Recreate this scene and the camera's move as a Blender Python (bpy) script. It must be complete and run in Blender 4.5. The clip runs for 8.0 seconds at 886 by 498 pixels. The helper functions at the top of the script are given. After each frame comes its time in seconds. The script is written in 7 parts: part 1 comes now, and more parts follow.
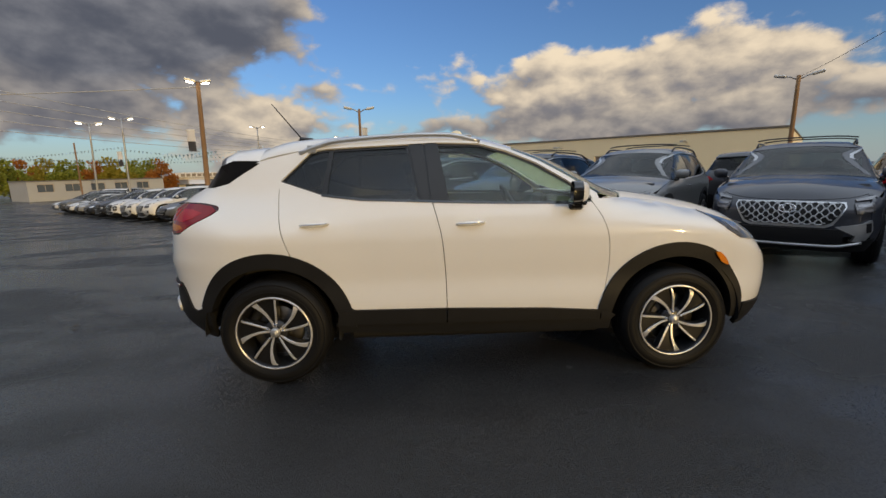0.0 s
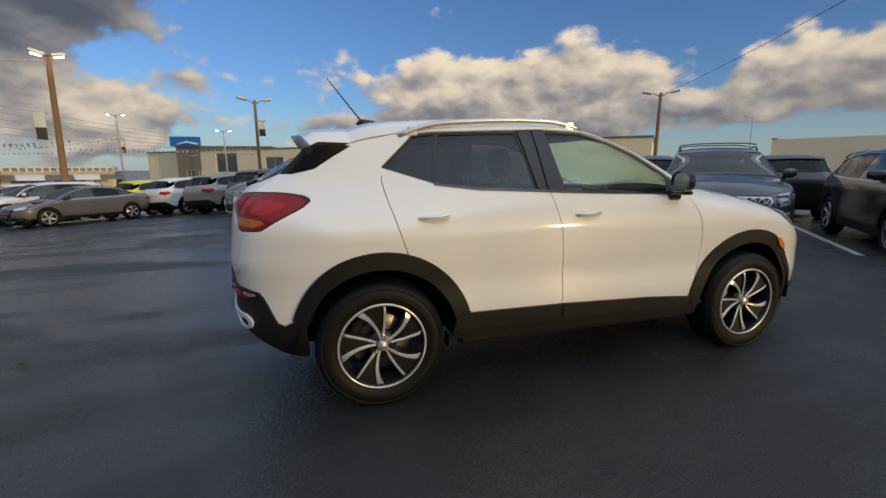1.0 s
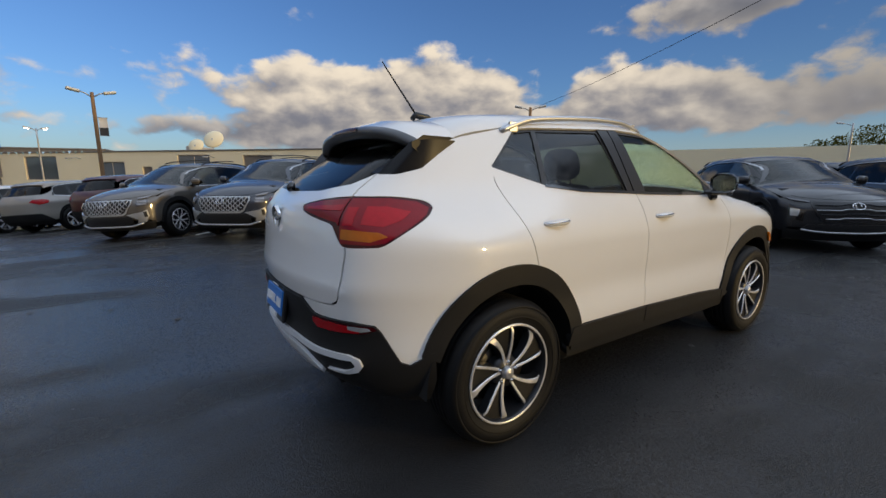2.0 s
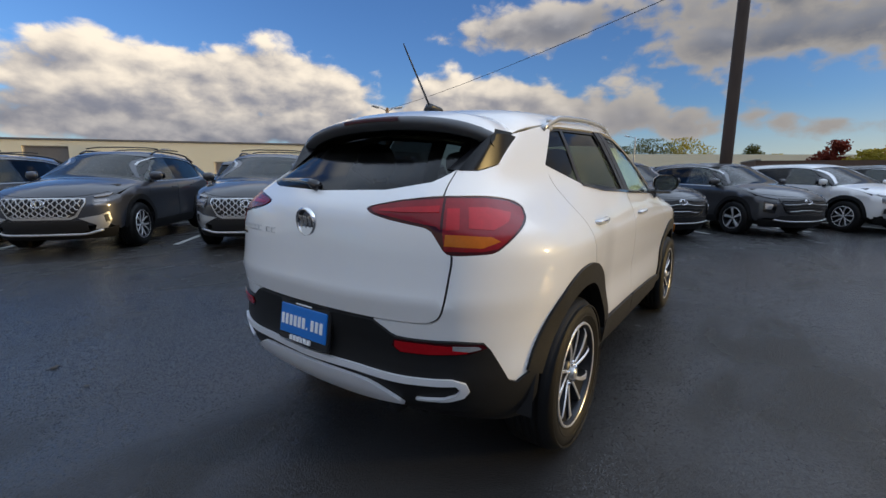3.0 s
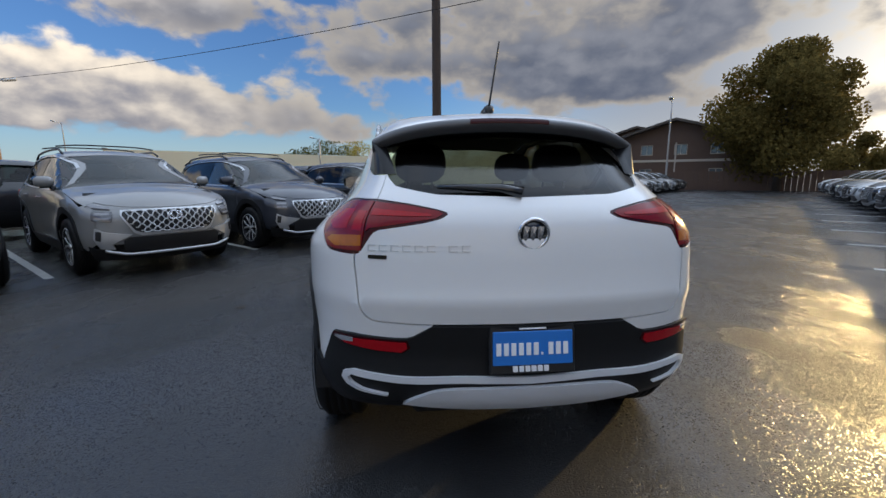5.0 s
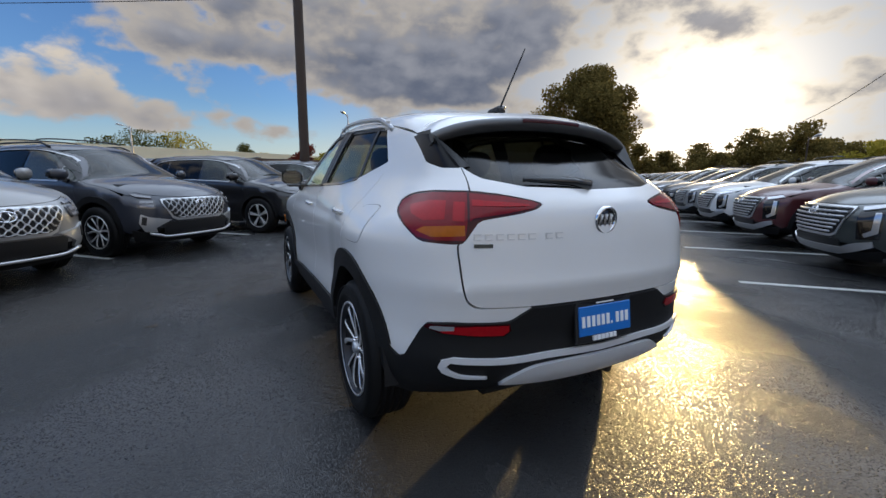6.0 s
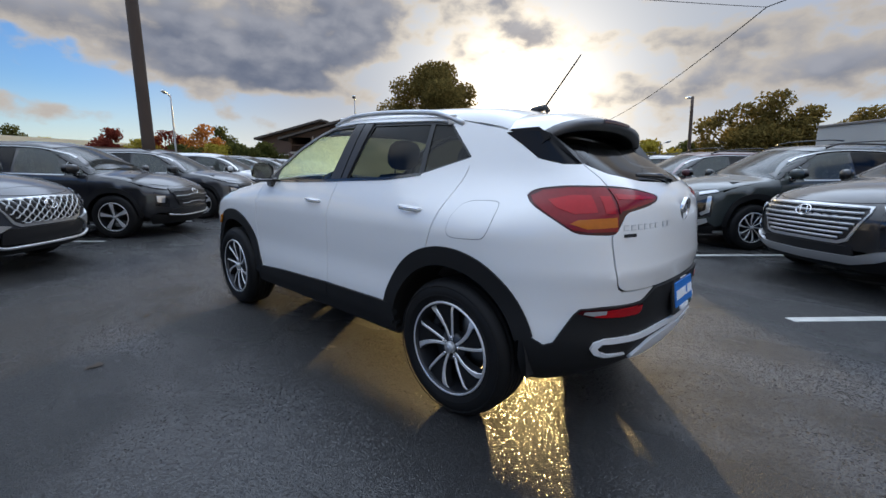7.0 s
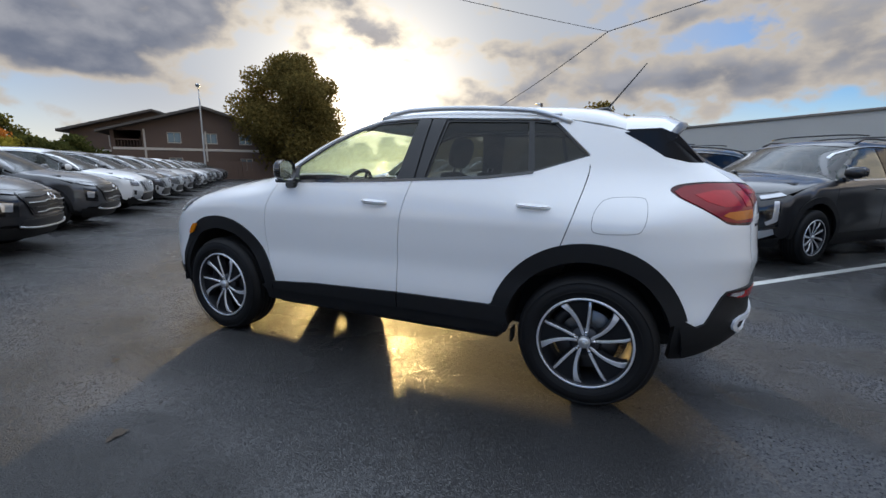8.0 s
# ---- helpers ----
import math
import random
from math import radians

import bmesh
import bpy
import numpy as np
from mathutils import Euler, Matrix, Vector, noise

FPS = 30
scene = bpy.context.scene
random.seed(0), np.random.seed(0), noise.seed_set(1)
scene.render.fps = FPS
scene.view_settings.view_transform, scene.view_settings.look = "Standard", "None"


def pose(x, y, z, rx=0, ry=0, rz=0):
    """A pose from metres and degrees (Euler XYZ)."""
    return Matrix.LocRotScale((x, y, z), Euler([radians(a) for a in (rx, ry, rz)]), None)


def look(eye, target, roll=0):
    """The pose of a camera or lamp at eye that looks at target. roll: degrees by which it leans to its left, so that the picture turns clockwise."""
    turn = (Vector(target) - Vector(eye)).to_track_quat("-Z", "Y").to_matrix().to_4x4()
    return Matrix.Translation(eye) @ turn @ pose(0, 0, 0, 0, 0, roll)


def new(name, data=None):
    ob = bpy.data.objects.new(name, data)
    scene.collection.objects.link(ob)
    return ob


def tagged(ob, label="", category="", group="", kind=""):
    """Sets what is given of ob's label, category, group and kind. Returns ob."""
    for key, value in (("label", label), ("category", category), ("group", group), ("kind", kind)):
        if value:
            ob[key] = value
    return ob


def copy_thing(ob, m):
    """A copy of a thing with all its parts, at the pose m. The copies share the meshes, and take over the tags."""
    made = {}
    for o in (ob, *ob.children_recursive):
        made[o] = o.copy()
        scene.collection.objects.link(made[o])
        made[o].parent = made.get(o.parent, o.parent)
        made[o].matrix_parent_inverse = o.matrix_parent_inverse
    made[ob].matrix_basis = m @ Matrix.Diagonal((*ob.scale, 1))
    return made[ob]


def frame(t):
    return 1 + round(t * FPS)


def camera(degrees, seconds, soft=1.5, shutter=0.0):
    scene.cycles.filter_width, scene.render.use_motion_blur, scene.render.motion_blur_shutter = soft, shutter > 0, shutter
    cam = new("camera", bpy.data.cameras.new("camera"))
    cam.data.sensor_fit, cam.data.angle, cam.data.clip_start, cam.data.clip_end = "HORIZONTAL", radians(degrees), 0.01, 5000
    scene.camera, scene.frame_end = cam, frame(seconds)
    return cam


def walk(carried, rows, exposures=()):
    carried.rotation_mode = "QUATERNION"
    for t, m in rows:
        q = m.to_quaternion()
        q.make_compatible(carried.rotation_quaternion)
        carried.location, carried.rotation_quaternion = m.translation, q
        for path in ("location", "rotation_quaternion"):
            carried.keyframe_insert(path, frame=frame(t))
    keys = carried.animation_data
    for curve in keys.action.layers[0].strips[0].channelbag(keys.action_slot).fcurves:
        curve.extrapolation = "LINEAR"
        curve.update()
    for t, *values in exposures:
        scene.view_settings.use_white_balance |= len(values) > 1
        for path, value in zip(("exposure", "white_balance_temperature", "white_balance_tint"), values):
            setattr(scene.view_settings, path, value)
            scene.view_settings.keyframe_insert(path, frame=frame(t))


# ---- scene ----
# ---------------------------------------------------------------- camera and its walk
PATH = [
    (0, (-0.305, -3.459, 1.351), (-0.237, -1.495, 0.983), -1.2),
    (0.5, (-0.945, -3.309, 1.331), (-0.631, -1.37, 0.956), -0.4),
    (1, (-1.612, -3.02, 1.29), (-1.039, -1.14, 0.917), -0.2),
    (1.2, (-1.854, -2.842, 1.282), (-1.172, -1.0, 0.906), 0.0),
    (2.3, (-2.761, -2.016, 1.25), (-1.5, -0.5, 0.917), -0.2),
    (2.5, (-2.857, -1.874, 1.249), (-1.493, -0.451, 0.913), -0.1),
    (3, (-3.142, -1.435, 1.242), (-1.539, -0.288, 0.903), 0.5),
    (3.5, (-3.339, -0.946, 1.232), (-1.561, -0.097, 0.89), 0.4),
    (4, (-3.492, -0.532, 1.263), (-1.587, -0.027, 0.925), 0.6),
    (4.2, (-3.51, -0.378, 1.257), (-1.573, -0.009, 0.926), 0.4),
    (5.3, (-3.536, 0.798, 1.25), (-1.611, 0.381, 0.914), 0.0),
    (5.5, (-3.493, 0.987, 1.237), (-1.602, 0.428, 0.902), 0.1),
    (6, (-3.353, 1.389, 1.226), (-1.59, 0.507, 0.889), 0.7),
    (6.5, (-3.104, 1.889, 1.229), (-1.526, 0.714, 0.868), 0.7),
    (7, (-2.632, 2.368, 1.233), (-1.301, 0.922, 0.864), 0.7),
    (7.5, (-2.048, 2.768, 1.227), (-0.996, 1.109, 0.848), 0.4),
    (8, (-1.451, 3.034, 1.217), (-0.664, 1.233, 0.848), 0.6),
]
cam = camera(92.5, 8.0)
walk(cam, [(t, look(eye, target, roll)) for t, eye, target, roll in PATH],
exposures=[(0, 0.22, 7350, 10), (1, 0.2, 7000, 10), (2.5, 0.38, 6600, 10), (4, 0.8, 6350, 10), (5.5, 0.7, 6650, 10), (6.5, 0.98, 6650, 10), (8, 1.13, 6900, 10)])

# ---------------------------------------------------------------- sky, sun
SUN_AZ, SUN_EL = -57.0, 7.0     # degrees, from +x towards +y, and above the horizon
sun_dir = Vector((math.cos(radians(SUN_EL)) * math.cos(radians(SUN_AZ)),
                  math.cos(radians(SUN_EL)) * math.sin(radians(SUN_AZ)), math.sin(radians(SUN_EL))))


class Nodes:
    """Short hand for wiring shader nodes."""

    def __init__(self, tree):
        self.tree = tree
        tree.nodes.clear()

    def add(self, kind):
        return self.tree.nodes.new(kind)

    def put(self, socket, value):
        if isinstance(value, bpy.types.NodeSocket):
            self.tree.links.new(value, socket)
        elif value is not None:
            socket.default_value = value

    def m(self, op, a, b=None, c=None, clamp=False):
        n = self.add("ShaderNodeMath")
        n.operation, n.use_clamp = op, clamp
        for s, v in zip(n.inputs, (a, b, c)):
            self.put(s, v)
        return n.outputs[0]

    def mix(self, f, a, b, blend="MIX"):
        n = self.add("ShaderNodeMix")
        n.data_type, n.blend_type = "RGBA", blend
        self.put(n.inputs[0], f), self.put(n.inputs[6], a), self.put(n.inputs[7], b)
        return n.outputs[2]

    def ramp(self, v, lo, hi, to0=0.0, to1=1.0, smooth=True):
        n = self.add("ShaderNodeMapRange")
        n.interpolation_type = "SMOOTHSTEP" if smooth else "LINEAR"
        for s, x in zip(n.inputs, (v, lo, hi, to0, to1)):
            self.put(s, x)
        return n.outputs[0]

    def noise(self, vec, scale, detail=4.0, rough=0.55, dist=0.0):
        n = self.add("ShaderNodeTexNoise")
        self.put(n.inputs["Vector"], vec)
        n.inputs["Scale"].default_value, n.inputs["Detail"].default_value = scale, detail
        n.inputs["Roughness"].default_value, n.inputs["Distortion"].default_value = rough, dist
        return n.outputs["Fac"]

    def vec(self, x, y, z):
        n = self.add("ShaderNodeCombineXYZ")
        for s, v in zip(n.inputs, (x, y, z)):
            self.put(s, v)
        return n.outputs[0]


def build_sky():
    world = bpy.data.worlds.new("sky")
    scene.world = world
    world.use_nodes = True
    N = Nodes(world.node_tree)
    m = N.m
    way = N.add("ShaderNodeTexCoord").outputs["Generated"]
    sep = N.add("ShaderNodeSeparateXYZ")
    N.put(sep.inputs[0], way)
    x, y, z = sep.outputs
    az = m("ARCTAN2", y, x)
    el = m("ARCSINE", z)
    sky = N.add("ShaderNodeTexSky")
    sky.sky_type, sky.sun_disc = "NISHITA", False
    sky.sun_elevation, sky.sun_rotation = radians(SUN_EL), radians(90 - SUN_AZ)
    sky.altitude, sky.air_density, sky.dust_density, sky.ozone_density = 1300.0, 1.2, 0.6, 2.5
    blue = N.mix(1.0, sky.outputs[0], (0.084, 0.110, 0.168, 1), "MULTIPLY")
    # cloud banks: azimuth, elevation, half widths in azimuth and elevation (degrees), weight, how dark
    banks = ((127, 16, 14, 8, 1.05, 1), (114, 18, 9, 5, .75, 1), (111, 5, 8, 3.4, .95, 0), (127, 6.5, 8, 2.4, .45, .6), (103.8, 9.7, 2.6, 1.3, .42, 0), (72, 9.5, 13, 4, .72, 0), (54, 11, 9, 3.4, .68, 0),
             (64, 4.8, 22, 2.0, .55, .75), (86, 5.2, 8, 1.5, .3, .7), (33, 10, 9, 3, .62, 0), (40, 6.5, 13, 2.0, .5, .5), (20, 8, 10, 3.0, .62, .1), (7, 6, 9, 2.2, .55, .1), (-7, 5, 6, 1.2, .3, .1),
             (20, 17.5, 14, 2.6, .58, .8), (3, 13.8, 9, 2, .5, .6), (-14, 12.5, 12, 2.8, .8, 1), (-10, 19, 14, 4, .75, .9), (-29, 13, 9, 4, .75, 1), (-34, 18, 7, 3, .6, .8), (-28, 9.8, 12, 1.6, .45, .9),
             (-57, 15.5, 5, 2, .5, .6), (-79, 14, 9, 2, .4, .5), (-73, 9.3, 6, 1.4, .35, .4), (-98, 10, 14, 2.6, .75, .8), (-100, 17, 14, 3, .5, .6), (-122, 12, 16, 6, .6, .7),
             # these banks are out of view, added to brighten the car's tail
             (-152, 15, 18, 8, .7, 0), (176, 13, 20, 8, .75, 0), (148, 22, 12, 6, .6, .2), (-168, 6, 40, 6, .7, 0),
             (-60, 25, 15, 3.6, .55, .6), (-38, 26, 10, 4, .6, .8), (-92, 26, 13, 4, .5, .6), (12, 27, 18, 3, .4, .4), (70, 27, 18, 4, .3, .5))
    total = gloom = height = None
    for a0, e0, wa, we, w, dk in banks:
        da = m("MULTIPLY", m("SUBTRACT", 1.0, m("COSINE", m("SUBTRACT", az, radians(a0)))), 2.0 / radians(wa) ** 2)
        de = m("POWER", m("MULTIPLY", m("ABSOLUTE", m("SUBTRACT", el, radians(e0))), 1.0 / radians(we)), 2.0)
        g = m("MULTIPLY", m("EXPONENT", m("MULTIPLY", m("ADD", da, de), -1.0)), w)
        total = g if total is None else m("ADD", total, g)
        rise = m("MULTIPLY", g, m("MULTIPLY", m("SUBTRACT", el, radians(e0)), 1.0 / radians(we)))
        height = rise if height is None else m("ADD", height, rise)
        if dk:
            d = m("MULTIPLY", g, dk * 1.5)
            gloom = d if gloom is None else m("ADD", gloom, d)
    # cover above the view is made up, to carry the bright overhead tone
    total = m("ADD", total, N.ramp(el, radians(27), radians(41), 0.0, 0.85))
    stretch = N.vec(x, y, m("MULTIPLY", z, 1.7))

    def puff(shift):
        p = N.add("ShaderNodeVectorMath")
        p.operation = "ADD"
        N.put(p.inputs[0], stretch)
        p.inputs[1].default_value = shift
        v = p.outputs[0]
        low = m("ADD", m("MULTIPLY", N.noise(v, 4.0, 2.0, 0.5, 0.15), 0.42), m("MULTIPLY", N.noise(v, 10.0, 2.0, 0.5, 0.1), 0.50))
        return low, v
    low, at_low = puff((0, 0, 0))
    there, _ = puff((sun_dir.x * .02, sun_dir.y * .02, 0.045))
    curl = N.noise(at_low, 26.0, 8.0, 0.56, 0.2)
    fine = m("SUBTRACT", curl, 0.5)
    here = m("ADD", m("ADD", low, 0.04), m("MULTIPLY", fine, 0.26))
    near = m("POWER", m("MAXIMUM", m("ADD", m("ADD", m("MULTIPLY", x, sun_dir.x), m("MULTIPLY", y, sun_dir.y)), m("MULTIPLY", z, sun_dir.z)), 0.0), 9.0)
    field = m("ADD", m("MULTIPLY", m("SUBTRACT", here, 0.5), m("ADD", m("MULTIPLY", near, 1.2), 2.1)), m("ADD", total, m("MULTIPLY", near, 0.27)))
    cover = N.ramp(field, 0.20, 0.47)
    thick = N.ramp(field, 0.34, 0.85)
    lift = m("DIVIDE", height, m("ADD", total, 0.12))
    lit = N.ramp(m("ADD", m("ADD", m("MULTIPLY", m("SUBTRACT", low, there), 1.1), m("MULTIPLY", fine, 0.35)), m("MULTIPLY", lift, 0.16)), -0.22, 0.26)
    gloom = m("MINIMUM", gloom, 1.0)
    to_sun = m("ADD", m("ADD", m("MULTIPLY", x, sun_dir.x), m("MULTIPLY", y, sun_dir.y)), m("MULTIPLY", z, sun_dir.z))
    # away from the sun the banks are lit in front; against it they are dark with thin bright rims
    behind = N.ramp(to_sun, -0.1, 0.6)
    front_tone = N.mix(lit, (0.185, 0.19, 0.225, 1), (0.72, 0.635, 0.52, 1))
    front_tone = N.mix(gloom, front_tone, N.mix(lit, (0.075, 0.088, 0.125, 1), (0.20, 0.215, 0.26, 1)))
    back_tone = N.mix(thick, (0.25, 0.235, 0.22, 1), N.mix(lit, (0.068, 0.082, 0.118, 1), (0.165, 0.175, 0.205, 1)))
    tone = N.mix(behind, front_tone, back_tone)
    # unseen high cloud, made brighter to fill shaded sides and the ground
    overhead = N.ramp(el, radians(27), radians(41))
    # brighter still above the sun, added to lift the wet ground
    glare = m("ADD", m("MULTIPLY", m("POWER", m("MAXIMUM", to_sun, 0.0), 2.0), 1.5), 0.72)
    high = N.mix(1.0, N.mix(lit, (0.57, 0.74, 1.02, 1), (0.82, 0.95, 1.16, 1)), N.vec(glare, glare, glare), "MULTIPLY")
    tone = N.mix(overhead, tone, high)
    near = m("POWER", m("MAXIMUM", to_sun, 0.0), 40.0)
    core = m("POWER", m("MAXIMUM", to_sun, 0.0), 3000.0)
    halo = m("POWER", m("MAXIMUM", to_sun, 0.0), 160.0)
    glow = N.mix(near, (0, 0, 0, 1), (0.50, 0.45, 0.36, 1))
    tone = N.mix(1.0, tone, N.mix(1.0, glow, N.mix(thick, (1, 1, 1, 1), (.14, .13, .12, 1)), "MULTIPLY"), "ADD")
    pale = N.ramp(to_sun, 0.62, 0.94)
    open_sky = N.mix(1.0, N.mix(pale, N.mix(behind, blue, N.mix(1.0, blue, (0.70, 0.68, 0.66, 1), "MULTIPLY")), (0.21, 0.235, 0.28, 1)), glow, "ADD")
    low_air = N.ramp(el, radians(9), radians(-1), 0.0, 0.65)
    open_sky = N.mix(low_air, open_sky, N.mix(N.ramp(to_sun, 0.25, 0.92), (0.27, 0.36, 0.46, 1), (0.46, 0.45, 0.42, 1)))
    colour = N.mix(cover, open_sky, tone)
    colour = N.mix(1.0, colour, N.mix(core, (0, 0, 0, 1), (9.0, 7.0, 4.5, 1)), "ADD")
    colour = N.mix(1.0, colour, N.mix(halo, (0, 0, 0, 1), N.mix(thick, (0.62, 0.48, 0.28, 1), (0.24, 0.185, 0.11, 1))), "ADD")
    bg = N.add("ShaderNodeBackground")
    N.put(bg.inputs[0], colour)
    bg.inputs[1].default_value = 1.0
    N.put(N.add("ShaderNodeOutputWorld").inputs[0], bg.outputs[0])


build_sky()
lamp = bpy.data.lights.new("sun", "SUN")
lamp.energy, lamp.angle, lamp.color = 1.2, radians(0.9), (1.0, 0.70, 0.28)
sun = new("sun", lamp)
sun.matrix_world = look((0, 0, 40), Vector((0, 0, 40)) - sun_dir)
# ---------------------------------------------------------------- materials


def material(name, col, rough=0.5, metal=0.0, var=0.08, scale=6.0, bump=0.0, bscale=60.0, coat=0.0, coat_rough=0.03, rvar=0.0, spec=0.5, rnd=0.0, emit=None):
    """A surface with variation at two scales, fine relief and, where wanted, a shift from piece to piece."""
    mt = bpy.data.materials.new(name)
    mt.use_nodes = True
    N = Nodes(mt.node_tree)
    p = N.add("ShaderNodeBsdfPrincipled")
    where = N.add("ShaderNodeTexCoord").outputs["Object"]
    big, fine = N.noise(where, scale, 5), N.noise(where, bscale, 4)
    f = N.m("ADD", N.m("MULTIPLY", N.m("SUBTRACT", big, 0.5), var * 2), N.m("MULTIPLY", N.m("SUBTRACT", fine, 0.5), var))
    if rnd:
        info = N.add("ShaderNodeObjectInfo")
        f = N.m("ADD", f, N.m("MULTIPLY", N.m("SUBTRACT", info.outputs["Random"], 0.5), rnd))
    hsv = N.add("ShaderNodeHueSaturation")
    N.put(hsv.inputs["Value"], N.m("ADD", f, 1.0))
    N.put(hsv.inputs["Color"], (*col, 1))
    N.put(p.inputs["Base Color"], hsv.outputs[0])
    N.put(p.inputs["Roughness"], N.m("ADD", N.m("MULTIPLY", N.m("SUBTRACT", big, 0.5), rvar * 2), rough))
    p.inputs["Metallic"].default_value = metal
    p.inputs["Specular IOR Level"].default_value = spec
    p.inputs["Coat Weight"].default_value, p.inputs["Coat Roughness"].default_value = coat, coat_rough
    if emit:
        p.inputs["Emission Color"].default_value, p.inputs["Emission Strength"].default_value = (*col, 1), emit
    if bump:
        b = N.add("ShaderNodeBump")
        b.inputs["Strength"].default_value, b.inputs["Distance"].default_value = 1.0, bump
        N.put(b.inputs["Height"], fine)
        N.put(p.inputs["Normal"], b.outputs[0])
    N.put(N.add("ShaderNodeOutputMaterial").inputs[0], p.outputs[0])
    return mt


def glass_material(name, tint, gloss_rough=0.02, drops=0.0, wet=0.0, veiled=0.1, shine_gain=1.1):
    """Clear or tinted pane: light passes with the tint, the sky mirrors off it by its angle."""
    mt = bpy.data.materials.new(name)
    mt.use_nodes = True
    N = Nodes(mt.node_tree)
    clear, shine = N.add("ShaderNodeBsdfTransparent"), N.add("ShaderNodeBsdfGlossy")
    clear.inputs[0].default_value = (*tint, 1)
    shine.inputs["Roughness"].default_value = gloss_rough
    fr = N.add("ShaderNodeLayerWeight")
    grazing = N.m("ADD", N.m("MULTIPLY", N.m("POWER", fr.outputs["Facing"], 5.0), 0.94), 0.045)
    if drops:
        b = N.add("ShaderNodeBump")
        b.inputs["Strength"].default_value, b.inputs["Distance"].default_value = 0.6, drops
        N.put(b.inputs["Height"], N.noise(N.add("ShaderNodeTexCoord").outputs["Object"], 130.0, 3))
        N.put(shine.inputs["Normal"], b.outputs[0])
    through_pane = clear.outputs[0]
    if wet:
        where = N.add("ShaderNodeTexCoord").outputs["Object"]
        mp = N.add("ShaderNodeMapping")
        mp.inputs["Scale"].default_value = (1.0, 1.0, 0.16)
        N.put(mp.inputs[0], where)
        runs = N.ramp(N.noise(mp.outputs[0], 90.0, 3), 0.46, 0.62)
        beads = N.ramp(N.noise(where, 160.0, 2), 0.50, 0.62)
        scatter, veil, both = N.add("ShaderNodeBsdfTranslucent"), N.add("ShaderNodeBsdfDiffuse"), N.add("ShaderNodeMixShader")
        # drops spread the light; the low sun's yellow glow is put into this tint
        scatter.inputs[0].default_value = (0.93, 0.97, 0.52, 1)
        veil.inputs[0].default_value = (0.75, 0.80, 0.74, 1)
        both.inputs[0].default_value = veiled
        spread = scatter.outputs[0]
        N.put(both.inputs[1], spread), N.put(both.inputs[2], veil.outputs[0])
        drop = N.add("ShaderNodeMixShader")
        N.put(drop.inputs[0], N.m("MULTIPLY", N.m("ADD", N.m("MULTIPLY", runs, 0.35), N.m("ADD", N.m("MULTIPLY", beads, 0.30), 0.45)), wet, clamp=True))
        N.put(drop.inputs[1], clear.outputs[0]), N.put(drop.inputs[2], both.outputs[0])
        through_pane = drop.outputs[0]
    mx = N.add("ShaderNodeMixShader")
    N.put(mx.inputs[0], N.m("MULTIPLY", grazing, shine_gain, clamp=True))
    N.put(mx.inputs[1], through_pane), N.put(mx.inputs[2], shine.outputs[0])
    N.put(N.add("ShaderNodeOutputMaterial").inputs[0], mx.outputs[0])
    return mt


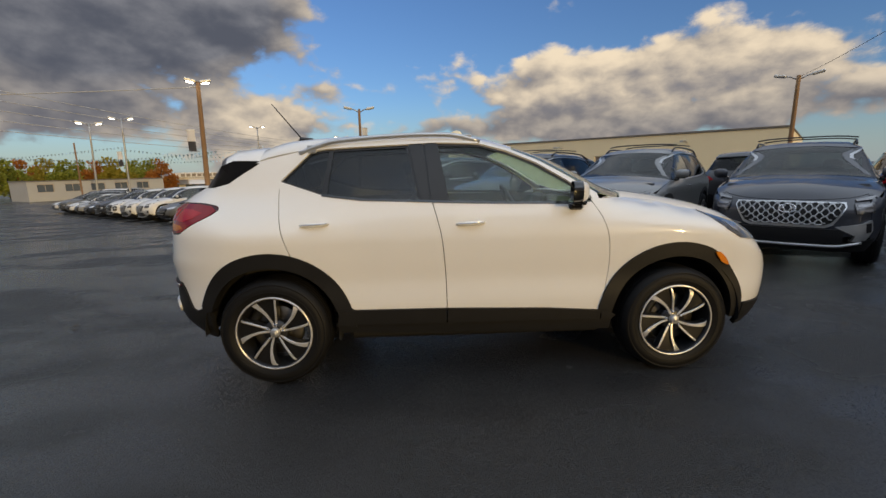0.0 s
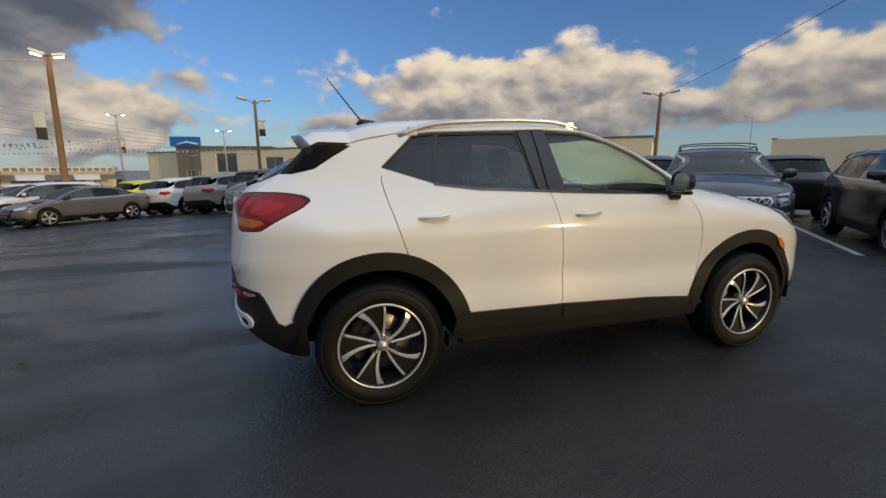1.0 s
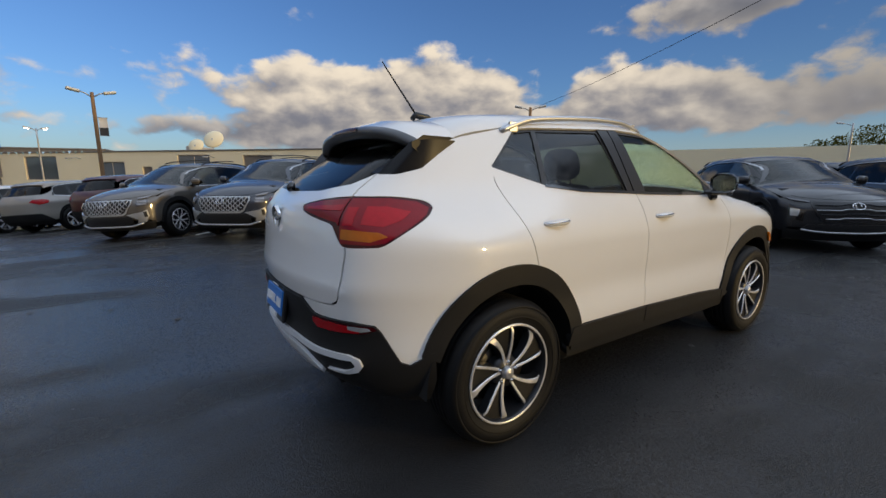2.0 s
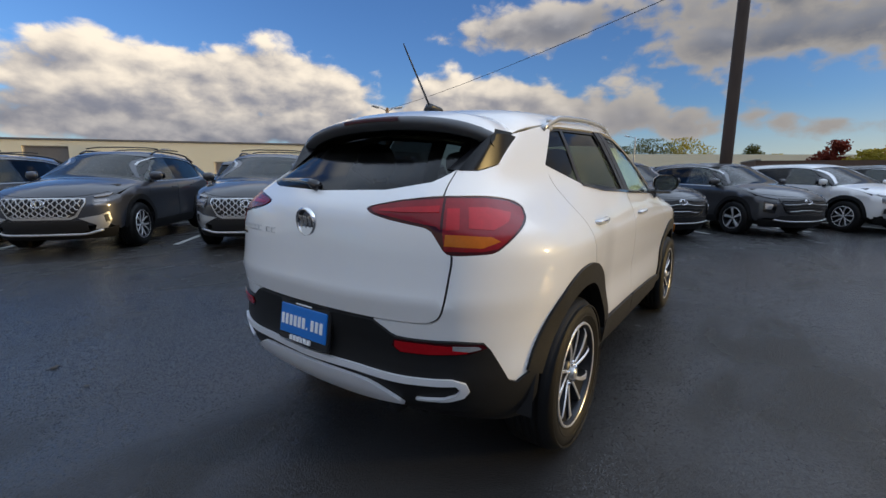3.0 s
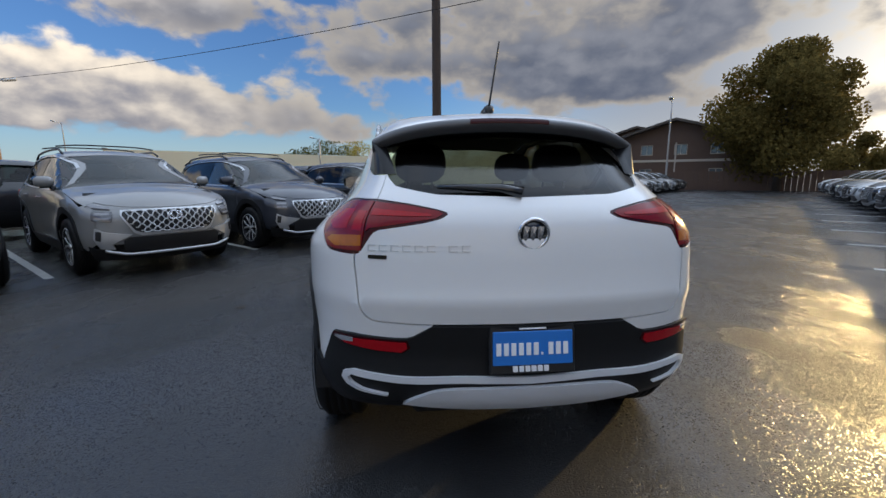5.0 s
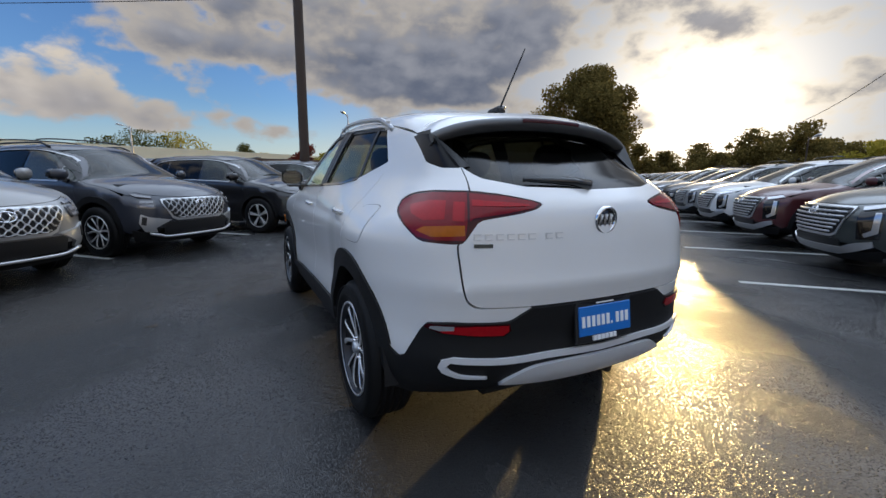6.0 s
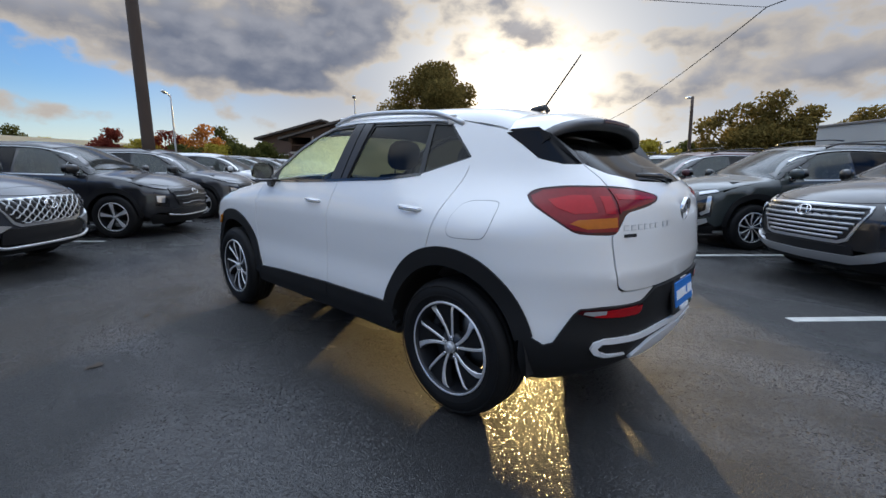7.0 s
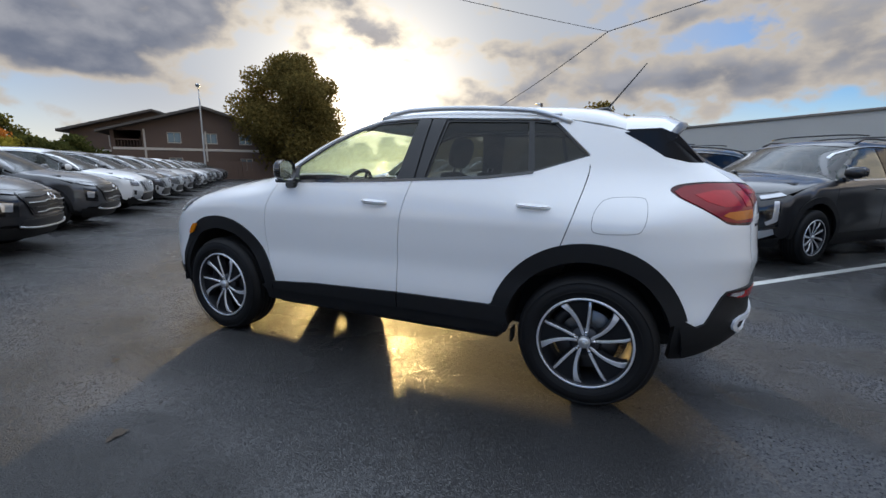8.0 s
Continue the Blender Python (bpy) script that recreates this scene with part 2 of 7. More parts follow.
def asphalt_material():
    """Dark asphalt: rough stones under a film of water that is thicker in broad patches."""
    mt = bpy.data.materials.new("wet_asphalt")
    mt.use_nodes = True
    N = Nodes(mt.node_tree)
    p = N.add("ShaderNodeBsdfPrincipled")
    where = N.add("ShaderNodeTexCoord").outputs["Object"]
    mp = N.add("ShaderNodeMapping")
    mp.inputs["Rotation"].default_value, mp.inputs["Scale"].default_value = (0, 0, radians(43.5)), (0.16, 0.46, 1)
    N.put(mp.inputs[0], where)
    patch = N.noise(mp.outputs[0], 1.6, 4, 0.5, 0.4)
    spots = N.noise(where, 1.3, 5)
    grain = N.noise(where, 120.0, 4, 0.65)
    stone = N.add("ShaderNodeTexVoronoi")
    stone.inputs["Scale"].default_value = 150.0
    N.put(stone.inputs["Vector"], where)
    swell = N.noise(where, 5.0, 3, 0.5)
    wet = N.ramp(N.m("ADD", patch, N.m("MULTIPLY", N.m("SUBTRACT", spots, 0.5), 0.45)), 0.30, 0.66)
    col = N.mix(grain, (0.013, 0.0132, 0.0138, 1), (0.062, 0.0612, 0.060, 1))
    col = N.mix(N.ramp(stone.outputs["Color"], 0.86, 0.97), col, (0.085, 0.081, 0.074, 1))
    col = N.mix(N.m("MULTIPLY", spots, 0.5), col, (0.028, 0.028, 0.0285, 1))
    col = N.mix(wet, col, N.mix(1.0, col, (0.48, 0.48, 0.50, 1), "MULTIPLY"))
    N.put(p.inputs["Base Color"], col)
    N.put(p.inputs["Roughness"], N.m("ADD", N.m("MULTIPLY", grain, 0.15), N.ramp(wet, 0, 1, 0.62, 0.55)))
    p.inputs["Specular IOR Level"].default_value = 0.28
    rough_top, film_top = N.add("ShaderNodeBump"), N.add("ShaderNodeBump")
    height = N.m("ADD", N.m("MULTIPLY", stone.outputs["Distance"], -0.9), N.m("MULTIPLY", grain, 0.6))
    for bump, deep in ((rough_top, (0.0075, 0.0055)), (film_top, (0.0020, 0.0008))):
        bump.inputs["Strength"].default_value = 1.0
        N.put(bump.inputs["Distance"], N.ramp(wet, 0, 1, *deep))
        N.put(bump.inputs["Height"], N.m("ADD", height, N.m("MULTIPLY", swell, 0.8)))
    N.put(p.inputs["Normal"], rough_top.outputs[0])
    # each stone's wet top leans its own way
    lean, turned, unit = (N.add("ShaderNodeVectorMath") for _ in range(3))
    lean.operation, turned.operation, unit.operation = "MULTIPLY_ADD", "ADD", "NORMALIZE"
    N.put(lean.inputs[0], stone.outputs["Color"])
    tilt = N.ramp(wet, 0, 1, 1.05, 0.42)
    N.put(lean.inputs[1], N.vec(tilt, tilt, 0.0))
    half = N.m("MULTIPLY", tilt, -0.5)
    N.put(lean.inputs[2], N.vec(half, half, 0.0))
    N.put(turned.inputs[0], film_top.outputs[0]), N.put(turned.inputs[1], lean.outputs[0])
    N.put(unit.inputs[0], turned.outputs[0])
    N.put(p.inputs["Coat Weight"], N.ramp(wet, 0, 1, 0.30, 1.0))
    N.put(p.inputs["Coat Roughness"], N.ramp(wet, 0, 1, 0.32, 0.17))
    p.inputs["Coat IOR"].default_value = 1.4
    N.put(p.inputs["Coat Normal"], unit.outputs[0])
    N.put(N.add("ShaderNodeOutputMaterial").inputs[0], p.outputs[0])
    return mt


M = {}
M["asphalt"] = asphalt_material()
M["line"] = material("worn_line_paint", (0.5, 0.5, 0.47), 0.5, var=0.35, scale=9, bump=0.001)
M["white"] = material("white_car_paint", (0.78, 0.775, 0.76), 0.4, var=0.01, coat=1.0, coat_rough=0.05, spec=0.3)
for key, col in dict(slate=(0.032, 0.036, 0.048), graphite=(0.045, 0.046, 0.05), silver=(0.34, 0.34, 0.335), black=(0.008, 0.008, 0.010), pearl=(0.7, 0.7, 0.69),
                     grey=(0.12, 0.125, 0.13), green=(0.03, 0.038, 0.036), maroon=(0.07, 0.010, 0.012), yellow=(0.62, 0.66, 0.02), sand=(0.3, 0.28, 0.25), navy=(0.012, 0.02, 0.045)).items():
    M["paint_" + key] = material(key + "_car_paint", col, 0.42, 0.2 if key not in ("pearl", "yellow", "black") else 0.0, var=0.03, coat=0.9, coat_rough=0.06, spec=0.4)
M["cladding"] = material("black_grained_plastic", (0.010, 0.010, 0.0105), 0.55, var=0.15, scale=14, bump=0.0006, bscale=260, spec=0.28)
M["gloss_black"] = material("gloss_black_trim", (0.006, 0.006, 0.007), 0.12, var=0.02, coat=0.6)
M["panel_black"] = material("black_tail_panel", (0.005, 0.005, 0.006), 0.3, var=0.05, spec=0.25)
M["bar_silver"] = material("silver_painted_trim", (0.74, 0.75, 0.77), 0.34, 0.2, var=0.03)
M["trim_black"] = material("satin_black_trim", (0.012, 0.012, 0.013), 0.38, var=0.05)
M["dark"] = material("dark_underside", (0.008, 0.008, 0.009), 0.8, var=0.2)
M["chrome"] = material("chrome", (0.78, 0.78, 0.79), 0.10, 1.0, var=0.02)
M["satin"] = material("satin_silver_trim", (0.56, 0.57, 0.58), 0.32, 0.75, var=0.03)
M["alloy"] = material("machined_alloy", (0.74, 0.74, 0.75), 0.28, 0.6, var=0.03, bscale=120)
M["alloy_dark"] = material("dark_alloy", (0.035, 0.037, 0.042), 0.35, 0.6, var=0.04)
M["web_black"] = material("black_wheel_face", (0.008, 0.008, 0.009), 0.45, var=0.05, spec=0.3)
M["tyre"] = material("tyre_rubber", (0.006, 0.006, 0.0063), 0.6, spec=0.25, var=0.2, scale=10, bump=0.0008, bscale=150)
M["disc"] = material("brake_disc_steel", (0.16, 0.155, 0.15), 0.35, 1.0, var=0.1)
M["glass"] = glass_material("front_glass", (0.88, 0.93, 0.88))
M["glass_wet"] = glass_material("rain_streaked_glass", (0.74, 0.84, 0.78), wet=0.12, veiled=0.0)
M["privacy_wet"] = glass_material("rain_streaked_privacy_glass", (0.12, 0.125, 0.125), drops=0.0001, wet=0.06, veiled=0.0)
M["privacy"] = glass_material("privacy_glass", (0.12, 0.125, 0.13), drops=0.0002, shine_gain=0.75)
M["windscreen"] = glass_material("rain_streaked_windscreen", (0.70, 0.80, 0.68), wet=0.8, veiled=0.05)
M["lens_red"] = material("red_lens", (0.36, 0.003, 0.008), 0.22, var=0.18, scale=40, spec=0.25, coat=0.22, coat_rough=0.04)
M["lens_deep"] = material("deep_red_lens", (0.20, 0.002, 0.006), 0.22, var=0.2, scale=40, spec=0.25, coat=0.22, coat_rough=0.04)
M["lens_dark"] = material("smoked_red_lens", (0.045, 0.002, 0.004), 0.18, var=0.1, spec=0.25, coat=0.22, coat_rough=0.04)
M["lens_amber"] = material("amber_lens", (0.42, 0.11, 0.004), 0.22, var=0.2, scale=40, spec=0.25, coat=0.22, coat_rough=0.04)
M["spoiler_grey"] = material("dark_grey_spoiler_lip", (0.085, 0.087, 0.09), 0.35, var=0.06, coat=0.4, coat_rough=0.12)
M["lens_clear"] = material("clear_lamp_lens", (0.55, 0.56, 0.58), 0.10, 0.6, var=0.25, scale=40, coat=1.0)
M["head_glass"] = material("dark_head_lamp", (0.10, 0.105, 0.115), 0.12, 0.3, var=0.5, scale=55, coat=1.0)
M["marker"] = material("amber_marker", (0.75, 0.22, 0.01), 0.2, var=0.05, coat=0.6)
M["plate"] = material("blue_plate", (0.012, 0.16, 0.52), 0.35, var=0.04)
M["ink_white"] = material("white_print", (0.8, 0.8, 0.8), 0.5, var=0.02)
M["seat"] = material("grey_seat_cloth", (0.05, 0.05, 0.052), 0.85, var=0.12, bump=0.001)
M["cabin"] = material("dark_cabin_trim", (0.02, 0.02, 0.021), 0.7, var=0.1)
M["door_card"] = material("grey_door_lining", (0.10, 0.10, 0.095), 0.8, var=0.1)
M["liner"] = material("light_headliner", (0.42, 0.41, 0.38), 0.9, var=0.05)
M["stucco"] = material("cream_stucco", (0.88, 0.77, 0.53), 0.85, var=0.06, scale=0.4, bump=0.004, bscale=14)
M["stucco_pale"] = material("pale_painted_block", (0.46, 0.45, 0.42), 0.85, var=0.08, scale=0.5, bump=0.004, bscale=12)
M["coping"] = material("roof_coping_metal", (0.2, 0.18, 0.16), 0.5, 0.3, var=0.1)
M["siding"] = material("brown_siding", (0.115, 0.07, 0.048), 0.8, var=0.12, scale=1.0, bump=0.004, bscale=8, rnd=0.1)
M["roofing"] = material("brown_shingle_roof", (0.10, 0.083, 0.068), 0.9, var=0.2, scale=2.0, bump=0.01, bscale=9)
M["house_trim"] = material("cream_house_trim", (0.5, 0.43, 0.35), 0.7, var=0.08)
M["pane"] = material("far_window_glass", (0.10, 0.12, 0.14), 0.08, var=0.1, coat=0.5)
M["wood_pole"] = material("weathered_wood_pole", (0.27, 0.155, 0.075), 0.85, var=0.25, scale=2.5, bump=0.006, bscale=24)
M["dark_pole"] = material("brown_painted_pole", (0.06, 0.038, 0.026), 0.7, var=0.2, scale=2, bump=0.003, bscale=20)
M["steel"] = material("galvanised_steel", (0.42, 0.42, 0.42), 0.45, 0.7, var=0.15, scale=4)
M["lamp_head"] = material("lamp_head", (0.62, 0.62, 0.6), 0.4, 0.2, var=0.1)
M["lamp_lit"] = material("lit_lamp_glass", (1.0, 0.97, 0.9), 0.4, emit=5.0)
M["cable_pale"] = material("sunlit_grey_cable", (0.5, 0.49, 0.47), 0.5, var=0.05)
M["cable"] = material("black_cable", (0.02, 0.02, 0.02), 0.6, var=0.05)
M["flag"] = material("banner_cloth", (0.05, 0.05, 0.055), 0.8, var=0.2)
M["flag_white"] = material("white_banner_cloth", (0.7, 0.68, 0.66), 0.8, var=0.1)
M["foil"] = material("blue_foil_pennant", (0.42, 0.58, 0.66), 0.3, 0.4, var=0.3)
M["bark"] = material("bark", (0.06, 0.045, 0.032), 0.9, var=0.3, scale=4, bump=0.02, bscale=12)


def leaf_material(name, col, other):
    mt = bpy.data.materials.new(name)
    mt.use_nodes = True
    N = Nodes(mt.node_tree)
    isl = N.add("ShaderNodeNewGeometry").outputs["Random Per Island"]
    c = N.mix(isl, (*col, 1), (*other, 1))
    d, t = N.add("ShaderNodeBsdfDiffuse"), N.add("ShaderNodeBsdfTranslucent")
    N.put(d.inputs[0], c), N.put(t.inputs[0], c)
    mx = N.add("ShaderNodeMixShader")
    mx.inputs[0].default_value = 0.5
    N.put(mx.inputs[1], d.outputs[0]), N.put(mx.inputs[2], t.outputs[0])
    N.put(N.add("ShaderNodeOutputMaterial").inputs[0], mx.outputs[0])
    return mt


M["leaf_green"] = leaf_material("green_leaves", (0.045, 0.055, 0.018), (0.13, 0.125, 0.035))
M["leaf_olive"] = leaf_material("olive_leaves", (0.10, 0.080, 0.026), (0.22, 0.160, 0.05))
M["leaf_yellow"] = leaf_material("yellow_leaves", (0.26, 0.22, 0.03), (0.42, 0.33, 0.06))
M["leaf_lime"] = leaf_material("lime_leaves", (0.17, 0.20, 0.035), (0.36, 0.36, 0.07))
M["leaf_orange"] = leaf_material("orange_leaves", (0.34, 0.12, 0.03), (0.48, 0.21, 0.05))
M["leaf_red"] = leaf_material("red_leaves", (0.12, 0.025, 0.02), (0.2, 0.05, 0.03))
# ---------------------------------------------------------------- building tools
from mathutils.geometry import delaunay_2d_cdt


def curve1(pairs):
    """A smooth curve with no overshoot through (x, y) pairs, as a function of arrays."""
    px, py = np.array(sorted(pairs), float).T
    h, d = np.diff(px), np.diff(py) / np.diff(px)
    s = np.zeros(len(px))
    s[0], s[-1] = d[0], d[-1]
    for i in range(1, len(px) - 1):
        if d[i - 1] * d[i] > 0:
            w1, w2 = 2 * h[i] + h[i - 1], h[i] + 2 * h[i - 1]
            s[i] = (w1 + w2) / (w1 / d[i - 1] + w2 / d[i])

    def f(q):
        q = np.asarray(q, float)
        i = np.clip(np.searchsorted(px, q) - 1, 0, len(px) - 2)
        t = (q - px[i]) / h[i]
        tc = np.clip(t, 0, 1)
        v = (py[i] * (1 + 2 * tc) * (1 - tc) ** 2 + py[i + 1] * tc ** 2 * (3 - 2 * tc)
             + h[i] * (s[i] * tc * (1 - tc) ** 2 + s[i + 1] * tc ** 2 * (tc - 1)))
        return v + np.where(t < 0, t * h[i] * s[i], 0) + np.where(t > 1, (t - 1) * h[i] * s[i + 1], 0)
    return f


def smax(a, b, k):
    h = np.maximum(k - np.abs(a - b), 0) / k
    return np.maximum(a, b) + h * h * k / 4


def spline(pts, step=0.03, closed=False):
    """Points along a smooth curve through the given ones."""
    p = np.array(pts, float)
    n = len(p)
    out = []
    for i in range(n if closed else n - 1):
        idx = [(i + j) % n if closed else min(max(i + j, 0), n - 1) for j in (-1, 0, 1, 2)]
        a, b, c, d = p[idx]
        m = max(1, int(np.linalg.norm(c - b) / step))
        for t in np.arange(m) / m:
            out.append(0.5 * (2 * b + (c - a) * t + (2 * a - 5 * b + 4 * c - d) * t * t + (3 * b - a - 3 * c + d) * t ** 3))
    if not closed:
        out.append(p[-1])
    return [tuple(q) for q in out]


class Build:
    """Collects faces, with a material slot each, for one mesh."""

    def __init__(self):
        self.v, self.f, self.slot, self.flat, self.n = [], [], [], [], []

    def add(self, verts, faces, slot=0, flat=False, normals=None):
        n = len(self.v)
        self.v += [tuple(q) for q in verts]
        self.n += [(0, 0, 0)] * len(verts) if normals is None else [tuple(map(float, q)) for q in normals]
        self.f += [tuple(i + n for i in f) for f in faces]
        self.slot += [slot] * len(faces)
        self.flat += [flat] * len(faces)
        return self

    def box(self, lo, hi, c=0.0, slot=0, turn=None):
        """A box, its edges cut by c."""
        lo, hi = np.array(lo, float), np.array(hi, float)
        mid, half = (lo + hi) / 2, (hi - lo) / 2
        c = min(c, half.min() * 0.9)
        if c <= 0:
            v = [mid + half * (sx, sy, sz) for sx in (-1, 1) for sy in (-1, 1) for sz in (-1, 1)]
            f = [(0, 1, 3, 2), (4, 6, 7, 5), (0, 4, 5, 1), (2, 3, 7, 6), (0, 2, 6, 4), (1, 5, 7, 3)]
        else:
            v, ix = [], {}
            for sx in (-1, 1):
                for sy in (-1, 1):
                    for sz in (-1, 1):
                        for ax in range(3):
                            q = half * (sx, sy, sz) - c * np.array((sx, sy, sz)) * (np.arange(3) != ax)
                            ix[sx, sy, sz, ax] = len(v)
                            v.append(mid + q)
            f = []
            for ax in range(3):
                b, d = [i for i in range(3) if i != ax]
                for s in (-1, 1):
                    ring = []
                    for sb, sd in ((-1, -1), (1, -1), (1, 1), (-1, 1)):
                        k = [0, 0, 0]
                        k[ax], k[b], k[d] = s, sb, sd
                        ring.append(ix[(*k, ax)])
                    f.append(tuple(ring if (s > 0) == (ax != 1) else ring[::-1]))
                for sb in (-1, 1):
                    for sd in (-1, 1):
                        k = [0, 0, 0]
                        k[b], k[d] = sb, sd
                        k1, k2 = list(k), list(k)
                        k1[ax], k2[ax] = -1, 1
                        ring = (ix[(*k1, b)], ix[(*k2, b)], ix[(*k2, d)], ix[(*k1, d)])
                        f.append(ring if sb * sd * (1 if ax != 1 else -1) < 0 else ring[::-1])
            for sx in (-1, 1):
                for sy in (-1, 1):
                    for sz in (-1, 1):
                        t = tuple(ix[sx, sy, sz, ax] for ax in range(3))
                        f.append(t if sx * sy * sz > 0 else t[::-1])
        v = np.array(v)
        if turn is not None:
            v = np.array([turn @ Vector(q) for q in v])
        return self.add(v, f, slot, True)

    def tube(self, path, r, n=8, slot=0, cap=True, squash=1.0):
        """A round bar along a path; r is a number or one for each point; squash flattens it upright."""
        p = np.array(path, float)
        rs = np.broadcast_to(np.asarray(r, float), len(p))
        t = np.gradient(p, axis=0)
        t /= np.linalg.norm(t, axis=1)[:, None] + 1e-12
        v = []
        for q, d, rr in zip(p, t, rs):
            up = np.array((0, 0, 1.0)) if abs(d[2]) < 0.9 else np.array((1.0, 0, 0))
            a = np.cross(d, up)
            a /= np.linalg.norm(a)
            b = np.cross(a, d)
            for k in range(n):
                w = 2 * math.pi * k / n
                v.append(q + rr * (a * math.cos(w) + b * math.sin(w) * squash))
        f = [(i * n + k, i * n + (k + 1) % n, (i + 1) * n + (k + 1) % n, (i + 1) * n + k) for i in range(len(p) - 1) for k in range(n)]
        if cap:
            f += [tuple(range(n))[::-1], tuple((len(p) - 1) * n + k for k in range(n))]
        return self.add(v, f, slot)

    def lathe(self, prof, n=32, slot=0, close=False):
        """Profile (radius, y) turned round the y axis."""
        v = [(r * math.cos(2 * math.pi * k / n), y, r * math.sin(2 * math.pi * k / n)) for r, y in prof for k in range(n)]
        m = len(prof)
        f = [(i * n + k, i * n + (k + 1) % n, ((i + 1) % m) * n + (k + 1) % n, ((i + 1) % m) * n + k) for i in range(m if close else m - 1) for k in range(n)]
        return self.add(v, f, slot)

    def pillow(self, lo, hi, p=3.2, slot=0, turn=None, nu=14, nv=9):
        """A rounded cushion that fills a box."""
        lo, hi = np.array(lo, float), np.array(hi, float)
        mid, half = (lo + hi) / 2, (hi - lo) / 2
        v = []
        for j in range(nv + 1):
            b = -math.pi / 2 + math.pi * j / nv
            for i in range(nu):
                a = 2 * math.pi * i / nu
                d = np.array((math.cos(b) * math.cos(a), math.cos(b) * math.sin(a), math.sin(b)))
                v.append(mid + half * d * (np.abs(d) ** p).sum() ** (-1 / p))
        f = [(j * nu + i, j * nu + (i + 1) % nu, (j + 1) * nu + (i + 1) % nu, (j + 1) * nu + i) for j in range(nv) for i in range(nu)]
        if turn is not None:
            v = [turn @ Vector(q) for q in v]
        return self.add(v, f, slot)

    def slab(self, poly, z0, z1, slot=0):
        """An upright prism over a plan polygon (counterclockwise)."""
        n = len(poly)
        v = [(x, y, z0) for x, y in poly] + [(x, y, z1) for x, y in poly]
        f = [tuple(range(n))[::-1], tuple(range(n, 2 * n))] + [(i, (i + 1) % n, n + (i + 1) % n, n + i) for i in range(n)]
        return self.add(v, f, slot, True)

    def mesh(self, name):
        me = bpy.data.meshes.new(name)
        me.from_pydata([tuple(map(float, q)) for q in self.v], [], self.f)
        me.polygons.foreach_set("material_index", self.slot)
        me.polygons.foreach_set("use_smooth", [not q for q in self.flat])
        me.update()
        if any(q != (0, 0, 0) for q in self.n):
            me.normals_split_custom_set_from_vertices(self.n)
        return me


def part(name, b, mats, parent=None, label="", m=None):
    """Links a Build (or a finished mesh) as one mesh object, under a thing or a part."""
    me = b.mesh(name) if isinstance(b, Build) else b
    if not me.materials:
        for k in (mats if isinstance(mats, (list, tuple)) else [mats]):
            me.materials.append(M[k] if isinstance(k, str) else k)
    ob = new(name, me)
    if parent is not None:
        ob.parent = parent
    if m is not None:
        ob.matrix_basis = m
    if label:
        ob["label"] = label
    return ob


def thing(name, label, category, group="", kind="", m=None):
    ob = tagged(new(name), label, category, group, kind)
    if m is not None:
        ob.matrix_basis = m
    return ob


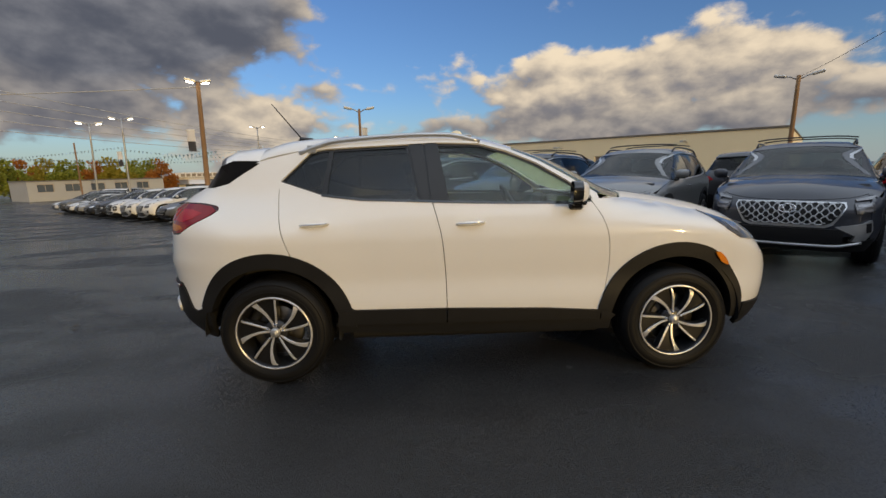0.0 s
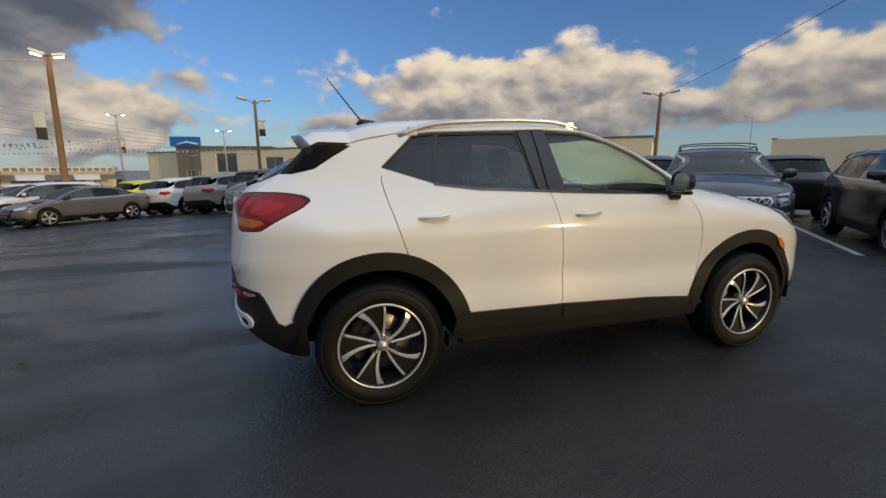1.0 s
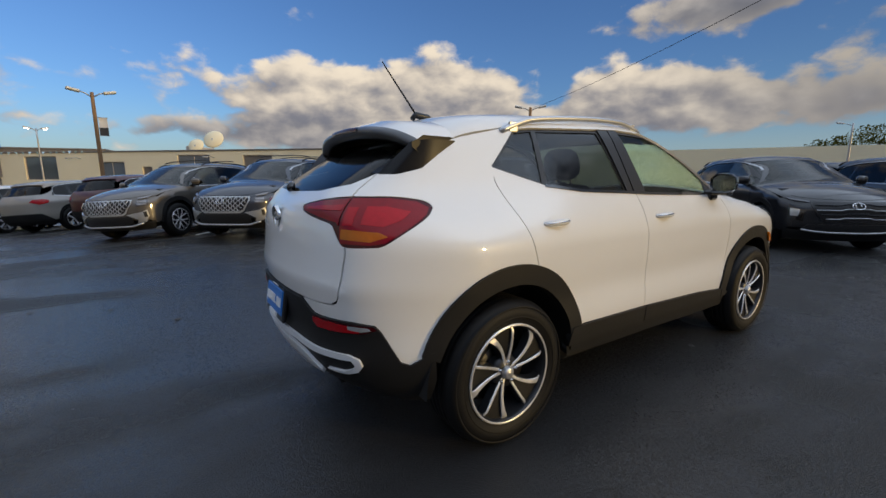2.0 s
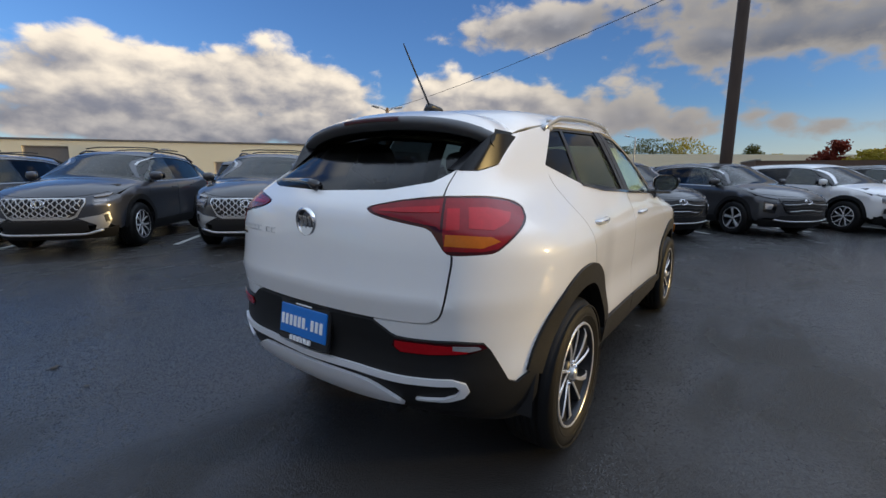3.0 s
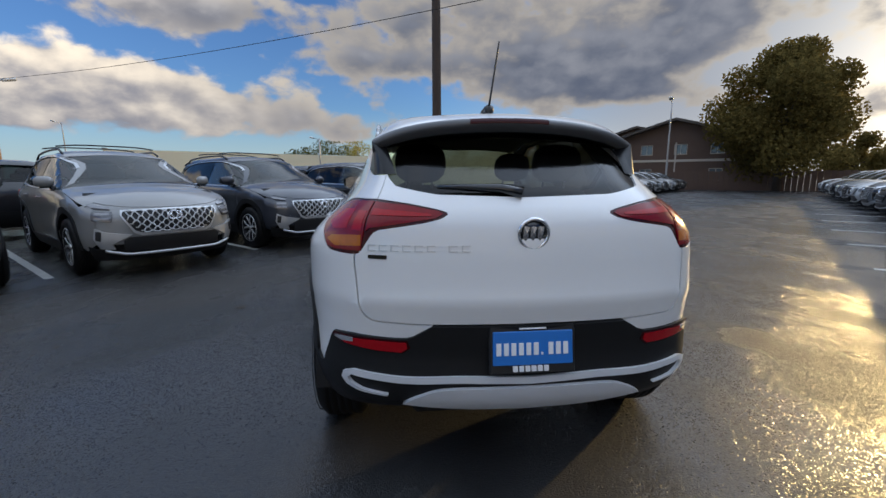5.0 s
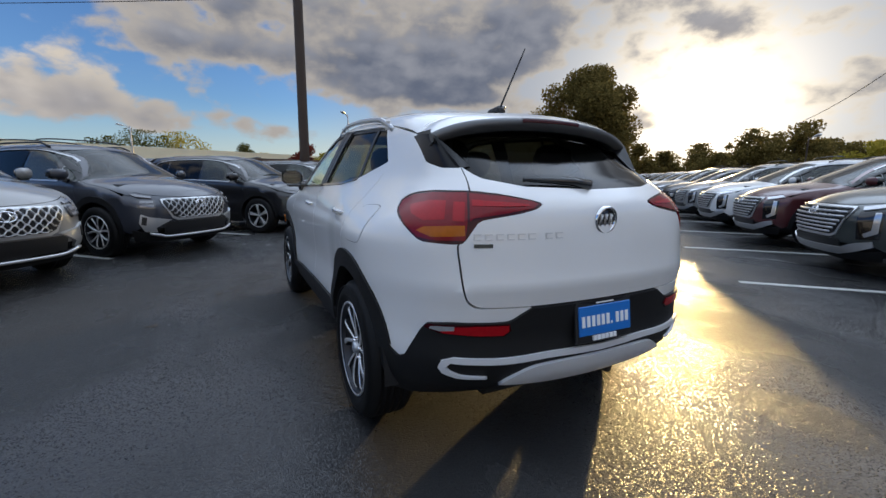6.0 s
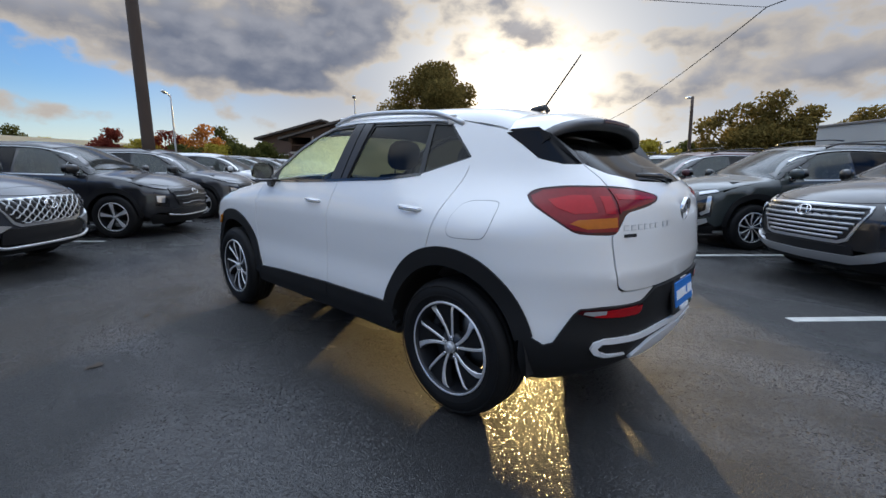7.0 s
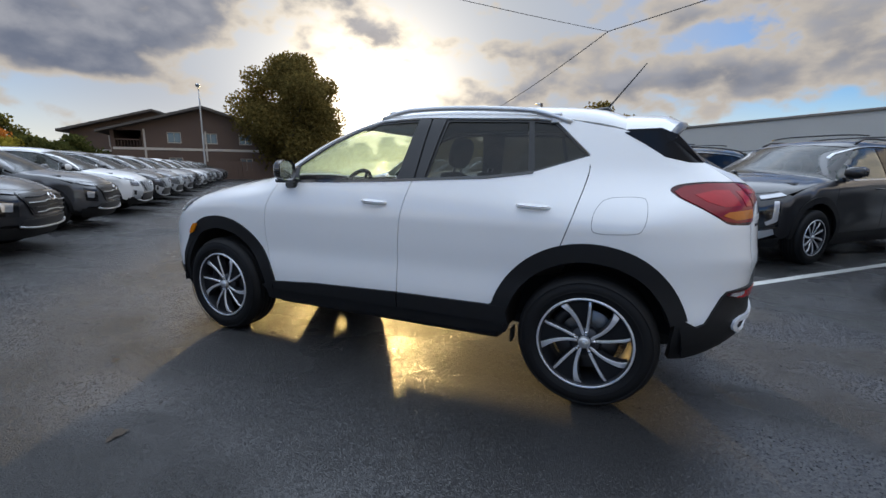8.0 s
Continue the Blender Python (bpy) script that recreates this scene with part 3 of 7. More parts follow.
class Body:
    """The skin of a car as one smooth solid: sides, tail, nose and top, rounded into one another."""

    def __init__(self, c):
        self.prof, self.lo, self.hi = curve1(c["prof"]), curve1(c["taper_lo"]), curve1(c["taper_hi"])
        self.tail, self.nose, self.top = curve1(c["tail"]), curve1(c["nose"]), curve1(c["top"])
        self.c = c
        self.xr, self.xf, self.py, self.R = c["xr"], c["xf"], c["py"], 0.6
        self.aC = -self.xr - self.R * math.pi / 2 - self.py
        self.aF = self.xf + self.R * math.pi / 2 + self.py

    def F(self, x, y, z):
        c, y = self.c, np.abs(y)
        w = np.clip((z - 0.95) / 0.3, 0, 1)
        w = w * w * (3 - 2 * w)
        side = y - (self.prof(z) - self.lo(x) * (1 - w) - self.hi(x) * w)
        q = y / (0.6 * c.get("wide", 1.0))
        tail = self.tail(z) + c["bow_r"][0] * q ** 2 + c["bow_r"][1] * (q * 0.75) ** 6 - x
        nose = x - (self.nose(z) - c["bow_f"][0] * q ** 2 - c["bow_f"][1] * (q * 0.77) ** 4)
        top = z - (self.top(x + c["sweep"] * q ** 2 * np.clip((x + 0.2) / 0.5, 0, 1)) - c["crown"] * q ** 2)
        f = smax(side, tail, c["k_tail"])
        f = smax(f, nose, c["k_nose"])
        return smax(f, top, c["k_top"])

    def normal(self, p):
        e = 2e-3
        g = np.stack([self.F(*(p + e * d).T) - self.F(*(p - e * d).T) for d in np.eye(3)], 1)
        return g / (np.linalg.norm(g, axis=1)[:, None] + 1e-9)

    def A(self, x, y):
        """The place round the belt of a plan point of the side, tail or nose."""
        y = abs(y)
        if -self.xr <= x <= self.xf:
            return x
        if x < 0:
            if y <= self.py:
                return self.aC + y
            return -self.xr - self.R * math.atan2(-(x + self.xr), y - self.py)
        if y <= self.py:
            return self.aF - y
        return self.xf + self.R * math.atan2(x - self.xf, y - self.py)

    def belt(self, a, z, side=1):
        a = np.asarray(a, float)
        sg = np.full(a.shape, float(side))
        over = a < self.aC
        a, sg = np.where(over, 2 * self.aC - a, a), np.where(over, -sg, sg)
        over = a > self.aF
        a, sg = np.where(over, 2 * self.aF - a, a), np.where(over, -sg, sg)
        q = self.R * math.pi / 2
        th = np.clip(np.where(a < 0, -(a + self.xr), (a - self.xf)) / self.R, 0, math.pi / 2)
        left = np.maximum(np.where(a < 0, -(a + self.xr), (a - self.xf)) - q, 0)
        dx, dy = np.where(a < 0, -1, 1) * np.sin(th), np.cos(th)
        ox, oy = np.clip(a, -self.xr, self.xf), self.py - left
        lo, hi = np.zeros(a.shape), np.full(a.shape, 2.2)
        for _ in range(26):
            mid = (lo + hi) / 2
            inside = self.F(ox + dx * mid, oy + dy * mid, z) < 0
            lo, hi = np.where(inside, mid, lo), np.where(inside, hi, mid)
        return np.stack([ox + dx * lo, (oy + dy * lo) * sg, np.asarray(z, float)], 1)

    def over(self, x, y, side=1, base=0.7):
        lo, hi = np.full(x.shape, base), np.full(x.shape, 2.3)
        for _ in range(26):
            mid = (lo + hi) / 2
            inside = self.F(x, y, mid) < 0
            lo, hi = np.where(inside, mid, lo), np.where(inside, hi, mid)
        return np.stack([x, y, lo], 1)

    def skin(self, outline, chart="belt", side=1, res=0.05, off=0.0, thick=0.012, holes=(), slot=0, b=None):
        """A panel of the skin inside an outline, with its edge turned in."""
        def dense(poly):
            p = np.array(poly, float)
            out = []
            for s, e in zip(p, np.roll(p, -1, 0)):
                n = max(1, int(np.linalg.norm(e - s) / res + 0.5))
                out += [s + (e - s) * t for t in np.arange(n) / n]
            return np.array(out)

        def inside(q, poly):
            r = np.zeros(len(q), bool)
            for s, e in zip(poly, np.roll(poly, -1, 0)):
                if s[1] != e[1]:
                    cut = (s[1] > q[:, 1]) != (e[1] > q[:, 1])
                    r ^= cut & (q[:, 0] < (e[0] - s[0]) * (q[:, 1] - s[1]) / (e[1] - s[1]) + s[0])
            return r
        loops = [dense(outline)] + [dense(h) for h in holes]
        pts = np.concatenate(loops)
        edges, n = [], 0
        for lp in loops:
            edges += [(n + i, n + (i + 1) % len(lp)) for i in range(len(lp))]
            n += len(lp)
        lo, hi = loops[0].min(0), loops[0].max(0)
        gx, gy = np.meshgrid(np.arange(lo[0] + res / 2, hi[0], res), np.arange(lo[1] + res / 2, hi[1], res))
        g = np.stack([gx.ravel(), gy.ravel()], 1)
        if len(g):
            keep = inside(g, loops[0])
            for h in loops[1:]:
                keep &= ~inside(g, h)
            g = g[keep]
        if len(g):
            g = g[(((g[:, None] - pts[None]) ** 2).sum(2).min(1)) > (0.55 * res) ** 2]
        allp = np.concatenate([pts, g]) if len(g) else pts
        v2, _, tris, *_ = delaunay_2d_cdt([Vector(q) for q in allp], edges, [], 0, 1e-6)
        v2 = np.array([tuple(q) for q in v2])
        tris = np.array([t for t in tris if len(t) == 3])
        mid = v2[tris].mean(1)
        ok = inside(mid, loops[0])
        for h in loops[1:]:
            ok &= ~inside(mid, h)
        e1, e2 = v2[tris[:, 1]] - v2[tris[:, 0]], v2[tris[:, 2]] - v2[tris[:, 0]]
        ok &= np.abs(e1[:, 0] * e2[:, 1] - e1[:, 1] * e2[:, 0]) > 1e-7
        tris = tris[ok]
        p = self.belt(v2[:, 0], v2[:, 1], side) if chart == "belt" else self.over(v2[:, 0], v2[:, 1], side)
        nrm = self.normal(p)
        p = p + nrm * off
        face = np.cross(p[tris[:, 1]] - p[tris[:, 0]], p[tris[:, 2]] - p[tris[:, 0]])
        if (face * nrm[tris[:, 0]]).sum() < 0:
            tris = tris[:, ::-1]
        b = b or Build()
        b.add(p, [tuple(map(int, t)) for t in tris], slot, False, nrm)
        if thick:
            seen = {}
            for t in tris:
                for i in range(3):
                    e = (int(t[i]), int(t[(i + 1) % 3]))
                    if (e[1], e[0]) in seen:
                        del seen[e[1], e[0]]
                    else:
                        seen[e] = 1
            idx = sorted({i for e in seen for i in e})
            at = {i: k for k, i in enumerate(idx)}
            rim = np.concatenate([p[idx], p[idx] - nrm[idx] * thick])
            b.add(rim, [(at[j], at[i], at[i] + len(idx), at[j] + len(idx)) for i, j in seen], slot)
        return b


def mirror_poly(poly, aC):
    return [(2 * aC - x, z) for x, z in poly]


def ring(cx, cz, r0, a0, a1, n=24, squash=1.0):
    return [(cx + r0 * math.cos(radians(a0 + (a1 - a0) * i / n)), cz + squash * r0 * math.sin(radians(a0 + (a1 - a0) * i / n))) for i in range(n + 1)]
# ---------------------------------------------------------------- the lot: ground, rows, markings
ROW = radians(-43.5)
U = Vector((math.cos(ROW), math.sin(ROW), 0))          # along the rows
V = Vector((-math.sin(ROW), math.cos(ROW), 0))         # across the aisle, away from the camera's first side


def lot(s, d, z=0.0):
    """A place by its run along the rows and its distance across the aisle."""
    return U * s + V * d + Vector((0, 0, z))


fall = curve1([(-200, -1.8), (-70, -1.75), (-40, -1.38), (-25, -.98), (-19, -.74), (-13, -.37), (-8, -.08), (-6, 0.0), (0, 0.0), (50, 0.0)])


def ground_z(x, y):
    """The lot is level round the white car and falls away gently along the rows."""
    return float(fall(max(-199, min(40, U.x * x + U.y * y))))


g = Build()
runs = [-1500, -200, -100, -70, -55, -40, -32, -25, -22, -19, -17, -15, -13, -11.5, -10, -9, -8, -7, -6, 1500]
edge_pts = [lot(s, d, float(fall(max(-199, min(40, s))))) for s in runs for d in (-1500, 1500)]
g.add([tuple(q) for q in edge_pts], [(2 * i, 2 * i + 2, 2 * i + 3, 2 * i + 1) for i in range(len(runs) - 1)])
ground = tagged(part("ground", g, "asphalt"), "wet dark asphalt of a car lot", "ground", kind="structure")
# ---------------------------------------------------------------- wheels and small car parts
WHEELS = {}


def wheel_meshes(style, rt, rr, width):
    """Tyre, rim, spokes, cap, brake disc and nuts; the axle is y, the outer face looks to +y."""
    key = (style, rt, rr, width)
    if key in WHEELS:
        return WHEELS[key]
    t = Build()
    w = -width
    prof = [(rr - .004, .0), (rr + .012, .012), (rr + (rt - rr) * .35, .022), (rr + (rt - rr) * .62, .018), (rt - .022, .002), (rt - .008, -.012), (rt - .001, -.03)]
    for k in range(4):
        y0 = -.04 - (width - .08) * (k + .25) / 4
        prof += [(rt, y0 + .012), (rt - .008, y0 + .008), (rt - .008, y0 - .002), (rt, y0 - .006)]
    prof += [(rt - .004, w + .03), (rt - .03, w + .002), (rr + .03, w - .008), (rr, w + .01)]
    t.lathe(prof, 48)
    for k in range(2):      # raised rings on the outer sidewall
        r0 = rr + (rt - rr) * (.3 + .42 * k)
        t.lathe([(r0 - .004, .0205), (r0, .0235), (r0 + .004, .0205)], 48)
    rim = Build()
    rim.lathe([(rr - .004, .004), (rr - .002, .012), (rr - .012, .012), (rr - .018, .0), (rr - .022, -.04), (rr - .035, -.09), (rr - .03, w + .02), (rr - .002, w + .01)], 48, slot=1)
    rim.lathe([(rr + .001, .008), (rr - .002, .0145), (rr - .010, .0145), (rr - .014, .006)], 48, slot=0)
    rim.lathe([(.012, -.02), (.072, -.02), (.085, -.05), (.06, -.12)], 24, slot=1)
    spokes, webs = [], []

    def arm(a0, a1, w0, w1, dish):
        b = Build()
        n, rows = 9, []
        for i in range(n):
            s = i / (n - 1)
            r = .035 + (rr - .050) * s
            a = a0 + (a1 - a0) * s ** 1.4
            wd = (w0 + (w1 - w0) * s ** (3.0 if style == "turbine" else 1.2)) / 2
            yo = -.020 + dish * math.sin(s * math.pi * .5) - (.012 if i == n - 1 else 0)
            ca, sa = math.cos(a), math.sin(a)
            c = np.array((r * ca, 0, r * sa))
            tv = np.array((-sa, 0, ca))
            rows.append([c - tv * (wd + .006) + (0, yo - .045, 0), c - tv * wd + (0, yo - .004, 0), c - tv * (wd - .003) + (0, yo, 0), c + tv * (wd - .003) + (0, yo, 0),
                         c + tv * wd + (0, yo - .004, 0), c + tv * (wd + .006) + (0, yo - .045, 0)])
        v = [q for row in rows for q in row]
        for k in range(5):
            b.add([v[i * 6 + k + j] for i in range(n) for j in (0, 1)], [(2 * i, 2 * i + 1, 2 * i + 3, 2 * i + 2) for i in range(n - 1)], 0 if 1 <= k <= 3 else 1)
        return b
    if style == "turbine":      # five pairs: a slim straight arm, and a bent one with a dark web beside it
        for k in range(5):
            spokes.append(arm(radians(72 * k + 92), radians(72 * k + 88), .015, .015, .022))
            spokes.append(arm(radians(72 * k + 70), radians(72 * k + 52), .016, .040, .022))
            web = Build()
            v = []
            for i in range(7):
                f = i / 6
                r = .045 + (rr - .060) * f
                for a_ in np.linspace(radians(72 * k + 92 - 4 * f ** 1.4), radians(72 * k + 70 - 18 * f ** 1.4), 4):
                    v.append((r * math.cos(a_), -.030 + .018 * math.sin(f * math.pi * .5), r * math.sin(a_)))
            web.add(v, [(4 * i + j, 4 * i + j + 1, 4 * i + j + 5, 4 * i + j + 4) for i in range(6) for j in range(3)], 1)
            webs.append(web)
    elif style == "five":
        for k in range(5):
            spokes.append(arm(radians(72 * k + 97), radians(72 * k + 110), .022, .034, .024))
            spokes.append(arm(radians(72 * k + 83), radians(72 * k + 70), .022, .034, .024))
    elif style == "multi":
        for k in range(10):
            spokes.append(arm(radians(36 * k), radians(36 * k + 9), .014, .036, .024))
    else:
        for k in range(5):
            spokes.append(arm(radians(72 * k + 90), radians(72 * k + 90), .035, .075, .022))
    cap = Build().lathe([(.0005, .006), (.018, .006), (.026, .003), (.030, -.004), (.032, -.03)], 20)
    cap.lathe([(.0005, .0075), (.012, .0072), (.013, .006)], 12)
    nut = Build().lathe([(.0005, .010), (.006, .010), (.009, .004), (.010, -.02)], 6)
    disc = Build().lathe([(.07, -.075), (rr * .66, -.075), (rr * .68, -.08), (rr * .68, -.1), (.07, -.1)], 32)
    caliper = Build()
    caliper.tube([(rr * .68 * math.cos(radians(a)), -.085, rr * .68 * math.sin(radians(a))) for a in range(15, 80, 8)], .036, 6)
    made = dict(tyre=t.mesh("tyre"), rim=rim.mesh("wheel"), spokes=[s.mesh("spoke") for s in spokes], webs=[w_.mesh("web") for w_ in webs], cap=cap.mesh("hub_cap"), nut=nut.mesh("lug_nut"), disc=disc.mesh("brake_disc"),
                caliper=caliper.mesh("brake_caliper"))
    WHEELS[key] = made
    return made


def add_wheel(car, x, y, z, side, style, rt, rr, width, spin=0.0, detail=True, label=""):
    g = wheel_meshes(style, rt, rr, width)
    m = Matrix.Translation((x, y, z)) @ (Matrix.Identity(4) if side > 0 else Matrix.Rotation(math.pi, 4, "Z")) @ Matrix.Rotation(radians(spin), 4, "Y")
    bright = ["alloy", "alloy_dark"]
    w = part("wheel", g["rim"], bright, car, label, m)
    part("tyre", g["tyre"], "tyre", w)
    for s in g["spokes"]:
        part("spoke", s, bright, w)
    for s in g["webs"]:
        part("web", s, ["alloy", "web_black"], w)
    part("hub_cap", g["cap"], "satin", w)
    if detail:
        part("brake_disc", g["disc"], "disc", w)
        part("brake_caliper", g["caliper"], "alloy_dark", w)
        for k in range(5):
            a = radians(72 * k + 18)
            part("lug_nut", g["nut"], "chrome", w, "", Matrix.Translation((.052 * math.cos(a), -.016, .052 * math.sin(a))))
    return w


def seat_build(w=.48):
    """A bucket seat with side wings and a head restraint on two posts; slot 1 is metal."""
    b = Build()
    b.pillow((-.28, -w / 2, 0), (.26, w / 2, .17))
    lean = Matrix.Translation((-.27, 0, .1)) @ Matrix.Rotation(radians(-17), 4, "Y")
    b.pillow((-.08, -w / 2, -.02), (.08, w / 2, .54), 4, turn=lean)
    for s in (-1, 1):
        b.pillow((-.02, s * w / 2 - .05, .05), (.12, s * w / 2 + .05, .44), turn=lean)
        b.tube([lean @ Vector((0, s * .06, .5)), lean @ Vector((0, s * .06, .62))], .006, 6, slot=1)
    b.pillow((-.045, -.13, .57), (.06, .13, .77), 3.0, turn=lean)
    return b


def add_cabin(car, x0, x1, half, floor_z, belt_z, rows=2):
    """Seats, dash, steering wheel and the rear-view mirror."""
    me = seat_build().mesh("seat")
    for r in range(rows):
        for s in (-1, 1):
            part("seat", me, ["seat", "satin"], car, "", Matrix.Translation((x0 - .9 * r, s * half * .5, floor_z + .22)))
    if rows > 1:
        part("rear_bench", Build().box((x0 - 1.18, -.2, floor_z + .22), (x0 - .65, .2, floor_z + .37), .04).box((x0 - 1.25, -.2, floor_z + .35), (x0 - 1.12, .2, floor_z + .75), .04), "seat", car)
    d = Build()
    d.box((x1 - .32, -half * .93, floor_z + .35), (x1 + .05, half * .93, belt_z - .02), .06)
    d.box((x1 - .34, -half * .2, belt_z - .16), (x1 - .27, half * .2, belt_z + .03), .02)
    part("dashboard", d, "cabin", car)
    st = Build()
    hub = Matrix.Translation((x1 - .48, half * .5, belt_z - .08)) @ Matrix.Rotation(radians(65), 4, "Y")
    st.tube([hub @ Vector((.18 * math.cos(a), .18 * math.sin(a), 0)) for a in np.linspace(0, 2 * math.pi, 25)], .015, 8)
    for a in (radians(200), radians(340), radians(90)):
        st.tube([hub @ Vector((.03 * math.cos(a), .03 * math.sin(a), -.02)), hub @ Vector((.18 * math.cos(a), .18 * math.sin(a), 0))], .012, 6)
    st.box((-.05, -.05, -.04), (.05, .05, .0), .02, turn=hub)
    st.tube([hub @ Vector((0, 0, -.02)), hub @ Vector((0, 0, -.25))], .03, 8)
    part("steering_wheel", st, "cabin", car)


def add_mirror(car, x, y, z, side, paint, size=1.0):
    """Door mirror: painted shell, black foot and a real mirror that looks back."""
    b = Build()
    n, rows = 12, ((-.005, .95, .97), (.035, 1.0, 1), (.06, .97, .98), (.085, .8, .86), (.105, .5, .6), (.112, .12, .15))
    v = []
    for dx, sy, sz in rows:
        for k in range(n):
            a = 2 * math.pi * k / n
            ca, sa = math.cos(a), math.sin(a)
            r = (abs(ca) ** 3.2 + abs(sa) ** 3.2) ** (-1 / 3.2)
            v.append((x + dx * size, y + side * size * (.10 + .105 * r * ca * sy) - side * dx * .25, z + size * (.075 + .073 * r * sa * sz)))
    v = [(q[0] - .22 * side * (q[1] - y - side * .10 * size), q[1], q[2]) for q in v]      # turned in towards the driver
    f = [(i * n + k, i * n + (k + 1) % n, (i + 1) * n + (k + 1) % n, (i + 1) * n + k) for i in range(len(rows) - 1) for k in range(n)]
    if side < 0:
        f = [q[::-1] for q in f]
    b.add(v, f[:2 * n], 1)
    b.add(v, f[2 * n:])
    b.add([v[(len(rows) - 1) * n + k] for k in range(n)], [tuple(range(n))[::-1 if side < 0 else 1]])
    mir = part("door_mirror", b, [paint, "gloss_black"], car)
    rim = Build()
    rim.add([(q[0] - .004, q[1], q[2]) for q in v[:n]] + [(q[0] + .012, y + side * .10 * size + (q[1] - y - side * .10 * size) * .84, z + .075 * size + (q[2] - z - .075 * size) * .84) for q in v[:n]],
            [(k, (k + 1) % n, n + (k + 1) % n, n + k) for k in range(n)])
    lower = Build()
    lower.box((x - .012, y + side * .02 - (.11 if side < 0 else 0), z - .012), (x + .075, y + side * .02 + (.11 if side > 0 else 0), z + .012), .008)
    lower.box((x + .0, y - .03, z - .05), (x + .09, y + .03, z + .02), .012)
    part("mirror_rim", rim, "gloss_black", mir)
    part("mirror_foot", lower, "gloss_black", mir)
    g = Build()
    g.add([(x + .004 - .22 * side * .86 * (q[1] - y - side * .10 * size), y + side * .10 * size + (q[1] - y - side * .10 * size) * .86, z + .075 * size + (q[2] - z - .075 * size) * .86) for q in v[:n]], [tuple(range(n))[::-1 if side > 0 else 1]])
    part("mirror_glass", g, "chrome", mir)


def add_handle(car, body, x, z, side, length=.175, mat="chrome"):
    p = body.belt(np.array([x]), np.array([z]), side)[0]
    b = Build()
    path = []
    for s in np.linspace(-1, 1, 11):
        path.append((p[0] + s * length / 2, p[1] + side * (.003 + .024 * (1 - abs(s) ** 3)), p[2] + .004 * s))
    b.tube(path, [.006 + .005 * (1 - abs(s) ** 4) for s in np.linspace(-1, 1, 11)], 8, squash=1.35)
    h = part("door_handle", b, "white" if mat == "chrome" else mat, car)
    if mat == "chrome":
        strip = Build().tube([(q[0], q[1] + side * (.0085 if 0 < i < 10 else .003), q[2] + .003) for i, q in enumerate(path)], .0042, 6)
        part("handle_strip", strip, "chrome", h, "chrome strip along the grip")
    cup = Build()
    n = 16
    c = body.belt(np.array([x + .07 * math.cos(2 * math.pi * k / n) for k in range(n)]), np.array([z + .028 * math.sin(2 * math.pi * k / n) for k in range(n)]), side)
    cup.add([q + (0, side * .0015, 0) for q in c], [tuple(range(n))[::-1 if side > 0 else 1]])
    part("handle_cup", cup, "white" if mat == "chrome" else "paint_silver", h)
# ---------------------------------------------------------------- the white crossover in the middle of the lot
HERO = dict(
    prof=[(.20, .79), (.30, .835), (.42, .856), (.52, .862), (.66, .853), (.80, .863), (.92, .867), (1.02, .851), (1.15, .803), (1.30, .735), (1.50, .632), (1.62, .55)],
    taper_lo=[(-2.2, .10), (-1.9, .015), (-1.6, -.022), (-1.3, -.030), (-1.0, -.016), (-.7, .0), (.9, .0), (1.3, .0), (1.6, .018), (1.9, .06), (2.2, .14)],
    taper_hi=[(-2.2, .30), (-1.9, .21), (-1.6, .14), (-1.25, .082), (-.8, .022), (-.3, .0), (.3, .008), (.8, .04), (1.2, .06), (1.6, .10), (2.2, .25)],
    tail=[(.20, -1.84), (.33, -1.97), (.42, -2.06), (.52, -2.088), (.60, -2.084), (.68, -2.094), (.74, -2.102), (.785, -2.112), (.80, -2.114), (.82, -2.109), (.90, -2.098), (1.0, -2.088), (1.10, -2.068), (1.18, -2.0), (1.30, -1.815), (1.42, -1.62), (1.5, -1.48), (1.6, -1.3)],
    nose=[(.20, 1.98), (.32, 2.12), (.45, 2.185), (.60, 2.20), (.75, 2.19), (.88, 2.14), (.98, 2.05), (1.06, 1.88), (1.2, 1.4)],
    top=[(-1.95, 1.43), (-1.75, 1.485), (-1.5, 1.54), (-1.2, 1.585), (-.8, 1.61), (-.35, 1.622), (.0, 1.608), (.25, 1.562), (.45, 1.492), (.65, 1.405), (.85, 1.305), (1.02, 1.215), (1.1, 1.185),
         (1.27, 1.158), (1.48, 1.124), (1.69, 1.082), (1.87, 1.03), (2.0, .95), (2.15, .8)],
    bow_r=(.06, .16), bow_f=(.08, .13), sweep=.10, crown=.045, k_tail=.18, k_nose=.18, k_top=.085, xr=1.5, xf=1.5, py=.35)
car = thing("white_crossover_car", "clean white crossover with black plastic cladding standing on wet asphalt", "car")
BD = Body(HERO)
A = BD.A
WB, WZ = 1.297, .350
ARCH_O, ARCH_I = .516, .428

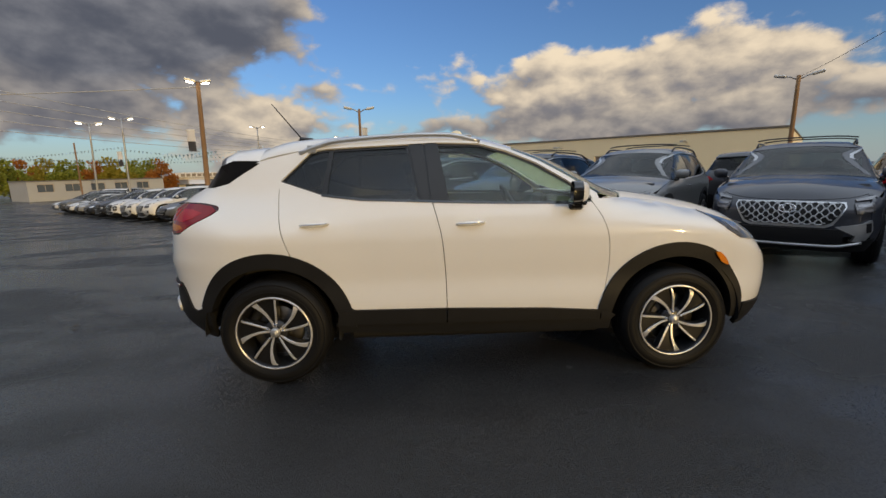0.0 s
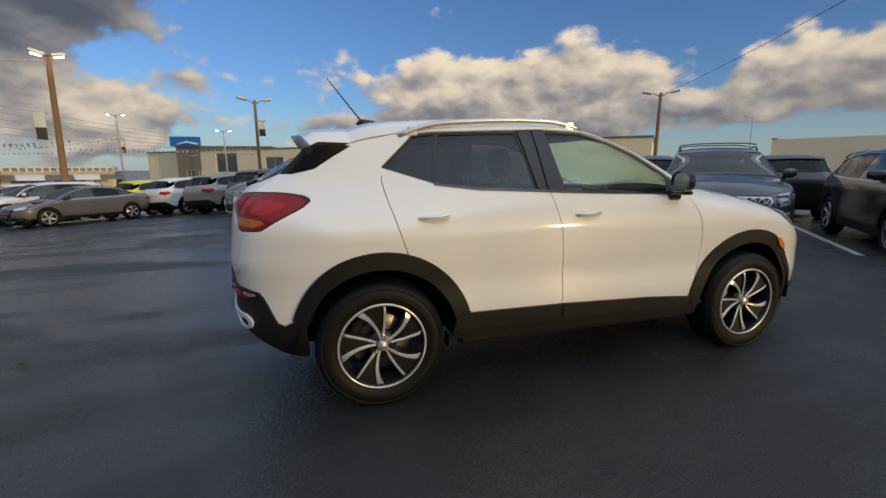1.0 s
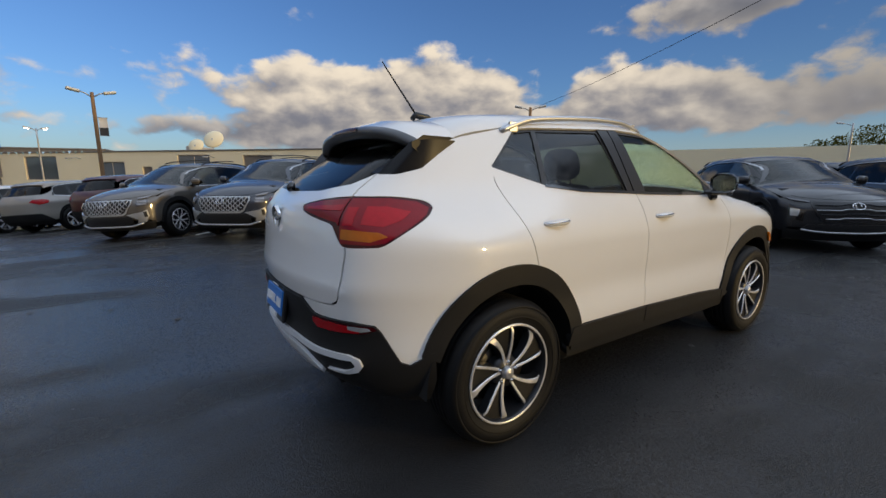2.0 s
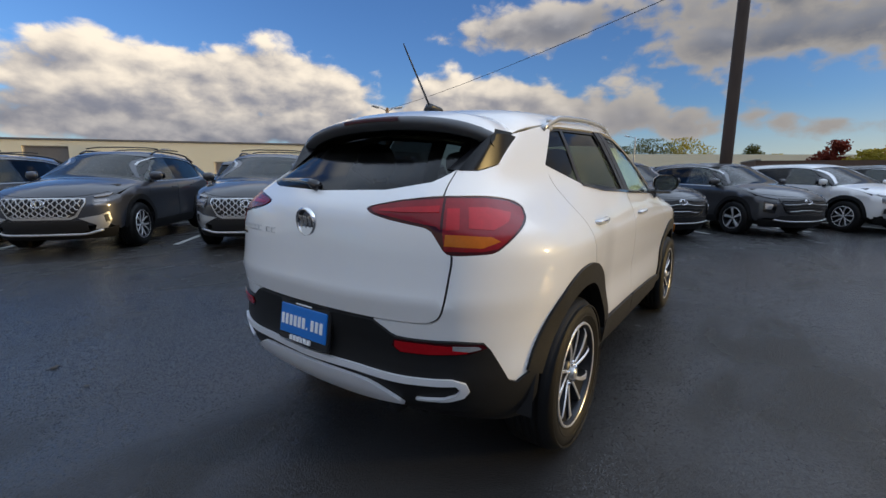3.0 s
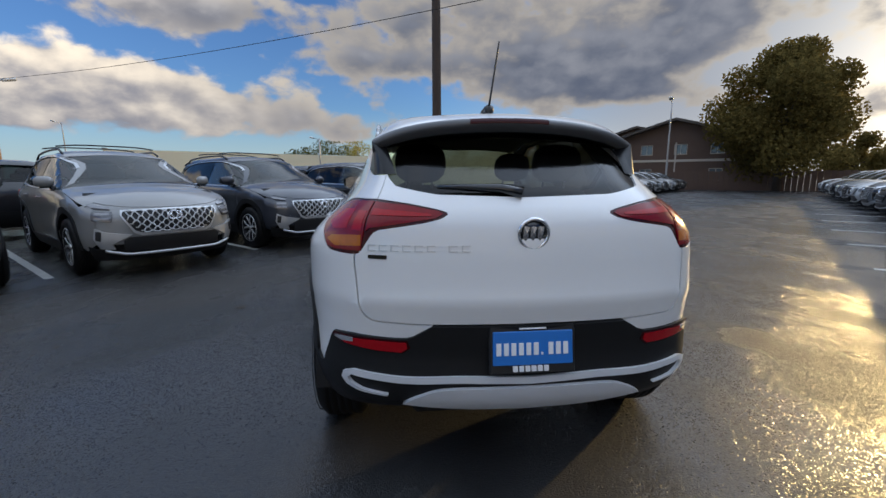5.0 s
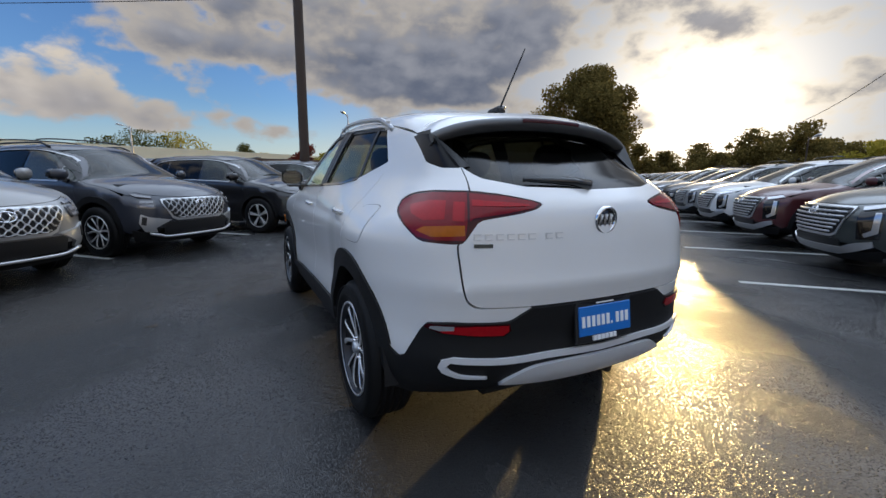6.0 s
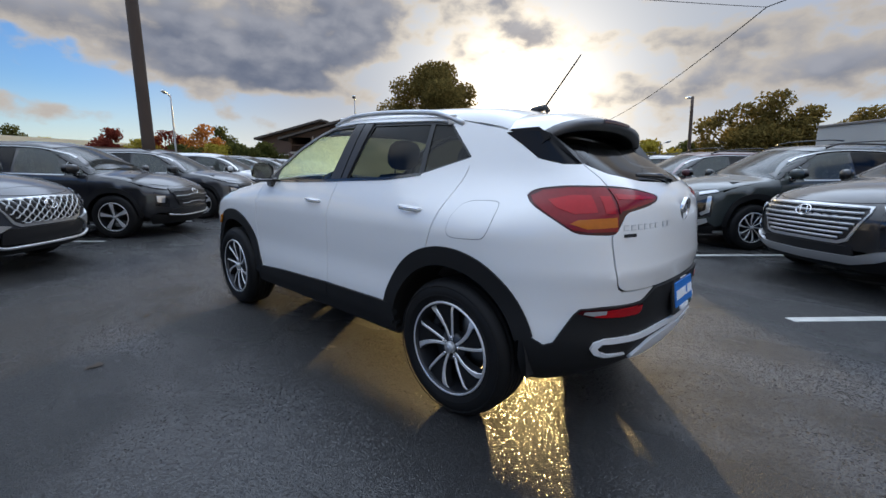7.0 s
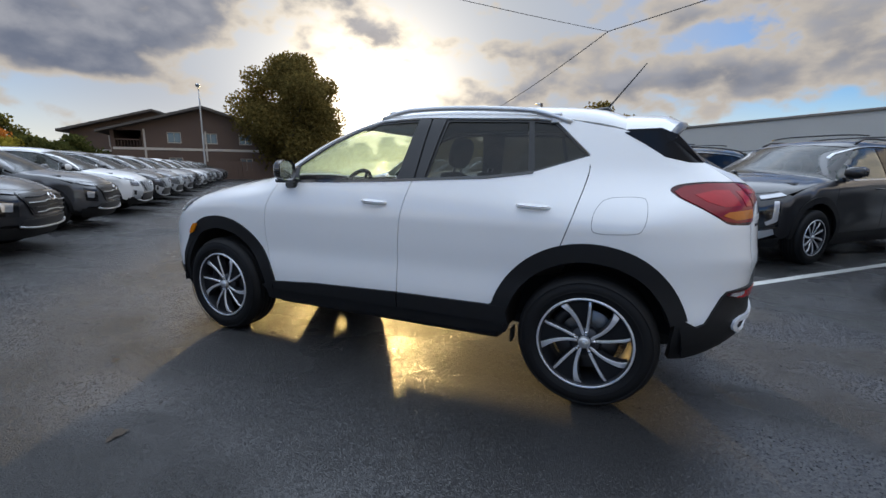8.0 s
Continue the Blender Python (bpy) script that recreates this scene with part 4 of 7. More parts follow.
# side view outlines: x and height
belt_line = [(-1.245, 1.295), (-.97, 1.208), (-.72, 1.178), (-.345, 1.162), (-.16, 1.152), (.2, 1.140), (.66, 1.130)]
roof_line = [(-1.60, 1.30), (-1.42, 1.425), (-1.05, 1.502), (-.8, 1.527), (-.43, 1.541), (-.10, 1.541), (.06, 1.530), (.24, 1.482), (.43, 1.402), (.62, 1.293), (.80, 1.185)]
front_edge = spline([(.74, 1.14), (.80, 1.03), (.835, .90), (.843, .72), (.82, .55), (.80, .435)])
mid_edge = spline([(-.275, 1.157), (-.245, 1.05), (-.218, .92), (-.200, .70), (-.195, .482)])
back_edge = spline([(-1.235, 1.29), (-1.250, 1.235), (-1.236, 1.14), (-1.195, .98), (-1.150, .845)])
hood_edge = [(.80, 1.150), (1.05, 1.138), (1.3, 1.108), (1.5, 1.062), (1.62, 1.02)]
arch_front = ring(WB, WZ, ARCH_O, 8, 172, 30)
G = .0025                                    # half a shut line


def shift(poly, d):
    return [(x + d, z) for x, z in poly]


light_rear = [(A(-1.640, .777), 1.126), (A(-1.650, .776), 1.140), (A(-1.70, .768), 1.157), (A(-1.83, .73), 1.171), (A(-1.95, .645), 1.173), (A(-2.0, .57), 1.172), (A(-2.03, .45), 1.160), (A(-2.05, .34), 1.141), (A(-2.055, .305), 1.131),
              (A(-2.055, .300), 1.122), (A(-2.05, .325), 1.108), (A(-2.04, .40), 1.090), (A(-2.0, .545), 1.066), (A(-1.995, .565), 1.055), (A(-1.98, .605), .992), (A(-1.972, .617), .979), (A(-1.955, .64), .975),
              (A(-1.885, .745), .980), (A(-1.865, .76), .988), (A(-1.78, .783), 1.038), (A(-1.665, .78), 1.100)]
light_rear = spline(light_rear, .02, True)
gate_side = spline([(BD.aC + .36, .724), (BD.aC + .50, .727), (A(-2.065, .60), .733), (A(-2.06, .640), .765), (A(-2.05, .656), .83), (A(-2.035, .662), .90), (A(-2.0, .652), .97), (A(-1.99, .62), 1.02), (A(-1.99, .597), 1.10),
                    (A(-1.97, .585), 1.175), (A(-1.90, .565), 1.222), (A(-1.83, .555), 1.266)], .02)
bumper_cut = [(-1.725, .545), (A(-1.79, .81), .495), (A(-1.83, .80), .51), (A(-1.915, .775), .638), (A(-1.935, .758), .664), (A(-1.99, .67), .674), (A(-2.05, .50), .672), (A(-2.06, .455), .674), (A(-2.06, .43), .682), (BD.aC + .36, .724)]
glass_low = [(A(-1.83, .555), 1.266), (A(-1.9, .49), 1.220), (BD.aC + .33, 1.190), (BD.aC, 1.180)]


def side_panels(s):
    def skin(name, outline, mat, off=0.0, res=.045, thick=.014, holes=(), label="", parent=car):
        return part(name, BD.skin(outline, "belt", s, res, off, thick, holes), mat, parent, label)
    # front wing, round to the nose
    skin("front_wing", shift(front_edge, G)[::-1][1:] + [(.745, 1.15)] + hood_edge + [(1.68, 1.0), (1.75, .94), (A(1.86, .72), .86), (A(1.93, .70), .74), (A(1.93, .74), .56), (A(1.90, .765), .44),
         (1.765 + .03, .44)] + ring(WB, WZ, ARCH_O, 10, 163, 30), "white")
    fd = [(x, z) for x, z in belt_line if x > -.27]
    skin("front_door", [(-.272 + G, 1.155)] + fd + [(.735, 1.13)] + shift(front_edge, -G)[1:] + [(.45, .462), (-.195, .482)] + shift(mid_edge, G)[::-1][1:], "white")
    rd = [(x, z) for x, z in belt_line if x < -.28]
    skin("rear_door", rd + [(-.28, 1.157)] + shift(mid_edge, -G)[1:] + [(-.82 + .04, .487)] + [q for q in ring(-WB, WZ, ARCH_O, 17, 73, 14)] + shift(back_edge, G)[::-1][1:-1], "white")
    # quarter panel and bumper corner, as far as the tailgate
    quarter = shift(back_edge, -G)[::-1] + [(-1.245, 1.30), (-1.05, 1.487), (-1.06, 1.500), (-1.42, 1.422), (A(-1.60, .62), 1.29), (A(-1.72, .585), 1.262), (A(-1.83, .565), 1.262)] \
        + [(x + .004, z) for x, z in gate_side[::-1]] + bumper_cut[::-1] + ring(-WB, WZ, ARCH_O, 157, 73, 24)
    skin("rear_quarter_panel", quarter, "white", res=.04, holes=[light_rear])
    # roof side above the windows, from the screen pillar to the tail
    top = [(x, z) for x, z in roof_line if x > -1.45]
    low = [(-1.06, 1.487), (-.94, 1.500), (-.43, 1.519), (-.236, 1.526), (.04, 1.516), (.22, 1.467), (.41, 1.386), (.60, 1.271), (.745, 1.168)]
    skin("roof_side", top + [(.80, 1.152), (.75, 1.15)] + low[::-1], "white", res=.04)
    # window row
    frame = skin("window_surround", rd[:1] + [(x, z - .012) for x, z in belt_line] + [(.745, 1.165), (.60, 1.271), (.41, 1.386), (.22, 1.467), (.04, 1.516), (-.236, 1.526), (-.43, 1.519), (-.94, 1.5), (-1.05, 1.487)], "trim_black",
                 -.012, .05, .004, holes=[[(-.17, 1.160), (.2, 1.148), (.60, 1.140), (.63, 1.235), (.41, 1.366), (.22, 1.450), (.04, 1.500), (-.235, 1.510)],
                                          [(-.36, 1.172), (-.72, 1.188), (-.94, 1.215), (-.905, 1.486), (-.43, 1.503)],
                                          [(-.972, 1.225), (-1.225, 1.303), (-1.045, 1.474), (-.935, 1.487)]], label="black window surround")
    skin("front_window", [(-.175, 1.155), (.2, 1.143), (.61, 1.135), (.64, 1.238), (.41, 1.371), (.22, 1.455), (.04, 1.505), (-.24, 1.515)], "glass" if s > 0 else "glass_wet", -.017, .06, 0)
    skin("rear_window", [(-.355, 1.167), (-.72, 1.183), (-.945, 1.21), (-.90, 1.49), (-.425, 1.508)], "privacy" if s > 0 else "privacy_wet", -.017, .06, 0)
    skin("quarter_window", [(-.968, 1.22), (-1.23, 1.30), (-1.045, 1.479), (-.93, 1.492)], "privacy" if s > 0 else "privacy_wet", -.017, .06, 0)
    skin("pillar_cover", [(-.345, 1.158), (-.29, 1.157), (-.325, 1.526), (-.415, 1.522)], "trim_black", -.003, .06, .006)
    skin("pillar_cover", [(-.278, 1.156), (-.165, 1.151), (-.232, 1.524), (-.315, 1.526)], "trim_black", -.003, .06, .006)
    skin("belt_moulding", [(x, z + .006) for x, z in belt_line[1:]] + [(x, z - .009) for x, z in belt_line[1:][::-1]], "gloss_black", .004, .05, .01)
    # black cladding
    skin("rear_door_cladding", [(-.87, .487), (-.202, .482), (-.202, .385), (-.90, .392)], "cladding", .016, .05, .03)
    skin("front_door_cladding", [(-.193, .482), (.45, .462), (.795, .437), (.80, .378), (-.193, .385)], "cladding", .016, .05, .03)
    skin("wing_cladding", [(.803, .437), (.83, .435), (.90, .40), (.87, .375), (.807, .378)], "cladding", .016, .05, .03)
    skin("sill_cladding", [(-.90, .388), (-.2, .381), (.80, .374), (.88, .372), (.87, .30), (.6, .298), (-.6, .318), (-.88, .335)], "cladding", .004, .05, .03)
    for cx, lim, nm in ((WB, (12, 165), "front"), (-WB, (14, 157), "rear")):
        skin("wheel_arch_cladding", ring(cx, WZ, ARCH_O + .004, lim[0] - 12, lim[1] + (8 if cx > 0 else 3), 34) + ring(cx, WZ, ARCH_I, lim[1] + (8 if cx > 0 else 3), lim[0] - 12, 34), "cladding", .012, .05, .05)
    for cx in (WB, -WB):
        well = Build()
        n = 28
        pts = [(cx + (ARCH_I + .012) * math.cos(a), WZ + (ARCH_I + .012) * math.sin(a)) for a in np.linspace(radians(-2), radians(182), n)]
        vs = [(x, s * .85, z) for x, z in pts] + [(x, s * .45, z) for x, z in pts]
        well.add(vs, [(i, i + 1, n + i + 1, n + i) for i in range(n - 1)])
        well.add([vs[n + i] for i in range(n)], [tuple(range(n))])
        part("wheel_well", well, "dark", car)
    # rear lamp: housing and lens pieces
    lamp_h = skin("tail_lamp", light_rear, "lens_dark", -.003, .03, .02, label="smoked red wrap-round tail lamp")
    split = A(-1.985, .60)
    skin("lamp_lens", [(A(-1.66, .772), 1.126), (A(-1.72, .762), 1.150), (A(-1.85, .722), 1.163), (split + .006, 1.165), (split + .004, 1.050), (split + .012, .990), (A(-1.90, .71), .988), (A(-1.86, .75), .996), (A(-1.78, .775), 1.044), (A(-1.68, .775), 1.100)], "lens_deep", .0008, .03, .004, parent=lamp_h)
    skin("lamp_lens", [(A(-1.745, .755), 1.112), (A(-1.85, .722), 1.132), (split + .106, 1.134), (split + .102, 1.066), (A(-1.86, .735), 1.058), (A(-1.79, .762), 1.082)], "lens_red", .002, .03, .003, parent=lamp_h)
    skin("lamp_lens", [(split - .006, 1.164), (A(-2.03, .45), 1.153), (A(-2.05, .335), 1.134), (A(-2.05, .318), 1.124), (A(-2.05, .345), 1.110), (A(-2.02, .46), 1.091), (split - .020, 1.072), (split - .006, 1.060)], "lens_deep", .0008, .03, .004, parent=lamp_h)
    skin("lamp_strip", [(split - .016, 1.140), (A(-2.03, .45), 1.132), (A(-2.05, .36), 1.124), (A(-2.05, .36), 1.117), (A(-2.03, .45), 1.116), (split - .016, 1.118)], "lens_red", .002, .03, .003, parent=lamp_h)
    skin("lamp_lens", [(split + .016, 1.130), (split + .068, 1.130), (split + .066, 1.062), (split + .016, 1.060)], "lens_red", .0025, .03, .003, parent=lamp_h)
    skin("lamp_lens", [(A(-1.84, .745), 1.020), (A(-1.875, .735), 1.036), (split + .075, 1.044), (split + .014, 1.046), (split + .012, 1.008), (A(-1.90, .71), 1.000)], "lens_amber", .002, .03, .003, parent=lamp_h)
    # low reflector with a clear end
    fog = skin("rear_reflector", [(A(-2.06, .45), .666), (A(-2.03, .58), .668), (A(-1.93, .745), .662), (A(-1.92, .76), .650), (A(-1.95, .70), .630), (A(-2.04, .57), .619), (A(-2.06, .47), .617), (A(-2.06, .44), .640)], "lens_dark", .016, .03, .02, label="low red reflector")
    skin("lamp_lens", [(A(-2.06, .455), .662), (A(-2.03, .575), .663), (A(-1.945, .72), .656), (A(-1.96, .69), .634), (A(-2.04, .57), .624), (A(-2.06, .475), .622), (A(-2.06, .452), .640)], "lens_red", .0185, .03, .004, parent=fog)
    skin("lamp_lens", [(A(-1.99, .655), .662), (A(-1.94, .73), .658), (A(-1.935, .74), .648), (A(-1.955, .70), .640), (A(-1.99, .655), .646)], "lens_clear", .0190, .03, .003, parent=fog)
    # head lamp and side marker
    head = skin("head_lamp", [(1.555, 1.045), (1.70, 1.005), (A(1.86, .72), .935), (A(1.91, .70), .875), (A(1.87, .73), .850), (1.75, .880), (1.64, .945)], "head_glass", .006, .03, .02, label="dark clear-covered head lamp")
    skin("lamp_unit", [(1.66, .985), (1.74, .960), (1.745, .915), (1.69, .940)], "lens_clear", .009, .03, .006, parent=head)
    skin("side_marker", spline([(1.530, .80), (1.565, .800), (1.625, .755), (1.650, .715), (1.605, .728), (1.565, .757)], .02, True), "marker", .026, .03, .012, label="amber side marker")
    add_handle(car, BD, -1.0, 1.035, s)
    add_handle(car, BD, -.04, 1.022, s)
    add_mirror(car, .585, s * .805, 1.135, s, "white", .9)
    for cx in (WB, -WB):
        add_wheel(car, cx, s * .868, WZ, s, "turbine", .352, .241, .215, spin=8 if cx > 0 else -6, label="two-tone machined alloy wheel")
    # roof rail
    xs = np.linspace(-1.13, .05, 30)
    u = (xs - xs[0]) / (xs[-1] - xs[0])
    base = BD.over(xs, np.full(30, s * .585))
    lift = .028 * np.minimum(1, np.minimum(u, 1 - u) * 6) ** .8
    part("roof_rail", Build().tube([(q[0], q[1], q[2] + l) for q, l in zip(base, lift)], .011, 8, squash=1.4), "satin", car, "satin silver roof rail")
    for k in (2, 27):
        q = base[k]
        part("rail_foot", Build().box(q + (-.03, -.008, -.02), q + (.03, .008, .036), .006), "satin", car)
    flap = Build()
    flap.box((-.905, s * .77 - .04, .262), (-.893, s * .77 + .04, .34), .003)
    part("mud_flap", flap, "dark", car)


for s in (1, -1):
    side_panels(s)

# fuel flap on the left quarter
flap = spline([(-1.30, 1.02), (-1.335, 1.075), (-1.37, 1.088), (-1.50, 1.092), (-1.535, 1.07), (-1.535, 1.00), (-1.515, .945), (-1.47, .928), (-1.33, .922), (-1.295, .945)], .02, True)
part("fuel_flap", BD.skin(flap, "belt", 1, .04, .0015, .004), "white", car)
part("fuel_flap_gap", BD.skin([((x + 1.415) * 1.018 - 1.415, (z - 1.007) * 1.028 + 1.007) for x, z in flap], "belt", 1, .04, .0004, 0, [flap]), "trim_black", car)
# roof, screen, bonnet
edge = BD.belt(np.array([x for x, z in roof_line if x > -1.45]), np.array([z for x, z in roof_line if x > -1.45]), 1)
edge_y = curve1([(p[0], p[1]) for p in edge])
rx = np.linspace(-1.42, .26, 26)
rail = [(x, float(edge_y(x)) - .001) for x in rx]
part("roof", BD.skin(rail + [(.30, .4), (.33, 0), (.30, -.4)] + [(x, -y) for x, y in rail[::-1]] + [(-1.48, -.3), (-1.50, 0), (-1.48, .3)], "over", 1, .06, 0, .02), "white", car)
part("headlining", BD.skin([(x, y * .93) for x, y in rail] + [(x, -y * .93) for x, y in rail[::-1]], "over", 1, .12, -.035, 0), "liner", car)
sx = np.linspace(.28, .80, 10)
scr = [(x, float(edge_y(x)) - .004) for x in sx]
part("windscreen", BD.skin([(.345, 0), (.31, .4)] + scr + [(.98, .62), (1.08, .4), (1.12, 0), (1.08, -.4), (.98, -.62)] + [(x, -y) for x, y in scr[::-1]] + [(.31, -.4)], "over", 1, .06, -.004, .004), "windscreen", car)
hood = BD.belt(np.array([x for x, z in hood_edge]), np.array([z for x, z in hood_edge]), 1)
hy = [(p[0], p[1]) for p in hood]
bon = [(.84, hy[0][1] - .03)] + [(x, y - .004) for x, y in hy[1:]] + [(1.80, .62), (1.93, .45), (2.0, .2)]
part("bonnet", BD.skin([(1.13, 0), (1.09, .4), (.99, .63)] + bon + [(2.02, 0)] + [(x, -y) for x, y in bon[::-1]] + [(.99, -.63), (1.09, -.4)], "over", 1, .06, 0, .02), "white", car)
nose = [(A(1.93, .70), .86), (A(1.93, .70), .72), (A(1.93, .74), .56), (A(1.90, .765), .44), (A(1.88, .77), .30)]
aF = BD.aF
part("front_bumper", BD.skin([(A(1.86, .72), .86), (A(2.0, .5), .93), (aF, .97), (2 * aF - A(2.0, .5), .93), (2 * aF - A(1.86, .72), .86)] + [(2 * aF - a, z) for a, z in nose[1:4]] + [(a, z) for a, z in nose[1:4][::-1]], "belt", 1, .05, 0, .02), "white", car)
part("front_lower_bumper", BD.skin([(A(1.78, .8), .435), (aF, .435), (2 * aF - A(1.78, .8), .435), (2 * aF - A(1.78, .8), .28), (aF, .25), (A(1.78, .8), .28)], "belt", 1, .05, .01, .03), "cladding", car)
# tailgate
gate = [(x - .004, z + (.006 if z < .75 else 0)) for x, z in gate_side]
gate_all = gate + glass_low[1:] + [(2 * BD.aC - a, z) for a, z in glass_low[1:-1][::-1]] + mirror_poly(gate, BD.aC)[::-1] + [(BD.aC, .730)]
part("tailgate", BD.skin(gate_all, "belt", 1, .04, 0, .014, [light_rear, mirror_poly(light_rear, BD.aC)[::-1]]), "white", car)
gl = [(A(-1.83, .55), 1.262), (A(-1.9, .487), 1.216), (BD.aC + .33, 1.186), (BD.aC, 1.176)]
gt = [(BD.aC, 1.435), (BD.aC + .3, 1.43), (A(-1.62, .50), 1.40)]
part("rear_glass", BD.skin(gl + [(2 * BD.aC - a, z) for a, z in gl[:-1][::-1]] + [(2 * BD.aC - a, z) for a, z in gt[::-1][:-1]] + gt, "belt", 1, .05, -.008, .004), "privacy", car, "dark tinted rear glass")
# spoiler over the rear glass
sp = Build()
ny = 25
rows = []
for i in range(ny):
    y = -.585 + 1.17 * i / (ny - 1)
    q = abs(y) / .585
    tip = -1.715 + .075 * q ** 3
    zt = 1.498 - .055 * q ** 2 - .035 * q ** 6
    yf = y * .962
    z0 = float(BD.over(np.array([-1.40]), np.array([yf]))[0][2])
    rows.append([(-1.39, yf, z0 - .004), (-1.42, yf, z0 + .003), ((-1.5 + tip) / 2, y * .965, (z0 + zt) / 2 + .016), (tip + .03, y, zt + .006), (tip, y, zt - .008), (tip + .004, y, zt - .030), (tip + .04, y, zt - .052), (-1.60, y * .985, zt - .07 + .03 * q ** 6), (-1.45, yf, z0 - .07 + .05 * q ** 6)])
n = len(rows[0])
sp.add([q for r in rows for q in r], [(i * n + k, i * n + k + 1, (i + 1) * n + k + 1, (i + 1) * n + k) for i in range(ny - 1) for k in range(3)], 0)
sp.add([q for r in rows for q in r], [(i * n + k, i * n + k + 1, (i + 1) * n + k + 1, (i + 1) * n + k) for i in range(ny - 1) for k in range(3, 6)], 1)
sp.add([q for r in rows for q in r], [(i * n + k, i * n + k + 1, (i + 1) * n + k + 1, (i + 1) * n + k) for i in range(ny - 1) for k in range(6, n - 1)], 2)
sp.add(rows[0] + rows[-1], [tuple(range(n)), tuple(range(n, 2 * n))[::-1]], 2)
part("spoiler", sp, ["white", "spoiler_grey", "panel_black"], car)
# black fins between the spoiler's ends and the quarter panels
for s, end in ((-1, rows[0]), (1, rows[-1])):
    low_edge = BD.belt(np.array([-1.40, -1.50, A(-1.60, .62), A(-1.72, .585), A(-1.83, .558)]), np.array([1.412, 1.353, 1.292, 1.266, 1.264]), s)
    tip, root = np.array(end[4]), low_edge[0]
    up_edge = [root + (tip - root) * f + (0, 0, .004 + .03 * f * (1 - f)) for f in (0, .25, .5, .75, 1.0)]
    inner = [np.array(up_edge[-1]) + (.05, -s * .06, -.01), BD.belt(np.array([A(-1.84, .50)]), np.array([1.268]), s)[0] + (.012, 0, 0)]
    fin = Build()
    pts = [np.array(q) for q in low_edge] + [np.array(q) for q in up_edge] + inner
    faces = [(i, i + 1, 6 + i, 5 + i) for i in range(4)] + [(4, 11, 10, 9)]
    fin.add(pts, [f if s < 0 else f[::-1] for f in faces])
    part("tail_fin", fin, "panel_black", car, "gloss black fin beside the rear glass")
hb = Build()
ys = np.linspace(-.17, .17, 13)
hb.add([(-1.715 + .075 * (abs(y) / .585) ** 3 - .003 + dx, y, 1.498 - .055 * (y / .585) ** 2 + dz) for y in ys for dx, dz in ((.010, .002), (-.002, -.006), (.0, -.020))],
       [(3 * i + k, 3 * i + k + 1, 3 * i + k + 4, 3 * i + k + 3) for i in range(12) for k in range(2)])
part("high_brake_lamp", hb, "lens_dark", car, "dark red high brake lamp strip")
# wiper
wp = Build()
wp.tube([BD.belt(np.array([BD.aC + y]), np.array([z]))[0] + (-.02, 0, .0) for y, z in ((.02, 1.195), (.10, 1.212), (.33, 1.218))], [.022, .018, .008], 8)
part("rear_wiper", wp, "gloss_black", car)
# black rear bumper with its bright bar and skid plate
cut = [(a, z) for a, z in bumper_cut]
low = [(BD.aC, .385), (BD.aC + .45, .385), (A(-1.95, .70), .345), (A(-1.80, .80), .315), (-1.735, .315), (-1.715, .42), (-1.72, .51)]
half = cut + [(BD.aC, .724)]
part("rear_bumper_cladding", BD.skin(half + [(2 * BD.aC - a, z) for a, z in cut[::-1]] + [(2 * BD.aC - a, z) for a, z in low[::-1]] + low[1:], "belt", 1, .04, .012, .03), "cladding", car, "black plastic rear bumper")
bar_top = spline([(BD.aC, .526), (BD.aC + .4, .539), (A(-2.05, .60), .565), (A(-2.03, .68), .576), (A(-2.005, .727), .562), (A(-1.998, .740), .536), (A(-2.008, .722), .512), (A(-2.035, .67), .494), (A(-2.06, .54), .472)], .03)
bar_low = spline([(A(-2.06, .535), .478), (A(-2.038, .65), .502), (A(-2.020, .690), .520), (A(-2.013, .708), .538), (A(-2.022, .69), .555), (A(-2.05, .60), .543), (BD.aC + .4, .516), (BD.aC, .502)], .03)
# the bar droops towards its ends
bar = [(a, z - .042 * min(1.0, max(0.0, (abs(a - BD.aC) - .25) / .42)) ** 1.3) for a, z in bar_top + bar_low]
for s in (1, -1):
    part("bumper_bar", BD.skin(bar, "belt", s, .025, .024, .02), "bar_silver", car, "satin silver bumper bar")
skid = spline([(BD.aC, .488), (BD.aC + .28, .486), (BD.aC + .37, .470), (BD.aC + .42, .450), (BD.aC + .485, .415)], .03) + [(BD.aC + .40, .408), (BD.aC + .2, .392), (BD.aC, .386)]
part("skid_plate", BD.skin(skid + [(2 * BD.aC - a, z) for a, z in skid[1:-1][::-1]], "belt", 1, .04, .026, .03), "bar_silver", car, "silver skid plate")
